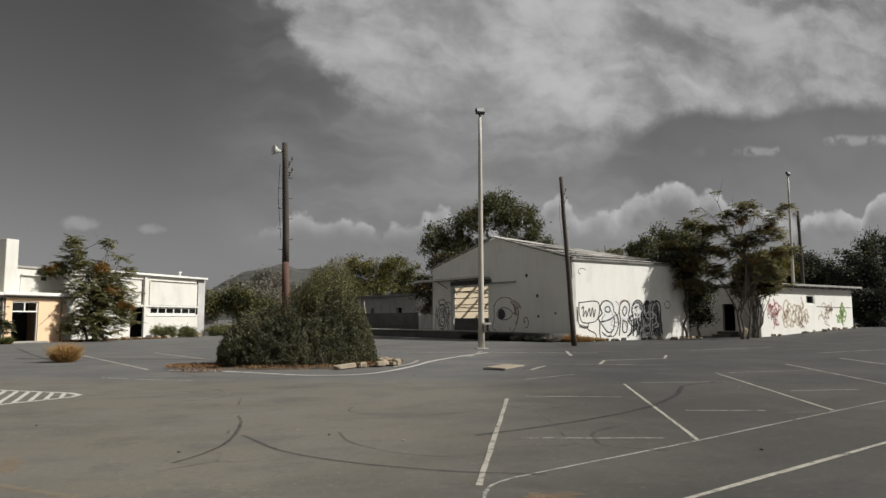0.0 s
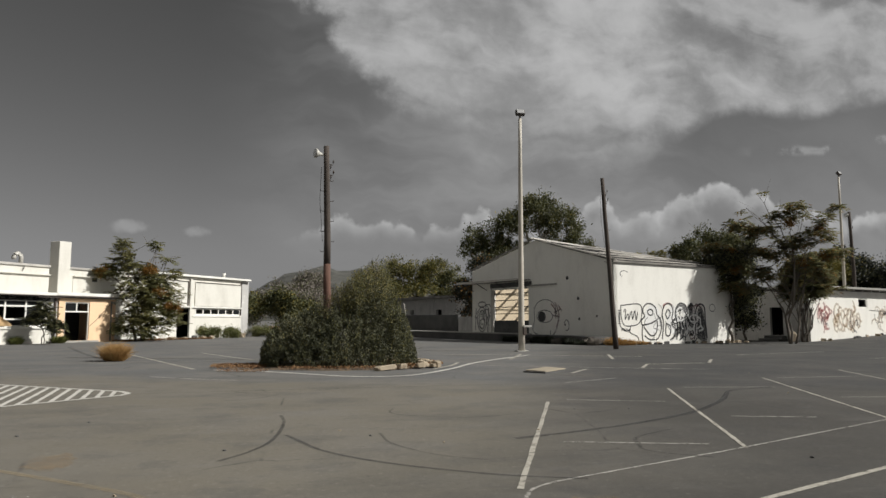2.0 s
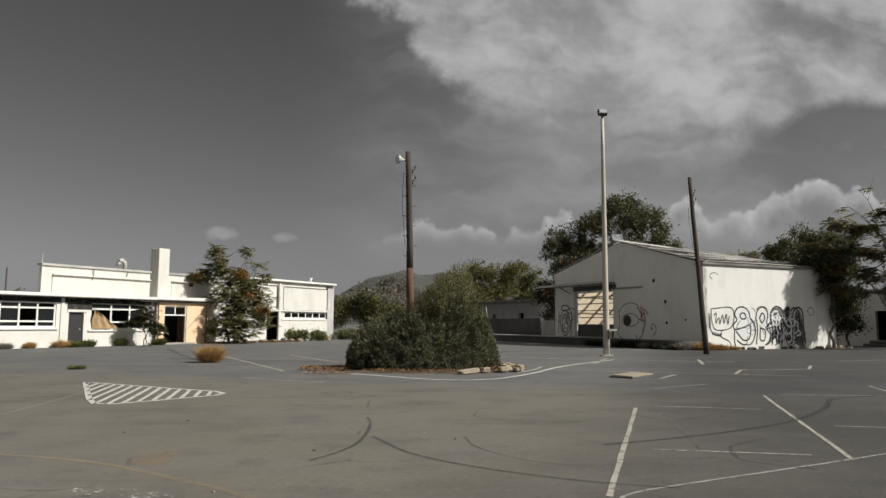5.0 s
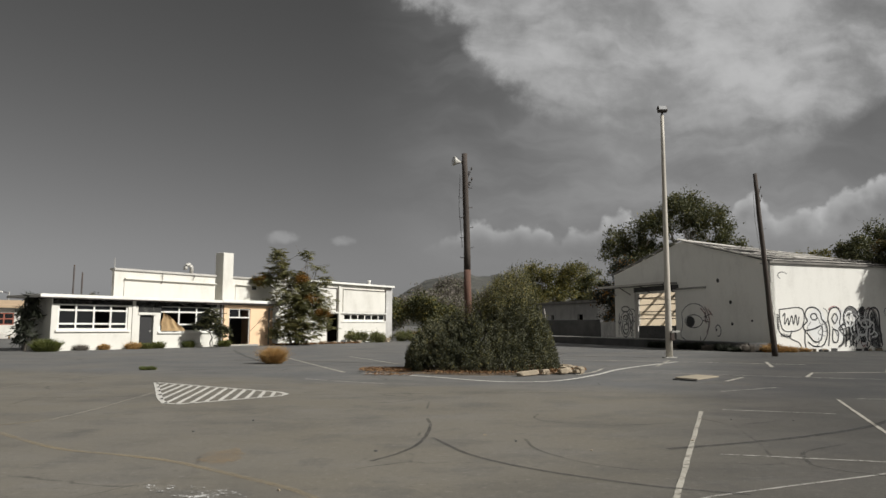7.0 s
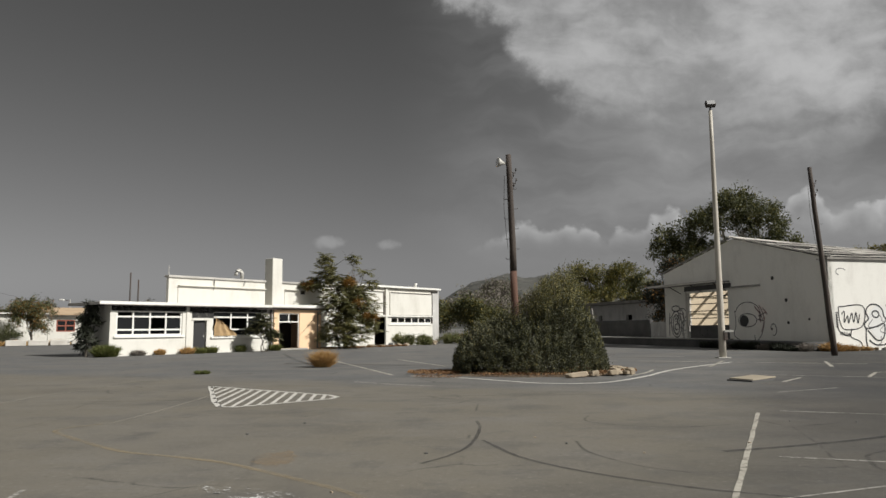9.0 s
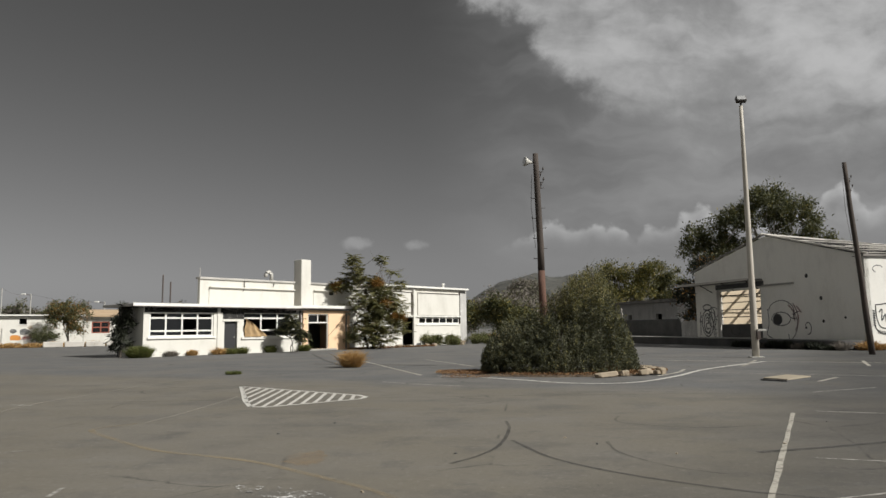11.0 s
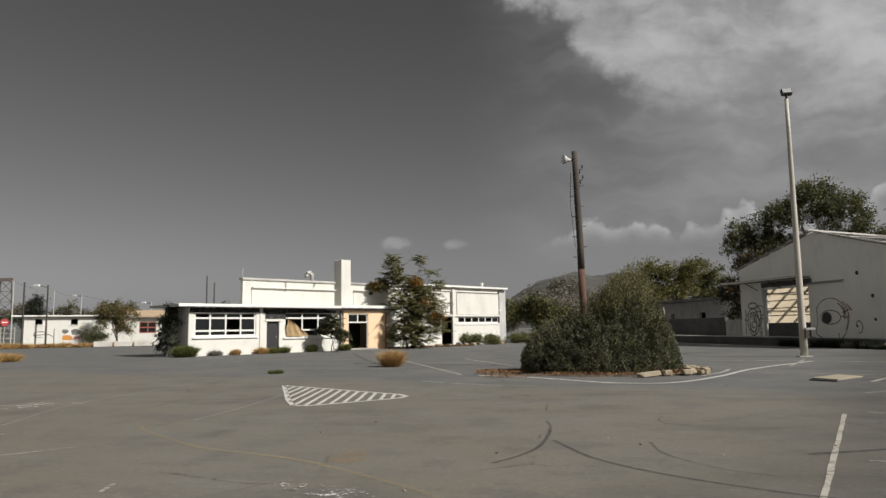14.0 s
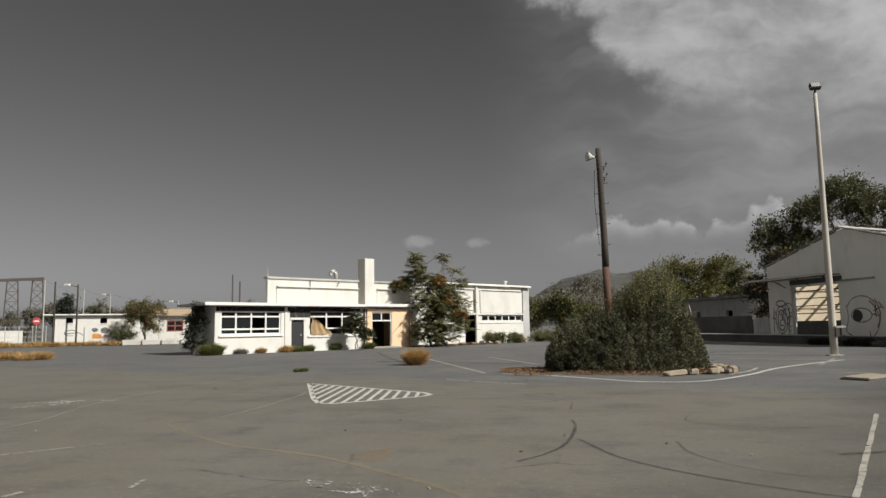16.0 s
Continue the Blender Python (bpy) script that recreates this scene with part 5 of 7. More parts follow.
def build_shrub():
    rng, rnd = np.random.default_rng(31), random.Random(31)
    t = thing("shrub", pose(1.3, 22.45, 0.05), "large dense grey-green shrub with taller olive shoots to one side", "shrub")

    bush_x, bush_y, bush_h = rng.uniform(-2.5, 2.45, 80), rng.uniform(-1, 1, 80), rng.uniform(0.74, 1.10, 80)

    def shoots(count, lo, per, leaf, reach):
        x = rng.uniform(-2.5, 2.32, count)
        half = 1.75 * np.sqrt(np.maximum(1 - (x / 2.55) ** 2, 0.0)) + 0.15
        y = rng.uniform(-1, 1, count)
        near = ((x[:, None] - bush_x) ** 2 + 3.0 * (y[:, None] - bush_y) ** 2).argmin(1)
        wave = bush_h[near] + rng.normal(size=count) * 0.05
        top = np.interp(x, SHRUB_X, SHRUB_Z) * wave
        skirt = np.minimum(top, 1.5) * np.maximum(1 - np.abs(y) ** 2.6, 0.0) ** 0.5
        plume = 0.66 * np.maximum(top - 1.5, 0.0) * np.maximum(1 - (np.abs(y) / 0.75) ** 2, 0.0) ** 0.5
        env = skirt + plume
        z = np.maximum(env * (1 - (1 - lo) * rng.random(count) ** 1.6), 0.06)
        tips = np.stack([x, y * half, z], 1)
        out = np.stack([x * 0.2 + (x - bush_x[near]) * 1.3, y * 0.5 + (y - bush_y[near]) * 1.3, np.full(count, 0.9)], 1) + rng.normal(size=(count, 3)) * 0.25
        out /= np.linalg.norm(out, axis=1, keepdims=True)
        L = np.minimum(rng.uniform(0.25, 0.60, count) * reach, z + 0.1)
        v = leafy_shoots(rng, tips, out, L, per, leaf)
        v[:, 2] = np.maximum(v[:, 2], 0.01)
        return v
    part("crown", quad_mesh("crown", shoots(4300, 0.30, 30, (0.070, 0.024), 1.0), M_BUSH, rng, M_BUSHY, 0.10), None, t)
    # taller, lighter shoots on the upper side
    k = 1000
    x = rng.normal(0.75, 0.62, k)
    z = np.interp(x, SHRUB_X, SHRUB_Z) * rng.uniform(0.72, 1.10, k)
    tips = np.stack([x, rng.normal(0.0, 0.55, k), z], 1)
    up = np.stack([0.15 * x, rng.normal(size=k) * 0.1, np.ones(k)], 1) + rng.normal(size=(k, 3)) * 0.16
    up /= np.linalg.norm(up, axis=1, keepdims=True)
    part("plume", quad_mesh("plume", leafy_shoots(rng, tips, up, rng.uniform(0.35, 0.8, k), 24, (0.075, 0.018)), M_BUSHY, rng, M_BUSH, 0.45), None, t, "lighter feathery upper shoots")
    for _ in range(30):
        tx = rnd.gauss(0.7, 0.75)
        tip = (tx, rnd.uniform(-0.7, 0.6), float(np.interp(tx, SHRUB_X, SHRUB_Z)) * rnd.uniform(0.9, 1.12))
        foot = (tx * 0.35 + rnd.uniform(-.3, .3), tip[1] * 0.4, 0.0)
        part("stem", tube(bmesh.new(), [foot, ((foot[0] + tip[0]) / 2 + rnd.uniform(-.12, .12), tip[1] * 0.7, tip[2] * 0.55), tip], [0.026, 0.014, 0.004], 5), M_BARK, t)


build_shrub()

# ---------------------------------------------------------------- trees
tree("gum_tree", (23.5, 71.0, 0), "tall gum tree with a broad loose crown behind the warehouse",
     [((-4.2, 0, 9.3), (2.6, 2.6, 2.2)), ((-1.8, 0, 11.6), (2.5, 2.6, 2.2)), ((1.2, -0.5, 13.0), (2.3, 2.4, 2.1)), ((3.6, 0, 11.6), (2.4, 2.5, 2.2)), ((5.3, 0, 9.2), (2.0, 2.2, 1.9)), ((0, 0, 8.4), (4.5, 3, 2.0)), ((-5.0, 0, 7.2), (2.0, 2.0, 1.5)), ((3.2, 0, 7.5), (3.2, 2.2, 1.6))],
     34000, (0.34, 0.11), M_EUCA, 0.42, (0.3, 0, 8.5), 41, M_YELL, 0.10, M_PALEBARK, 0.30, 40, 0.45, 3)
tree("gum_tree", (14.0, 89.0, 0), "yellow-green gum tree in the row behind the lot",
     [((-2.2, 0, 7.6), (1.9, 1.8, 1.9)), ((0.4, 0, 7.2), (2.0, 1.8, 1.8)), ((2.6, 0, 8.2), (1.7, 1.6, 2.0)), ((0, 0, 5.2), (4.6, 2.0, 1.8)), ((-3.8, 0, 5.5), (1.8, 1.6, 1.6))], 18000, (0.34, 0.11), M_YELL, 0.3, (0, 0, 5.5), 42, M_EUCA, 0.35, M_PALEBARK, 0.28, 40, 0.4, 3)
tree("gum_tree", (19.0, 92.0, 0), "yellow-green gum tree in the row behind the lot",
     [((-1.6, 0, 6.4), (2.2, 1.8, 2.0)), ((1.0, 0, 6.9), (2.0, 1.8, 2.0)), ((0, 0, 4.4), (3.6, 2.0, 1.8))], 9000, (0.34, 0.11), M_EUCA, 0.3, (0, 0, 5.0), 43, M_YELL, 0.3, M_PALEBARK, 0.28, 40, 0.4, 3)
tree("dark_tree", (15.7, 63.5, 0), "dark tree with a few rusty leaves behind the warehouse",
     [((0.1, 0, 5.6), (1.4, 1.4, 1.5)), ((-0.6, 0, 4.0), (1.3, 1.4, 1.5)), ((0.5, 0, 3.2), (1.2, 1.4, 1.6)), ((0.8, 0, 6.6), (1.0, 1.0, 0.9)), ((-0.5, 0, 1.8), (1.1, 1.2, 1.3))], 9500, (0.24, 0.10), M_DARKL, 0.2, (0, 0, 4.0), 44, M_RUSTL, 0.13, None, 0.28, 40, 0.4)
tree("broad_tree", (44.0, 68.5, 0.5), "broad green tree behind the warehouse roof",
     [((-3.2, 0, 8.2), (2.2, 2, 2.0)), ((0, 0, 9.6), (2.4, 2.2, 2.0)), ((2.8, 0, 8.6), (2.2, 2, 2.0)), ((0, 0, 6.5), (4.6, 2.4, 2.0))], 16000, (0.32, 0.13), M_EUCA, 0.35, (0, 0, 6.5), 45, M_YELL, 0.08, None, 0.30, 40, 0.45)
for i, (x, y, s, mt) in enumerate(((37.5, 80, 1.0, M_EUCA), (43, 82, 1.12, M_YELL), (47.5, 82, 1.05, M_EUCA), (52.5, 64, 0.95, M_YELL), (57, 66, 1.05, M_DARKL))):
    tree("broad_tree", (x, y, 0.3), "rounded tree in the row behind the buildings" if i < 4 else "dark tree behind the annex",
         [((-2.0 * s, 0, 6.5 * s), (1.9 * s, 1.8, 1.7 * s)), ((0.7 * s, 0, 7.6 * s), (1.9 * s, 1.8, 1.7 * s)), ((2.2 * s, 0, 6.2 * s), (1.8 * s, 1.8, 1.6 * s)), ((0, 0, 4.4 * s), (3.2 * s, 2, 2.0 * s))], 8000, (0.34, 0.14), mt, 0.28, (0, 0, 5.0 * s), 50 + i, None, 0, None, 0.28, 40, 0.4, group="far trees")
for i, (x, y, h) in enumerate(((60.0, 58.5, 9.5), (65.5, 61.0, 10.8), (70.5, 60.0, 9.0), (66.0, 55.0, 5.5), (72.0, 57.0, 6.5), (58.5, 63.0, 7.0))):
    s = h / 9.0
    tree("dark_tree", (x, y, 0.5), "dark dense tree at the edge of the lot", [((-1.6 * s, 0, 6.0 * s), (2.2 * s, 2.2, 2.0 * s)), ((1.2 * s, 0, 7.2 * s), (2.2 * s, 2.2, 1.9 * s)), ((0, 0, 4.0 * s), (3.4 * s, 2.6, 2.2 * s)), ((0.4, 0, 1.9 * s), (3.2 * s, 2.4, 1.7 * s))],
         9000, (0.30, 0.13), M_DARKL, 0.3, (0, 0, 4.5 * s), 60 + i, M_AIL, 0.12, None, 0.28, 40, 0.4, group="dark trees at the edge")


def pinnate_tree(name, at, label, seed, lobes, sprays, trunk_top, r0, mat, second, share, stems=2, size=1.0, rust=()):
    """Sprays of paired leaflets scattered through uneven lobes on rising boughs; a few lobes (rust) carry seed heads."""
    rng, rnd = np.random.default_rng(seed), random.Random(seed)
    t = thing(name, pose(*at), label, "tree")
    bm = bmesh.new()
    tips = [Vector(c) + Vector((rnd.uniform(-.6, .6) * r[0], rnd.uniform(-.6, .6) * r[1], rnd.uniform(-.2, .6) * r[2])) for c, r in lobes]
    limbs(bm, rnd, (0, 0, -0.1), trunk_top, r0, 2, tips)
    for _ in range(stems - 1):
        o = Vector((rnd.uniform(-.5, .5), rnd.uniform(-.3, .3), 0))
        limbs(bm, rnd, o + Vector((0, 0, -0.1)), Vector(trunk_top) * rnd.uniform(.7, 1.0) + o * 2.5, r0 * 0.8, 1, rnd.sample(tips, max(2, len(tips) // 3)))
    part("trunk", bm, M_BARK, t, smooth=True)
    w = np.array([r[0] * r[1] * r[2] for _, r in lobes]) ** 0.7
    pick = rng.choice(len(lobes), sprays, p=w / w.sum())
    C, R = np.array([c for c, _ in lobes], float), np.array([r for _, r in lobes], float)
    d = rng.normal(size=(sprays, 3))
    d /= np.linalg.norm(d, axis=1, keepdims=True)
    o = C[pick] + d * R[pick] * rng.random((sprays, 1)) ** 0.42
    o = o[np.argsort(rng.random(sprays))]
    F = 6                                           # fronds in a spray
    a = rng.uniform(0, math.tau, (sprays, F))
    ax = np.stack([np.cos(a), np.sin(a), rng.uniform(-0.45, 0.5, (sprays, F))], -1)
    side = np.stack([-np.sin(a), np.cos(a), np.zeros_like(a)], -1)
    L = rng.uniform(0.35, 0.65, (sprays, F, 1)) * size
    cs, ds, ws = [], [], []
    for k in range(6):
        q = o[:, None] + ax * L * (k + 1.5) / 7 - np.array((0, 0, 0.12 * size * (k / 6) ** 2))
        for sgn in (-1, 1):
            ww = side * sgn + ax * 0.45 - np.array((0, 0, 0.25))
            cs.append((q + ww * 0.09 * size).reshape(-1, 3))
            ds.append(ww.reshape(-1, 3))
            ws.append(ax.reshape(-1, 3))
    c, dd, w = np.concatenate(cs), np.concatenate(ds), np.concatenate(ws)
    dd /= np.linalg.norm(dd, axis=1, keepdims=True)
    w /= np.linalg.norm(w, axis=1, keepdims=True)
    LL = rng.uniform(0.08, 0.13, (len(c), 1)) * size
    v = np.stack([c - dd * LL, c + w * LL * 0.42, c + dd * LL, c - w * LL * 0.42], 1) + rng.normal(size=(len(c), 4, 3)) * 0.012
    part("crown", quad_mesh("crown", v.reshape(-1, 3), mat, rng, second, share), None, t)
    if rust:
        p, nn = clump_points(rng, list(rust), 4200, 0.12, 30, 0.2)
        part("seed_foliage", quad_mesh("seed_foliage", leaves(rng, p, nn, 0.12, 0.05), M_RUSTL), None, t, "rusty brown seed heads")
    return t


def across(lobes, az):
    """Lobes given as (sideways, height, radius): spread square to a line of sight at that bearing."""
    c, d = math.cos(radians(az)), math.sin(radians(az))
    return [((w * c + 0.25 * math.sin(7 * w) * d, -w * d + 0.25 * math.sin(7 * w) * c, z), (r * 1.1, r * 1.1, r * 0.5)) for w, z, r in lobes]


pinnate_tree("spreading_tree", (31.5, 41.0, 0), "spreading airy tree with pinnate leaves and rusty seed heads", 81,
             across([(-4.2, 6.4, 1.2), (-3.3, 5.2, 1.3), (-2.9, 8.0, 0.9), (-1.5, 7.5, 1.1), (-0.9, 6.1, 1.3), (0.2, 8.6, 1.1), (1.0, 9.3, 0.8), (2.3, 8.2, 0.9), (1.9, 7.0, 1.1), (0.4, 6.7, 1.2), (2.7, 5.8, 0.9), (2.1, 4.6, 0.8), (2.5, 3.6, 0.6), (0.8, 5.0, 0.9), (-1.3, 4.6, 1.1), (-3.0, 3.8, 1.0), (-2.5, 9.1, 0.4), (-1.5, 10.2, 0.35), (3.1, 8.9, 0.4)], 38.0),
             330, (0.4, -0.2, 6.2), 0.10, M_AIL, M_RUSTL, 0.16, 3, 1.1, across([(-3.6, 6.2, 0.5), (-1.4, 7.6, 0.5), (0.6, 7.9, 0.55), (1.9, 7.4, 0.55), (-1.0, 5.9, 0.5), (2.6, 5.6, 0.5), (-3.0, 4.9, 0.5), (1.0, 5.2, 0.45)], 38.0))
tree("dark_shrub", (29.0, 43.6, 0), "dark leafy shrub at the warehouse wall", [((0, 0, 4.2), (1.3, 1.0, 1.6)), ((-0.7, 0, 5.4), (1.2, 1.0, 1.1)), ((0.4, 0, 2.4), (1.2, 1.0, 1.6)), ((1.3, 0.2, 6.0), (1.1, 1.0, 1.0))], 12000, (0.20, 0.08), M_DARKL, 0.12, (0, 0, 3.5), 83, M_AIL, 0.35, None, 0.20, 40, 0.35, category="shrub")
# added shrub: its dark mass hides sunlit wall where shade belongs
tree("dark_shrub", (30.7, 44.6, 0), "dark leafy shrub added to darken the shed corner", [((0, 0, 1.6), (0.9, 0.7, 1.3)), ((0.2, 0, 3.2), (1.1, 0.8, 1.0)), ((-0.9, 0, 2.6), (0.8, 0.7, 0.9))], 6000, (0.20, 0.08), M_DARKL, 0.1, (0, 0, 2.5), 85, M_AIL, 0.3, None, 0.20, 40, 0.35, category="shrub")
pinnate_tree("spreading_tree", (34.3, 43.2, 0.02), "thin many-stemmed tree at the annex corner", 84,
             [((0, 0, 4.6), (1.1, 0.8, 0.9)), ((1.0, 0, 3.7), (0.9, 0.7, 0.7)), ((-0.9, 0, 3.6), (0.8, 0.7, 0.7)), ((1.5, -0.3, 4.6), (0.7, 0.6, 0.6)), ((0.4, -0.2, 5.7), (0.8, 0.7, 0.6))], 330, (0.3, 0, 2.8), 0.09, M_AIL, M_RUSTL, 0.12, 5, 1.1)
pinnate_tree("spreading_tree", (-10.4, 50.0, 0), "leafy tree with rusty seed heads against the white hall", 86,
             [((-1.5, 0, 4.9), (1.0, 0.8, 0.8)), ((-1.2, 0, 5.9), (0.8, 0.7, 0.7)), ((-2.6, 0, 4.6), (0.7, 0.5, 0.35)), ((-0.2, 0, 4.6), (1.0, 0.9, 0.7)), ((1.1, -0.2, 4.0), (1.2, 1.0, 0.7)), ((0.1, -0.4, 3.3), (1.9, 1.3, 0.9)), ((0.2, -0.5, 2.2), (2.0, 1.4, 1.1)), ((0.1, -0.6, 1.0), (1.9, 1.3, 0.8)), ((1.9, -0.2, 2.8), (0.7, 0.8, 0.8)), ((1.9, -0.3, 1.5), (0.8, 0.8, 1.0)), ((-1.4, 0, 6.6), (0.40, 0.4, 0.25)), ((0.7, 0.1, 6.4), (0.3, 0.3, 0.25)), ((1.4, 0.2, 5.6), (0.35, 0.3, 0.25)), ((1.9, 0.2, 4.6), (0.4, 0.4, 0.3))],
             430, (0.2, 0, 3.2), 0.12, M_AIL, M_YELL, 0.25, 3, 1.0, (((-2.5, -0.4, 4.55), (0.7, 0.4, 0.3)), ((2.0, -0.8, 2.2), (0.4, 0.4, 0.7)), ((0.6, -0.9, 4.6), (0.6, 0.3, 0.4)), ((1.2, -1.1, 3.2), (0.6, 0.3, 0.4))))
pinnate_tree("young_tree", (-14.4, 43.8, 0), "young leafy sapling growing before the broken window", 88,
             [((0, 0, 1.8), (0.5, 0.4, 0.4)), ((-0.5, 0, 1.4), (0.4, 0.3, 0.35)), ((0.5, 0, 1.2), (0.45, 0.4, 0.35)), ((0.8, 0, 0.9), (0.3, 0.3, 0.25)), ((0.1, 0, 2.3), (0.25, 0.2, 0.25))], 75, (0, 0, 1.4), 0.035, M_DARKL, M_AIL, 0.4, 3, 0.9)
tree("dark_conifer", (-22.0, 37.3, 0), "dark drooping tree at the corner of the office", [((0.1, 0, 2.7), (0.3, 0.3, 0.5)), ((0.1, 0, 1.9), (0.65, 0.5, 0.5)), ((-0.2, 0, 1.2), (0.7, 0.5, 0.5)), ((0.15, 0, 0.6), (0.5, 0.5, 0.45))], 1000, (0.62, 0.075), M_DARKL, 0.09, (0, 0, 2.6), 90, None, 0, None, 0.10, 14, 0.4, droop=0.6)

# ---------------------------------------------------------------- graffiti


def strokes(name, m, lines, width, mat, label, group=""):
    """Painted lines on a wall: each line is a few points (x, z) in the wall's plane."""
    bm = bmesh.new()
    for ln in lines:
        ribbon(bm, [tuple(p) for p in curve_pts([(x, 0, z) for x, z in ln], 6)], width, (0, 1, 0))
    ob = part(name, bm, mat)
    ob.matrix_world = m
    return tagged(ob, label, "graffiti", group, "structure")


def fill(name, m, outline, mat, label):
    bm = bmesh.new()
    bm.faces.new([bm.verts.new((p.x, 0, p.z)) for p in curve_pts([(x, 0, z) for x, z in outline], 6)[:-1]])
    ob = part(name, bm, mat)
    ob.matrix_world = m
    return tagged(ob, label, "graffiti", "", "structure")


def loop(cx, cz, rx, rz, n=8, a0=0.0, a1=math.tau, wob=0.0, rnd=None):
    return [(cx + rx * math.cos(a0 + (a1 - a0) * i / n) * (1 + (rnd.uniform(-wob, wob) if rnd else 0)), cz + rz * math.sin(a0 + (a1 - a0) * i / n) * (1 + (rnd.uniform(-wob, wob) if rnd else 0))) for i in range(n + 1)]


GR = random.Random(9)
LONG = WH @ pose(0, -0.006, 0)
LONG2 = WH @ pose(0, -0.012, 0)
fill("graffiti_fill", LONG, loop(3.35, 1.55, 0.75, 0.95, 8, wob=0.1, rnd=GR), M_FILL, "white filling of a sprayed letter")
fill("graffiti_fill", LONG, loop(5.2, 1.5, 0.55, 0.95, 8, wob=0.12, rnd=GR), M_FILL, "white filling of a sprayed letter")
fill("graffiti_fill", LONG, loop(7.0, 1.45, 0.8, 0.9, 8, wob=0.12, rnd=GR), M_FILL, "pale filling of a sprayed letter")
strokes("graffiti", LONG2, [[(0.55, 2.4), (2.25, 2.45), (2.15, 1.35), (0.95, 1.15), (0.6, 1.6), (0.55, 2.4)], [(0.75, 2.0), (0.95, 2.15), (0.9, 1.55), (1.15, 1.9), (1.2, 1.5), (1.45, 2.05), (1.55, 1.55), (1.75, 2.1), (1.85, 1.5), (2.0, 2.0)], [(1.4, 1.2), (1.3, 0.75), (1.9, 0.5), (2.1, 0.15)], [(0.4, 2.0), (0.45, 1.2), (0.9, 0.85), (1.35, 0.9)]], 0.06, M_BLACK, "black sprayed speech bubble")
strokes("graffiti", LONG2, [[(0.33, 2.1 - 0.13 * i), (0.5, 2.06 - 0.13 * i)] for i in range(7)] + [[(0.62 + 0.12 * i, 1.05 - 0.02 * i), (0.60 + 0.12 * i, 0.85 - 0.02 * i)] for i in range(6)], 0.06, M_BLACK, "black sprayed comb of short strokes")
strokes("graffiti", LONG2, [[(2.62, 1.75), (2.45, 2.15), (2.75, 2.5), (3.25, 2.52), (3.62, 2.25), (3.72, 1.85), (4.05, 1.55), (4.1, 1.0), (3.85, 0.45), (3.55, 0.25)], loop(3.12, 2.0, 0.24, 0.2, 8, wob=0.12, rnd=GR), [(2.62, 1.75), (2.3, 1.45), (2.45, 1.2), (3.1, 1.3), (3.7, 1.45), (3.6, 0.7), (3.1, 0.55), (2.5, 1.1)], [(2.4, 1.2), (2.35, 0.6), (2.42, 0.1)], [(2.55, 0.55), (3.0, 0.3), (3.5, 0.28)]], 0.085, M_BLACK, "black sprayed letter with round bends")
strokes("graffiti", LONG2, [[(4.15, 0.3), (4.3, 1.3), (4.2, 1.9), (4.45, 2.45), (4.95, 2.55), (5.22, 2.15), (5.1, 1.6), (5.35, 1.2), (5.3, 0.5), (4.9, 0.25)], [(4.5, 1.9), (4.75, 2.2), (4.95, 1.95), (4.7, 1.6), (4.5, 1.9)], [(4.55, 1.3), (4.95, 1.1), (4.85, 0.55), (4.5, 0.6), (4.55, 1.3)]], 0.085, M_BLACK, "black sprayed round letter")
strokes("graffiti", LONG2, [[(5.5, 0.25), (5.6, 1.2), (5.42, 1.9), (5.6, 2.4), (6.0, 2.62), (6.45, 2.45), (6.62, 2.0), (6.35, 1.7), (6.45, 1.0), (6.3, 0.2)], [(5.6, 2.05), (6.0, 2.15), (6.5, 2.0)], [(5.6, 1.75), (6.0, 1.65), (6.4, 1.75)], [(5.85, 1.5), (5.9, 0.3)], [(6.15, 1.5), (6.1, 0.3)]], 0.10, M_BLACK, "heavy black sprayed letter with a domed top")
fill("graffiti_fill", LONG, [(5.58, 2.0), (5.6, 2.35), (6.0, 2.55), (6.45, 2.4), (6.55, 2.05), (6.0, 2.2), (5.58, 2.0)], M_GREYP, "dark cap of the domed letter")
fill("graffiti_fill", LONG, [(6.72, 0.5), (6.8, 1.6), (6.7, 2.4), (7.12, 2.55), (7.1, 1.6), (7.15, 0.6), (6.72, 0.5)], M_BLACK, "black filling of a sprayed letter")
fill("graffiti_fill", LONG, [(7.55, 1.2), (7.6, 2.1), (7.9, 2.4), (8.2, 2.1), (8.25, 1.3), (7.9, 1.4), (7.55, 1.2)], M_GREYP, "dark filling of a sprayed letter")
strokes("graffiti", LONG2, [[(6.6, 2.3), (7.0, 2.6), (7.2, 2.35)], [(6.55, 1.5), (7.4, 1.55)], [(7.2, 0.25), (7.4, 1.3), (7.45, 2.2), (7.85, 2.58), (8.3, 2.35), (8.35, 1.4), (8.48, 0.3)], [(7.6, 0.3), (7.75, 1.1), (8.1, 1.1), (8.2, 0.3)], loop(7.88, 1.75, 0.18, 0.26)], 0.12, M_BLACK, "heavy black sprayed letters")
strokes("graffiti", LONG, [loop(4.75, 2.15, 0.55, 0.45, 6, 0.3, 2.6), loop(7.55, 2.2, 0.6, 0.3, 6, 0.3, 2.8), loop(6.95, 0.55, 0.2, 0.28)], 0.10, M_RED, "red sprayed glow round the letters")
strokes("graffiti", LONG2, [loop(9.1, 2.35, 0.3, 0.25), loop(0.9, 4.35, 0.35, 0.2, 6, 0.5, 4.2)], 0.05, M_GREYP, "thin grey sprayed loop")
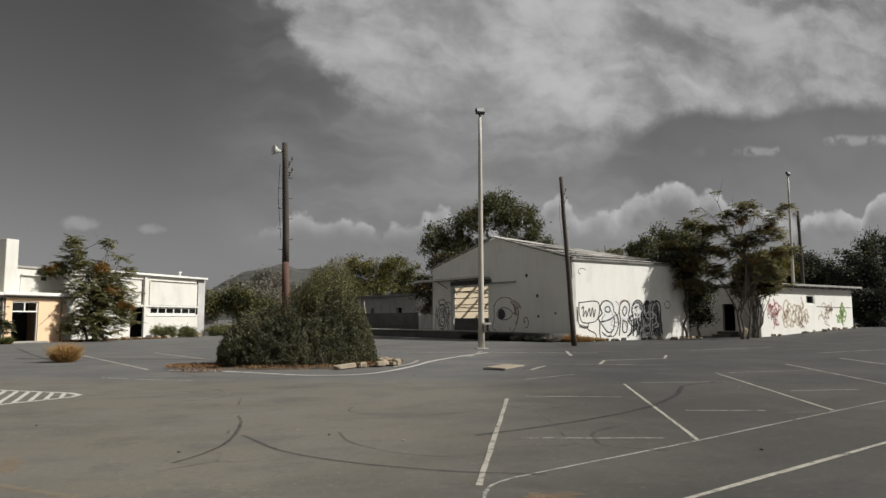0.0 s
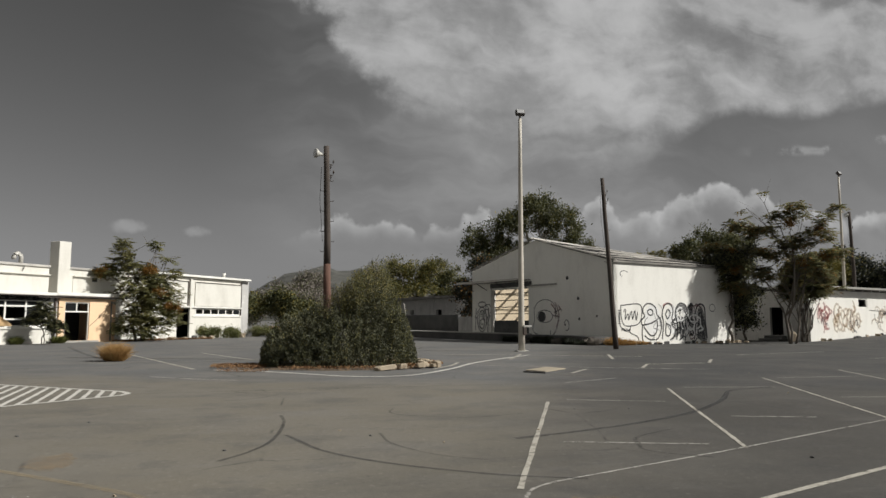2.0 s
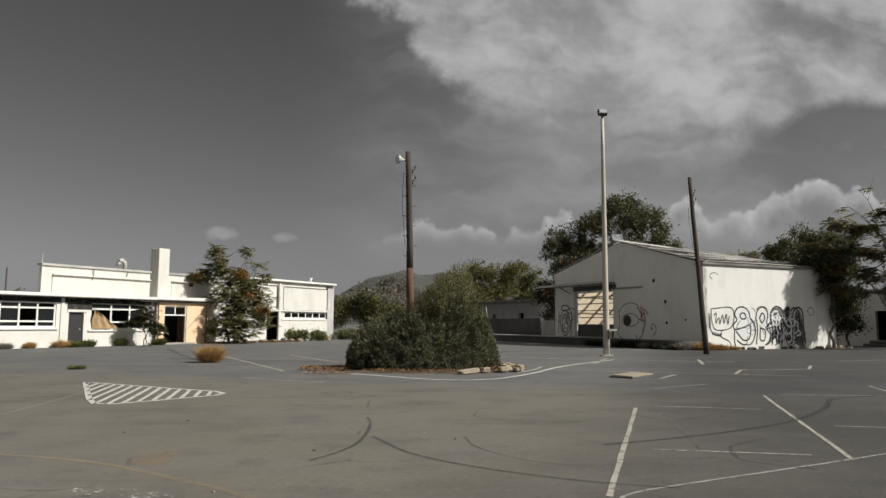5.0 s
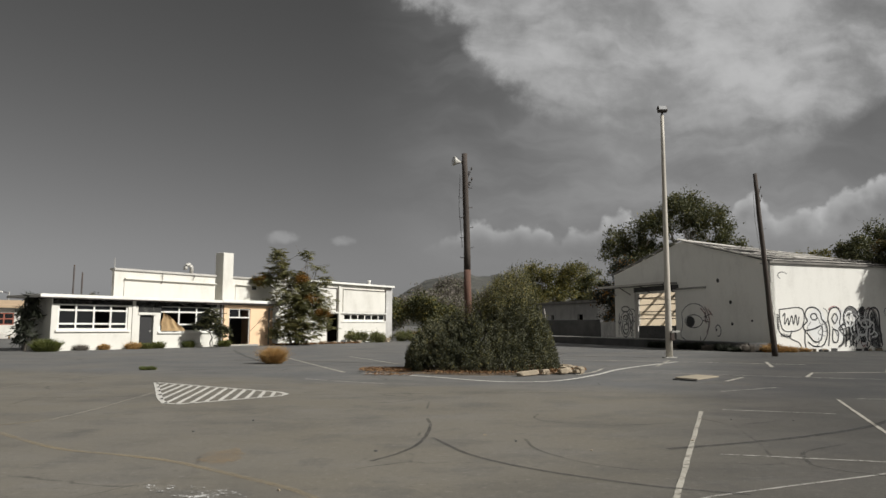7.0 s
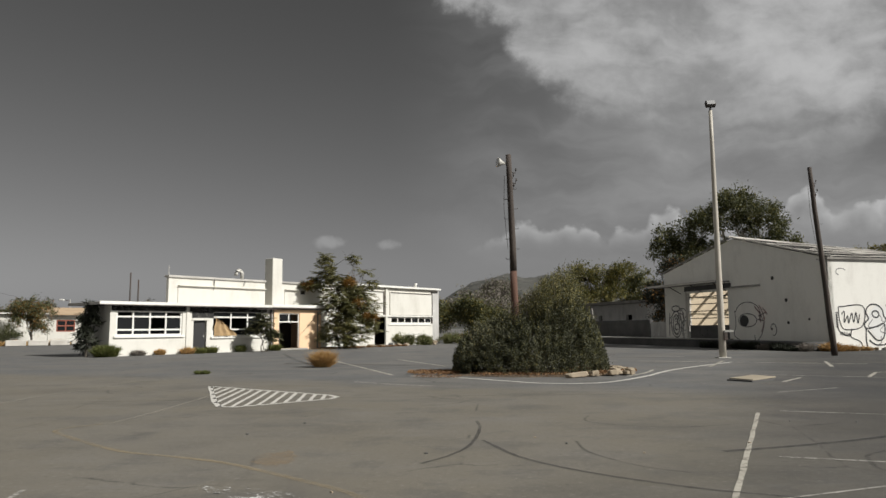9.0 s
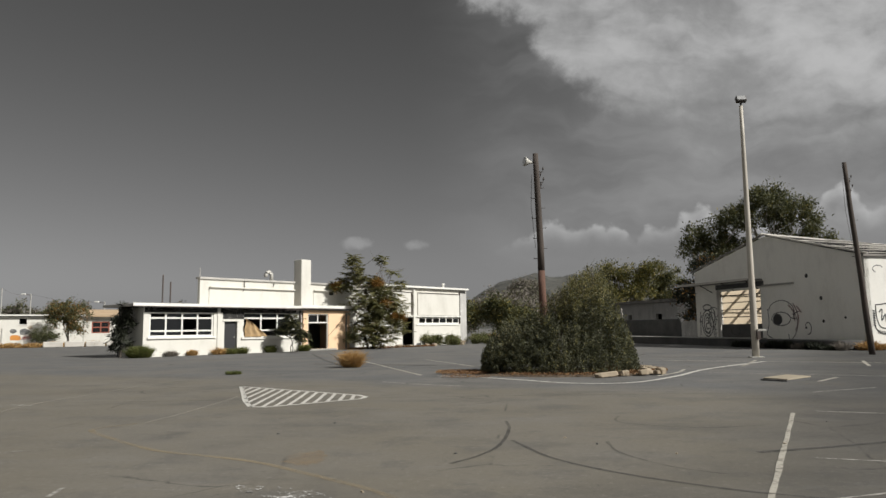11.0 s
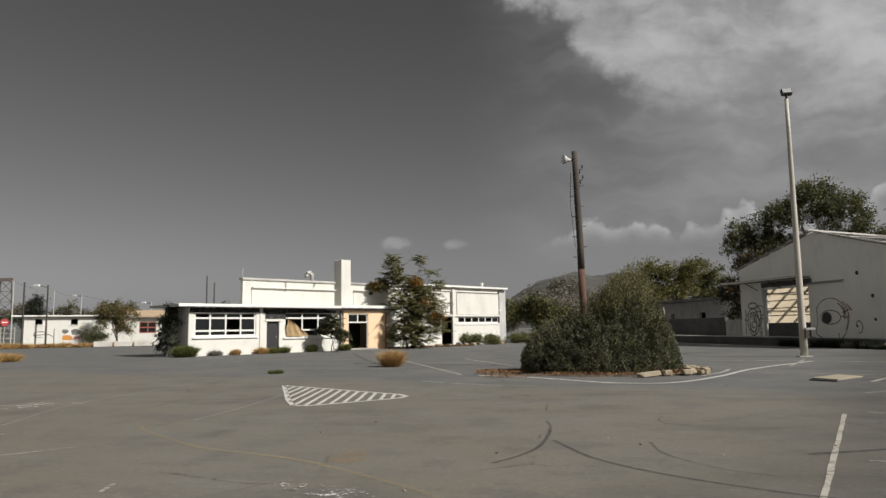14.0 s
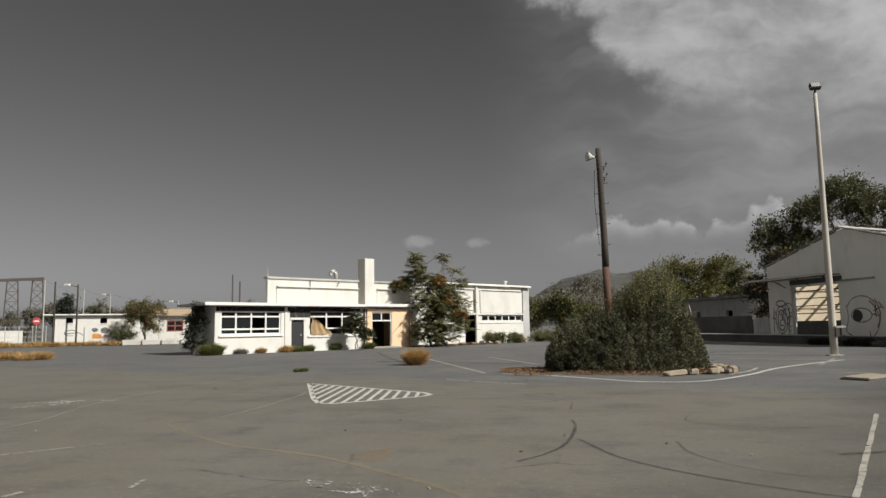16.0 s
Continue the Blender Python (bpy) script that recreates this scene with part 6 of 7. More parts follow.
fill("graffiti_shadow", LONG, loop(8.0, 0.9, 0.5, 0.75, 8, wob=0.15, rnd=GR), M_GREYP, "grey sprayed shading")
fill("graffiti_shadow", LONG, loop(6.05, 1.15, 0.35, 0.6, 8, wob=0.15, rnd=GR), M_GREYP, "grey sprayed shading")

GAB = WH @ pose(-0.006, 0, 0, 0, 0, 90)         # wall plane of the gable: x runs along it
GABm = WH @ Matrix(((0, -1, 0, -0.008), (1, 0, 0, 0), (0, 0, 1, 0), (0, 0, 0, 1)))
strokes("graffiti", GABm, [loop(6.55, 2.15, 1.15, 0.75, 8, 0.2, 3.6), [(7.75, 2.4), (7.7, 1.5), (7.9, 0.8), (7.4, 0.5)], [(5.5, 2.3), (5.2, 1.6), (5.35, 0.9), (5.9, 0.4), (6.0, 0.8)], loop(6.6, 1.75, 0.85, 0.42), [(5.6, 2.0), (5.0, 2.2)], [(5.7, 1.8), (5.1, 1.7)], loop(4.35, 1.15, 0.25, 0.35, 8, 0.4, 5.0)], 0.065, M_GREYP, "large black sprayed eye")
fill("graffiti_fill", GABm, loop(6.9, 1.72, 0.42, 0.36), M_BLACK, "black pupil of the sprayed eye")
strokes("graffiti", GABm, [[(5.5, 2.7), (5.2, 2.2), (5.1, 1.6), (5.4, 1.0)], [(5.9, 2.6), (5.5, 2.2), (5.4, 1.6)], [(5.2, 2.5), (4.8, 2.1)]], 0.11, M_RED, "red sprayed strokes round the eye")
strokes("graffiti", GABm, [loop(14.2, 1.55, 0.65, 0.95), loop(14.2, 1.55, 0.4, 0.7), [(14.4, 1.9), (14.1, 1.95), (14.05, 1.6), (14.35, 1.5), (14.3, 1.15), (14.0, 1.2)], [(13.3, 2.4), (13.4, 0.7)], [(15.0, 2.4), (15.1, 0.7)], loop(14.2, 2.7, 0.5, 0.2)], 0.09, M_GREYP, "dark sprayed oval emblem")
strokes("graffiti", WH @ Matrix(((0, -1, 0, 0.094), (1, 0, 0, 0), (0, 0, 1, 0), (0, 0, 0, 1))), [loop(11.2, 1.0, 0.5, 0.25, 6)], 0.04, M_GREYP, "faint sprayed loop on the gate")

ANX = pose(35.45, 43.99, 0, 0, 0, 20) @ pose(0, -0.006, 0)


def scrawl(x0, x1, z0, z1, n, width, mat, label, m=None):
    """A tangle of sprayed loops and strokes in one colour."""
    ln = []
    for _ in range(n):
        cx, cz = GR.uniform(x0, x1), GR.uniform(z0, z1)
        if GR.random() < 0.6:
            a = GR.uniform(0, 6)
            ln.append(loop(cx, cz, GR.uniform(.15, .45), GR.uniform(.2, .6), 7, a, a + GR.uniform(3, 6.2), 0.12, GR))
        else:
            ln.append([(cx, cz), (cx + GR.uniform(-.4, .4), cz - GR.uniform(.2, .5)), (cx + GR.uniform(-.6, .6), cz - GR.uniform(.4, .9))])
    strokes("graffiti", m or ANX, ln, width, mat, label)


scrawl(1.2, 2.5, 1.0, 2.6, 12, 0.15, M_RED, "red sprayed loops")
scrawl(0.4, 3.0, 0.9, 2.3, 7, 0.06, M_GREYP, "thin grey sprayed scrawl")
scrawl(3.3, 6.4, 0.9, 2.6, 24, 0.17, M_OCHRE, "ochre sprayed letters")
scrawl(5.2, 6.8, 1.2, 1.8, 6, 0.08, M_GREYP, "grey sprayed scrawl")
scrawl(8.3, 9.9, 1.0, 2.4, 9, 0.13, M_OCHRE, "ochre sprayed loops")
scrawl(8.4, 9.6, 1.0, 2.3, 4, 0.05, M_GREYP, "thin grey outline")
scrawl(11.1, 12.6, 1.3, 2.3, 12, 0.16, M_GREEN, "bright green sprayed letters")
scrawl(2.7, 4.6, 0.6, 2.2, 9, 0.045, M_GREYP, "thin sprayed outlines between the letters", LONG2)
scrawl(5.3, 8.3, 0.6, 2.2, 22, 0.07, M_BLACK, "tangled black sprayed outlines", LONG2 @ pose(0, -0.004, 0))
scrawl(5.4, 8.2, 0.5, 2.0, 7, 0.10, M_FILL, "white sprayed highlights", LONG2 @ pose(0, -0.008, 0))
scrawl(13.2, 15.2, 0.8, 2.4, 9, 0.06, M_GREYP, "grey sprayed tangle", GABm)
# near-black plate paints the slot's dark inside on the wall
part("vent_slot", blocks((9.85, 10.35, -0.008, -0.003, 2.0, 2.2)), M_DARK, annex)
part("cable", tube(bmesh.new(), [(7.9, -0.03, 2.35), (9.5, -0.03, 2.3), (13.4, -0.03, 2.28)], [0.015] * 3, 5), M_IRON, annex)

# ---------------------------------------------------------------- board over the pit
board = part("plywood_board", blocks((-0.58, 0.58, -0.32, 0.32, 0, 0.03), bevel=0.005), M_PLANK)
board.matrix_world = pose(6.82, 19.05, 0.046, 1.2, -1.2, 42)
tagged(board, "weathered plywood board lying over a pit on stones", "board")
under = part("pit_frame", blocks((-0.68, 0.45, -0.42, 0.26, 0, 0.035)), M_DCONC)
under.matrix_world = pose(6.77, 19.1, 0.0, 0, 0, 42)
tagged(under, "dark low frame under the board", "frame")

# small litter on the asphalt
for i, (x, y) in enumerate(((-3.3, 9.5), (0.55, 9.3), (-0.75, 8.1), (1.7, 8.2), (0.9, 8.8), (3.1, 8.9), (5.3, 6.6), (-1.4, 6.2), (-2.8, 10.6), (9.6, 12.6), (5.3, 10.8), (-7.8, 9.0), (-0.3, 5.4), (12.2, 17.6), (4.4, 10.9))):
    stone((x, y, 0.0), (GR.uniform(.02, .045), GR.uniform(.015, .03), GR.uniform(.008, .018)), M_STONE if i % 2 else M_DCONC, "small scrap of rubble on the asphalt", "rubble_scrap", "rubble scraps")

# ---------------------------------------------------------------- tufts, hedges and weeds
tuft("straw_tuft", (-6.2, 26.0, 0), "bushy tuft of golden dry grass growing through the asphalt", 0.42, 0.72, 3200, M_STRAW, 101, lean=0.75, blade=0.009)
tuft("weed_tuft", (-9.2, 22.2, 0), "low green weed growing in the asphalt", 0.32, 0.16, 380, M_GRASS, 102, "weed", 1.3, 0.012)


def office_at(u, v):
    p = FB @ Vector((u, v, 0))
    return p.x, p.y, 0


for i, (u, v, r, h, n, mt, nm, lab) in enumerate((
        (-0.75, -0.5, 0.75, 0.75, 2600, M_GRASS, "green_weed", "round green weed at the office corner"),
        (1.2, -0.25, 0.45, 0.40, 700, M_GREYL, "grey_weed", "grey withered weed at the foot of the wall"),
        (2.5, -0.25, 0.35, 0.40, 700, M_STRAW, "straw_tuft", "dry straw tuft at the foot of the wall"),
        (4.2, -0.28, 0.5, 0.48, 900, M_STRAW, "straw_tuft", "dry straw tuft at the foot of the wall"),
        (4.9, -0.4, 0.5, 0.42, 900, M_GRASS, "green_weed", "green weed before the office door"),
        (5.75, -0.35, 0.45, 0.50, 900, M_GRASS, "green_weed", "green weed before the office door"),
        (7.9, -0.3, 0.4, 0.55, 800, M_GRASS, "green_weed", "green weed at the foot of the wall"),
        (10.4, -0.5, 0.45, 0.55, 900, M_GRASS, "green_weed", "green weed beside the entrance"))):
    tuft(nm, office_at(u, v), lab, r, h, n, mt, 110 + i, "weed", 0.7, 0.018, "weeds along the office")


def hedge(name, at, rx, ry, h, count, mat, label, seed, second=None, share=0.0):
    return tree(name, at, label, [((-rx * .45, 0, h * .45), (rx * .6, ry, h * .5)), ((rx * .4, 0, h * .45), (rx * .65, ry, h * .5)), ((0, 0, h * .55), (rx * .6, ry, h * .45))], count, (0.13, 0.05), mat, 0.03, (0, 0, h * .5), seed, second, share, None, 0.10, 40, 0.4, 1, "shrub", group="hedges", lift=0.75)


hedge("green_hedge", office_at(25.2, 0.5), 1.9, 0.7, 0.95, 10000, M_GRASS, "low green shrub before the hall's window strip", 130, M_AIL, 0.5)
hedge("green_hedge", office_at(30.8, 0.6), 1.3, 0.8, 1.0, 8000, M_GRASS, "low green shrub at the end of the hall", 131, M_AIL, 0.5)
tuft("straw_tuft", office_at(32.3, 0.4), "golden dry grass at the end of the hall", 0.9, 1.0, 1500, M_STRAW, 132, lean=0.5, blade=0.02)
for i in range(7):
    u = 14.9 + i * 1.25
    litter("dry_litter", office_at(u, -0.45 + 0.1 * (i % 2)), 0.75, 0.3, 380, 0.16, M_LITTER, "rusty dead leaves and straw along the wall", 140 + i)
for u, v, sz in ((19.6, -0.3, 0.5), (20.6, -0.5, 0.4), (21.9, -0.2, 0.6), (22.6, -0.4, 0.45), (23.6, -0.3, 0.5), (27.6, 0.4, 0.9), (18.6, -0.6, 0.3)):
    stone(office_at(u, v), (sz, sz * 0.6, sz * 0.45), M_STONE if u != 21.9 else M_DCONC, "pale lump of rubble before the hall", group="rubble stones")


def wh_at(x, y, z=0.0):
    p = WH @ Vector((x, y, 0))
    return p.x, p.y, z


for i, (x, y, r, h, n, mt) in enumerate(((-0.5, -0.5, 0.8, 0.55, 1200, M_STRAW), (0.6, -0.5, 0.6, 0.40, 900, M_STRAW), (1.9, -0.35, 0.5, 0.3, 500, M_STRAW), (-2.1, 2.6, 0.5, 0.4, 500, M_GREYL))):
    tuft("straw_tuft", wh_at(x, y), "rusty dry grass at the foot of the warehouse", r, h, n, mt, 150 + i, lean=0.8, blade=0.018, group="straw at the warehouse")
for i in range(12):
    tuft("dark_weed", wh_at(-1.85 - 0.12 * (i % 3), -0.1 + i * 0.75), "dark withered weed along the loading dock", GR.uniform(.35, .6), GR.uniform(.3, .6), 450, M_DARKL if i % 4 else M_GREYL, 170 + i, "weed", 0.7, 0.02, "weeds along the dock")
for i in range(26):
    x = GR.uniform(0.3, 12.0)
    stone(wh_at(x, -GR.uniform(0.1, 0.55)), (GR.uniform(.15, .4), GR.uniform(.12, .3), GR.uniform(.1, .24)), M_STONE if GR.random() < .6 else M_DCONC, "broken rubble along the warehouse wall", group="rubble along the wall")
for i in range(14):
    p = ANX @ Vector((GR.uniform(0.5, 12.5), -GR.uniform(0.2, 0.7), 0))
    stone((p.x, p.y, ground_z(p.x, p.y)), (GR.uniform(.15, .45), GR.uniform(.12, .3), GR.uniform(.1, .22)), M_STONE if GR.random() < .6 else M_DCONC, "broken rubble along the annex wall", group="rubble along the annex")
for i in range(13):
    p = wh_at(8.5 + i * 0.95, -3.4 - 0.12 * i)
    q = wh_at(8.9 + i * 0.95, -5.2 - 0.12 * i)
    zz = ground_z(p[0], p[1]) + 0.012
    marking("stall_line", (p[:2], q[:2]), 0.10, M_LINE_FAINT, "short faded bay line before the shed", z=zz, group="short bay lines")
bl = stone(wh_at(16.2, -1.2), (0.5, 0.4, 0.75), M_STONE, "white-painted stone block by the doorway", "stone_block")

# ---------------------------------------------------------------- ruins and scrub behind the island
ruin = thing("ruined_building", pose(16.5, 75.0, 0, 0, 0, 20), "long low grey ruined building with a sagging roof", "building")
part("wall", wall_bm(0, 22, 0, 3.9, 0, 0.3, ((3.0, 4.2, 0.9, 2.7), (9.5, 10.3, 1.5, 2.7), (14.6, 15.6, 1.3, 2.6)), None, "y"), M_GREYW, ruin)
part("wall", blocks((0.3, 7, 0, 0.3, 0, 3.9)), M_GREYW, ruin)
part("wall", blocks((3.5, 3.7, 0.3, 22, 0, 3.8)), M_DARK, ruin)
part("roof", blocks((-0.7, 7, -0.5, 22.5, 3.95, 4.15)), M_SHEET, ruin)
part("roof_edge", blocks((-0.78, -0.7, -0.5, 22.5, 3.9, 4.2)), M_BATTEN, ruin)
low = thing("retaining_wall", WH, "long dark concrete retaining wall beyond the dock", "wall", kind="structure")
part("wall_panel", blocks((1.0, 1.35, 19.3, 34.5, 0, 1.95), bevel=0.02), M_DCONC, low)
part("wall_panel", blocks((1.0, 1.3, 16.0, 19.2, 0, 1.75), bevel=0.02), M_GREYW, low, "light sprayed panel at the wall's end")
part("ledge", blocks((0.0, 0.98, 16.0, 34.5, 0, 0.46), bevel=0.03), M_CONC, low)
tilted = part("leaning_pole", tube(bmesh.new(), [(0, 0, 0), (-0.5, 0, 3.4)], [0.06, 0.05], 6), M_BATTENW)
tilted.matrix_world = pose(12.0, 80.0, 0)
tagged(tilted, "pale pole leaning before the ruin", "pole")


def scrub(name, x0, x1, y0, y1, h, n, mat, second, share, seed, label, leaf=(0.30, 0.12), gz=0.0):
    """A stretch of far scrub: many tufted lobes in one mass."""
    r = np.random.default_rng(seed)
    k = max(6, int((x1 - x0) / 2.0))
    lob = [((r.uniform(x0, x1), r.uniform(y0, y1), gz + h * r.uniform(0.25, 0.75)), (r.uniform(1.2, 2.4), 1.4, h * r.uniform(0.25, 0.40))) for _ in range(k)]
    p, nn = clump_points(r, lob, n, 0.34, 36, 0.3)
    ok = p[:, 2] > gz
    ob = part(name, quad_mesh(name, leaves(r, p[ok], nn[ok], *leaf), mat, r, second, share))
    return tagged(ob, label, "scrub", kind="stuff")


scrub("grey_scrub", -7.0, 9.0, 98, 110, 10.5, 48000, M_GREYL, M_EUCA, 0.22, 201, "grey half-bare scrub trees behind the lot")
scrub("green_scrub", -5.5, 6.5, 78, 86, 5.6, 30000, M_GREYL, M_EUCA, 0.25, 202, "grey-green scrub beyond the end of the hall")
scrub("green_scrub", -4.6, 0.5, 68, 73, 4.4, 14000, M_EUCA, M_YELL, 0.25, 203, "green bushes at the end of the hall")
scrub("grey_scrub", 5.0, 20.0, 98, 102, 5.6, 20000, M_GREYL, M_EUCA, 0.3, 204, "grey scrub behind the ruin")
scrub("dark_scrub", 20.0, 62.0, 86, 92, 5.5, 22000, M_EUCA, M_DARKL, 0.5, 205, "line of scrub behind the warehouse")
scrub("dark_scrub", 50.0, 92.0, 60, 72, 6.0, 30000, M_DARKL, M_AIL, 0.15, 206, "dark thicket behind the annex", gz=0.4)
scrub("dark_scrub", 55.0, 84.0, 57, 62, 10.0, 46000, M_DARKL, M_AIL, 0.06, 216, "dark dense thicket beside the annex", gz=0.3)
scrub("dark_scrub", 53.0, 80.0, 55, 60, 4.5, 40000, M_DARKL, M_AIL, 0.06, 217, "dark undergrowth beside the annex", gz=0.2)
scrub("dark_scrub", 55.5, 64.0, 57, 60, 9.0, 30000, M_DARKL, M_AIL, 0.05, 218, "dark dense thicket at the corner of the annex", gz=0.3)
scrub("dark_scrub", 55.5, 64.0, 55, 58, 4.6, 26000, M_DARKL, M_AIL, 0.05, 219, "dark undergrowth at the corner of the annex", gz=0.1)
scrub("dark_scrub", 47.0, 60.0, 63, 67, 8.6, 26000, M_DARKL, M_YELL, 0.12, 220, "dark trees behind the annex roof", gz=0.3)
scrub("far_scrub", -140.0, -60.0, 128, 150, 8.0, 34000, M_EUCA, M_GREYL, 0.5, 207, "far line of trees behind the low buildings", (0.5, 0.22))
scrub("far_scrub", -60.0, -8.0, 150, 165, 4.0, 14000, M_EUCA, M_GREYL, 0.5, 208, "far line of trees", (0.5, 0.22))


def hill():
    """A long dry ridge far off."""
    nx, ny = 90, 14
    bm = bmesh.new()
    rows = []
    for j in range(ny):
        y = 1100 + j * 45
        row = []
        for i in range(nx):
            x = -620 + i * 15.0
            az = (x / y)
            ridge = 108 * math.exp(-abs((az - 0.055) / 0.150) ** 3) + 7 * math.exp(-((az - 0.02) / 0.02) ** 2)
            up = math.sin(math.pi * min(1.0, j / 9.0) * 0.5)
            z = ridge * up * (1 + 0.10 * noise.noise(Vector((x * 0.012, y * 0.012, 3)))) + 7 * noise.noise(Vector((x * 0.03, y * 0.03, 1))) * up - 2
            row.append(bm.verts.new((x, y, z)))
        rows.append(row)
    for a, b in zip(rows, rows[1:]):
        for i in range(nx - 1):
            bm.faces.new((a[i], a[i + 1], b[i + 1], b[i]))
    tagged(part("hill", bm, M_HILL, smooth=True), "far dry scrubby hill under the clouds", "hill", kind="structure")


hill()

# ---------------------------------------------------------------- low buildings across the road


def polar(az, d):
    return d * math.sin(radians(az)), d * math.cos(radians(az))


ax, ay = polar(-41.0, 97)
far1 = thing("low_building", pose(ax, ay, 0, 0, 0, 38), "long low white building with small windows and a mural", "building", "low buildings across the road")
part("wall", wall_bm(1.85, 13.5, 0, 3.35, 0, 0.25, ((3.0, 3.75, 2.5, 3.15), (6.75, 7.5, 2.45, 3.12))), M_WHITE, far1)
part("wall", blocks((1.85, 2.1, 0.25, 7, 0, 3.35)), M_WHITE, far1)
part("wall", blocks((2.1, 13.5, 3, 3.2, 0, 3.3)), M_DARK, far1)
part("roof", blocks((0.55, 13.8, -0.5, 7.2, 3.42, 3.58), bevel=0.02), M_TRIM, far1)
part("sill", blocks((2.9, 3.85, -0.08, 0, 2.42, 2.49)), M_TRIM, far1)
part("sill", blocks((6.65, 7.6, -0.08, 0, 2.37, 2.44)), M_TRIM, far1)
part("drainpipe", tube(bmesh.new(), [(5.05, -0.06, 0.1), (5.05, -0.06, 2.0)], [0.06, 0.06], 6), M_STEEL, far1)
FW = pose(ax, ay, 0, 0, 0, 38) @ pose(0, -0.01, 0)
fill("mural", FW, [(5.9, 0.6), (5.95, 1.12), (6.5, 1.18), (6.9, 1.0), (6.88, 0.6), (5.9, 0.6)], M_MURAL, "orange patch of a mural")
fill("mural", FW, [(6.95, 0.62), (7.2, 1.0), (7.9, 1.05), (8.5, 1.3), (8.45, 0.95), (7.8, 0.7), (6.95, 0.62)], M_RED, "red patch of a mural")
fill("mural", FW, loop(6.2, 1.65, 0.35, 0.28, 8, wob=0.15, rnd=GR), M_GREYP, "dark patch of a mural")
fill("mural", FW, loop(7.3, 1.55, 0.55, 0.35, 8, wob=0.2, rnd=GR), M_GREYP, "grey patch of a mural")
fill("mural", FW, loop(7.9, 2.05, 0.28, 0.22, 8, wob=0.15, rnd=GR), M_OCHRE, "ochre patch of a mural")
strokes("mural", FW, [loop(3.6, 1.3, 0.7, 0.35, 7, 0, 5), [(2.9, 1.2), (4.4, 1.3), (4.9, 1.0)]], 0.10, M_GREYP, "thin sprayed scrawl")
bx2, by2 = polar(-33.0, 101)
far2 = thing("low_building", pose(bx2, by2, 0, 0, 0, 34), "low white building with a tiled roof and a red-framed window", "building", "low buildings across the road")
part("wall", wall_bm(0, 16, 0, 3.5, 0, 0.25, ((0.9, 3.0, 1.3, 2.8),)), M_WHITE, far2)
part("wall", blocks((0, 0.25, 0.25, 7, 0, 3.5)), M_WHITE, far2)
part("wall", blocks((0.25, 16, 3, 3.2, 0, 3.4)), M_DARK, far2)
M_TILE = plain("pale roof tile", (0.46, 0.34, 0.22), (0.30, 0.21, 0.13), 0.85)
bm = bmesh.new()
v = [bm.verts.new(p) for p in ((-1.4, -0.6, 3.5), (16.4, -0.6, 3.5), (16.4, 4.2, 4.45), (-1.4, 4.2, 4.45), (-1.4, -0.6, 3.38), (16.4, -0.6, 3.38), (16.4, 4.2, 4.33), (-1.4, 4.2, 4.33))]
for f in ((0, 1, 2, 3), (7, 6, 5, 4), (0, 4, 5, 1), (1, 5, 6, 2), (2, 6, 7, 3), (3, 7, 4, 0)):
    bm.faces.new([v[i] for i in f])
part("roof", bm, M_TILE, far2)
M_REDW = plain("red-brown window paint", (0.30, 0.09, 0.055), (0.18, 0.06, 0.04), 0.6)
window(far2, 0.9, 3.0, 1.3, 2.8, 0.05, (0.5,), (0.5,), bar=0.14, mat=M_REDW)
tree("street_tree", (*polar(-34.0, 93), 0), "small yellowing tree before the low buildings", [((-1.2, 0, 3.0), (1.5, 1.4, 1.2)), ((1.0, 0, 3.2), (1.6, 1.4, 1.3)), ((0, 0, 4.2), (1.3, 1.2, 1.0)), ((1.2, 0, 1.8), (1.3, 1.0, 0.9)), ((-1.6, 0, 4.0), (1.0, 1.0, 0.7))], 9000, (0.22, 0.09), M_EUCA, 0.14, (0, 0, 2.6), 211, M_RUSTL, 0.22, None, 0.28, 40, 0.35)
hedge("round_bush", (*polar(-35.45, 92), 0), 1.35, 1.2, 2.15, 7000, M_EUCA, "rounded green bush before the low building", 212)
tree("dark_conifer", (*polar(-39.3, 118), 0), "dark conifer behind the low building", [((0, 0, 5.6), (0.9, 0.9, 1.2)), ((0, 0, 4.2), (1.6, 1.4, 1.2)), ((0.2, 0, 2.8), (2.2, 1.6, 1.2))], 6000, (0.40, 0.12), M_DARKL, 0.2, (0, 0, 5.5), 213, None, 0, None, 0.3, 30, 0.3, droop=0.4)
for i in range(26):
    az = -46 + i * 0.62
    if az > -31.5:
        break
    hgt = GR.uniform(0.35, 0.75)
    tuft("straw_tuft", (*polar(az, 80 + GR.uniform(-1, 1)), 0), "dry straw along the kerb across the road", 1.1, hgt, 420, M_STRAW, 300 + i, lean=0.9, blade=0.035, group="straw along the kerb")
for i in range(5):
    p = polar(-34.9 + i * 1.35, 78.5)
    k = part("kerb_stone", blocks((-0.85, 0.85, -0.2, 0.2, 0, 0.55), bevel=0.05), M_BATTENW)
    k.matrix_world = pose(p[0], p[1], 0, 0, 0, 33)
    tagged(k, "pale concrete kerb block across the road", "kerb", "kerb blocks across the road")
for i in range(8):
    p = polar(-47.2 + i * 0.95, 43.0 + 0.9 * math.sin(i * 1.7))
    tuft("straw_tuft", (p[0], p[1], 0), "low island of golden dry grass in the road", 0.75 if i < 7 else 0.5, 0.55, 700, M_STRAW, 340 + i, lean=0.9, blade=0.018, group="dry grass island")


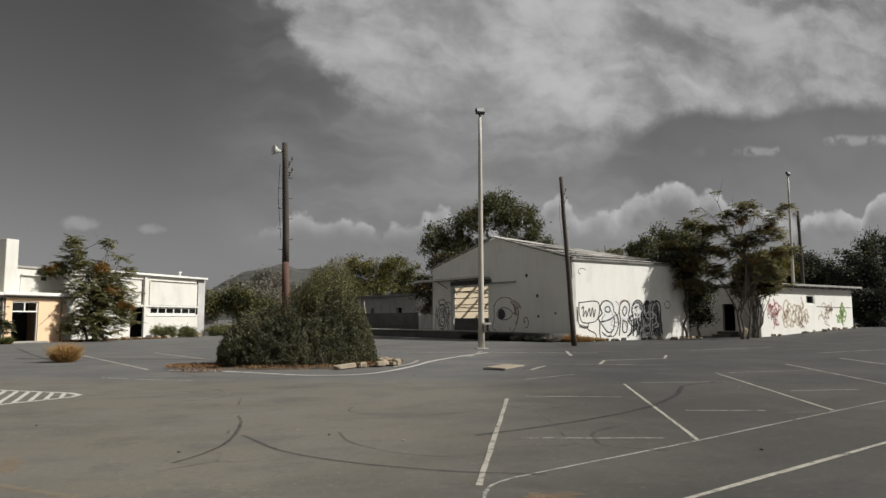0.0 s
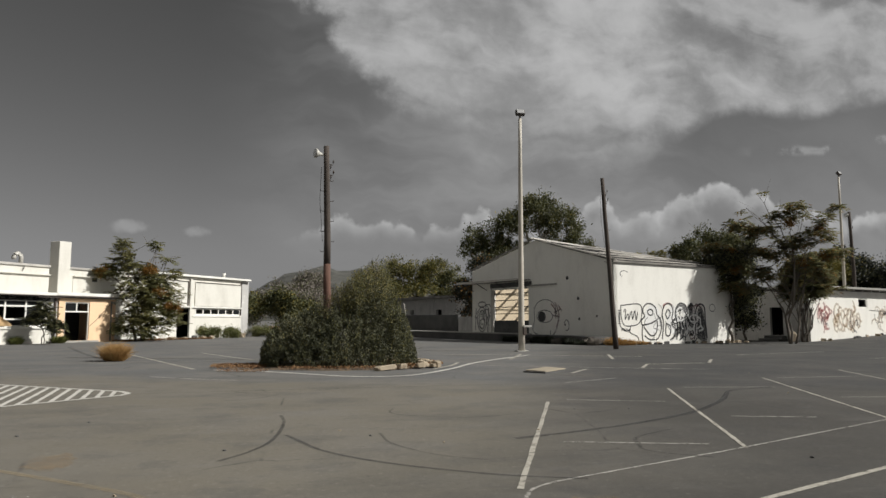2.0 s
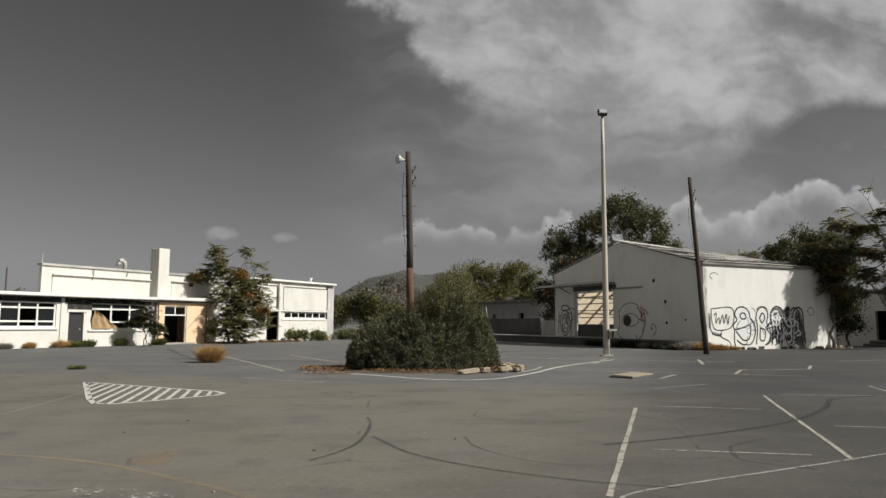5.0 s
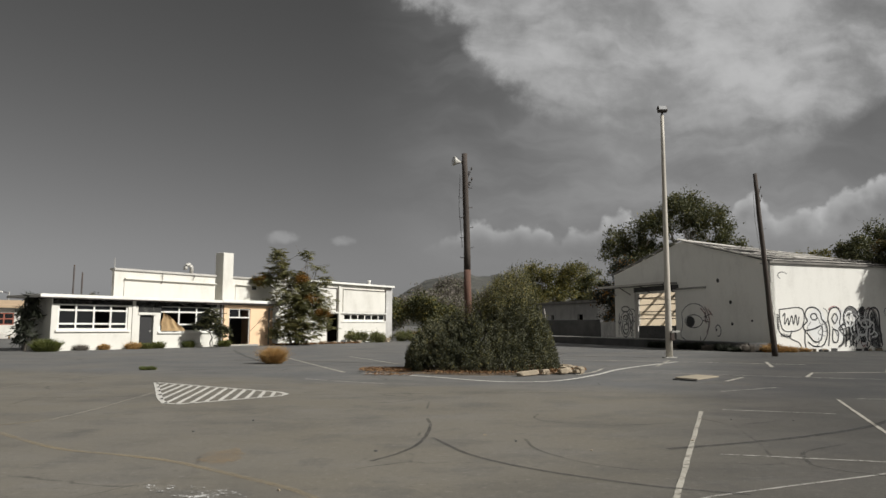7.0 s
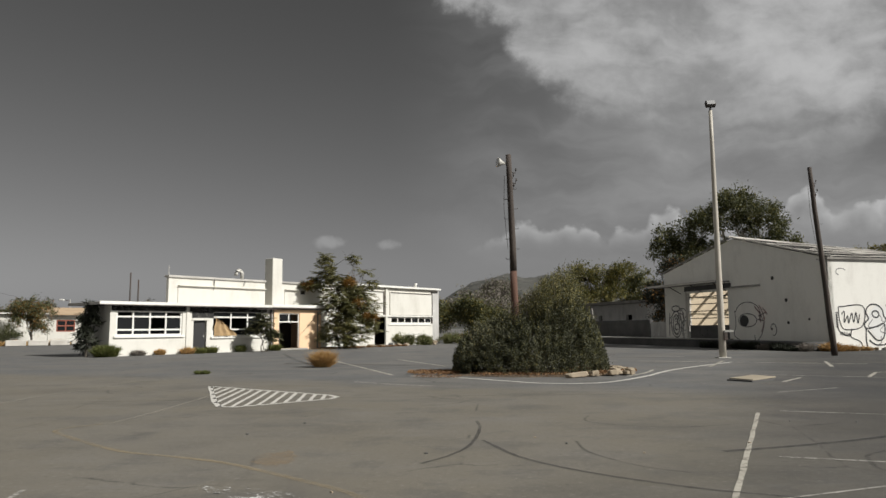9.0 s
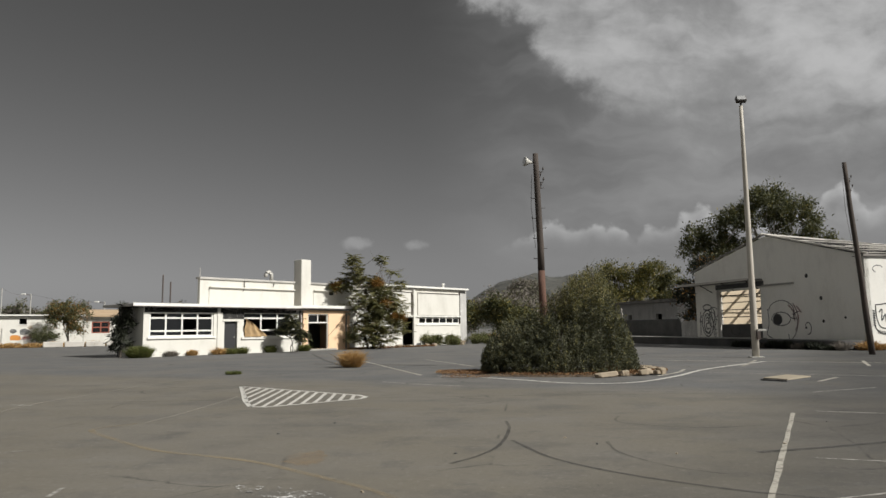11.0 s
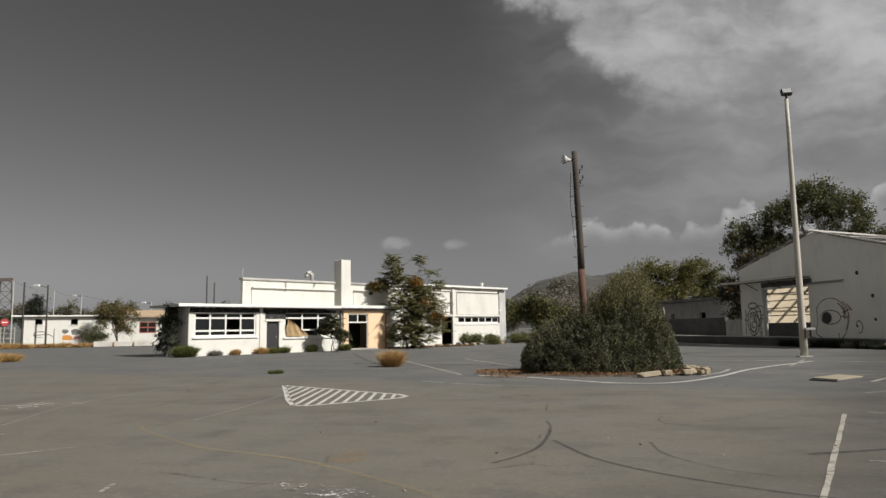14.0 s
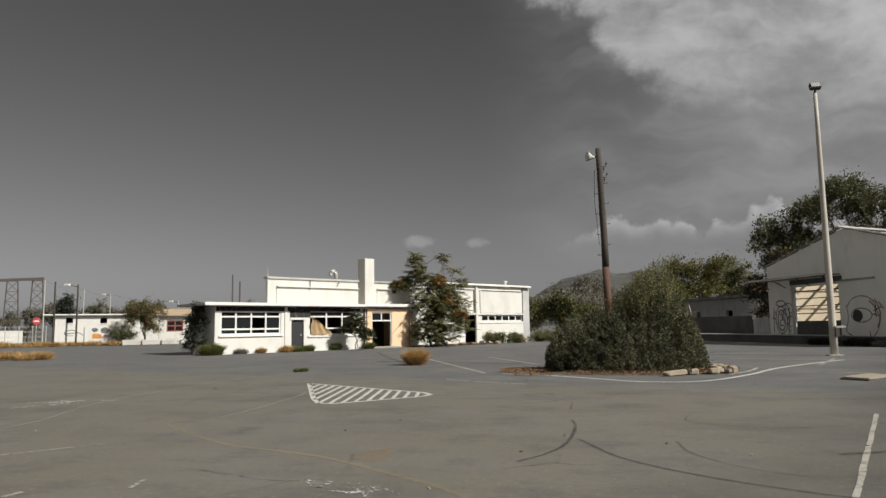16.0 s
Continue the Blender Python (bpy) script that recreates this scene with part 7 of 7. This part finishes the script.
def post(name, az, d, h, r, mat, label, lamp=False, group="far posts"):
    x, y = polar(az, d)
    t = thing(name, pose(x, y, 0), label, "pole", group)
    part("shaft", tube(bmesh.new(), [(0, 0, 0), (0, 0, h * 0.5), (0, 0, h)], [r, r * 0.9, r * 0.75], 8), mat, t)
    if lamp:
        part("arm", tube(bmesh.new(), [(0, 0, h - 0.3), (-0.7, -0.5, h - 0.1)], [0.05, 0.04], 6), M_IRON, t)
        part("lamp_head", blocks((-1.4, -0.65, -0.75, -0.45, h - 0.2, h + 0.05), bevel=0.05), M_TRIM, t)
    return t


post("timber_post", -40.0, 84, 6.7, 0.10, M_POST, "dark timber post beside the road")
post("lamp_post", -38.55, 95, 7.1, 0.11, M_POST, "dark post with a street lamp", True)
post("steel_post", -40.65, 118, 9.0, 0.11, M_STEEL, "pale steel post beside the gantry")
post("steel_post", -38.14, 150, 9.5, 0.10, M_STEEL, "pale steel post far behind the trees")
post("steel_post", -36.4, 150, 8.6, 0.12, M_STEEL, "pale far steel post with a lamp", True)
post("lamp_post", -31.7, 130, 6.5, 0.10, M_STEEL, "far lamp post behind the tiled roof", True)


def lattice(az, d, h, w):
    """One lattice leg of the gantry."""
    x, y = polar(az, d)
    t = thing("gantry_leg", pose(x, y, 0, 0, 0, -az), "rusty steel lattice leg of a gantry", "gantry", "gantry legs")
    for s in (-1, 1):
        part("chord", tube(bmesh.new(), [(s * w / 2, 0, 0), (s * w * 0.32, 0, h)], [0.10, 0.085], 5), M_IRON, t)
    n = 6
    for i in range(n):
        z0, z1 = h * i / n, h * (i + 1) / n
        a, b = w / 2 * (1 - 0.36 * z0 / h), w / 2 * (1 - 0.36 * z1 / h)
        s = 1 if i % 2 else -1
        for q in (-s, s):
            part("brace", tube(bmesh.new(), [(a * q, 0.02 * q, z0), (-b * q, 0.02 * q, z1)], [0.05, 0.05], 4), M_IRON, t)
        part("brace", tube(bmesh.new(), [(-b, 0, z1), (b, 0, z1)], [0.05, 0.05], 4), M_IRON, t)
    return x, y


g0, g1 = lattice(-42.62, 120, 8.9, 2.1), lattice(-41.1, 122, 9.2, 2.1)
beam = part("gantry_beam", tube(bmesh.new(), [(g0[0] - 1.5, g0[1] - 1.2, 9.0), (g1[0] + 0.6, g1[1] + 0.5, 9.5)], [0.30, 0.30], 4), M_IRON)
tagged(beam, "heavy steel beam across the gantry legs", "gantry")
sx, sy = polar(-41.06, 92)
sign = thing("road_sign", pose(sx, sy, 0, 0, 0, 41), "round red road sign on a thin post", "road sign")
part("post", tube(bmesh.new(), [(0, 0, 0), (0, 0, 2.9)], [0.04, 0.04], 6), M_STEEL, sign)
M_SIGNRED = plain("red sign paint", (0.48, 0.045, 0.05), (0.36, 0.05, 0.05), 0.5)
part("plate", tube(bmesh.new(), [(0, -0.06, 2.7), (0, -0.09, 2.7)], [0.42, 0.42], 8), M_SIGNRED, sign)
part("bar", blocks((-0.26, 0.26, -0.10, -0.094, 2.64, 2.76)), M_TRIM, sign)
fence = thing("fence", pose(*polar(-47.0, 98), 0, 0, 0, 40), "grey wire fence with thin posts beside the gantry", "fence")
for i in range(9):
    part("fence_post", tube(bmesh.new(), [(i * 1.4, 0, 0), (i * 1.4, 0, 2.2)], [0.05, 0.05], 5), M_STEEL, fence)
for z in (0.3, 0.9, 1.5, 2.1):
    part("rail", tube(bmesh.new(), [(0, 0, z), (11.2, 0, z)], [0.025, 0.025], 4), M_STEEL, fence)
wall_f = part("low_white_wall", blocks((0, 12, 0, 0.3, 0, 1.7)), M_WHITE)
wall_f.matrix_world = pose(*polar(-48.0, 112), 0, 0, 0, 40)
tagged(wall_f, "low white wall behind the fence", "wall", kind="structure")
# overhead wires from post to post
TOPS = [(*polar(-40.65, 118), 8.95), (*polar(-38.14, 150), 9.45), (*polar(-36.4, 150), 8.55), (*polar(-31.7, 130), 6.45)]
for a, b in zip(TOPS, TOPS[1:]):
    pts = [tuple(Vector(a).lerp(Vector(b), i / 10) - Vector((0, 0, 0.5 * math.sin(math.pi * i / 10)))) for i in range(11)]
    tagged(part("overhead_wire", tube(bmesh.new(), pts, [0.016] * 11, 4), M_IRON), "thin overhead wire strung between posts", "wire", "overhead wires")
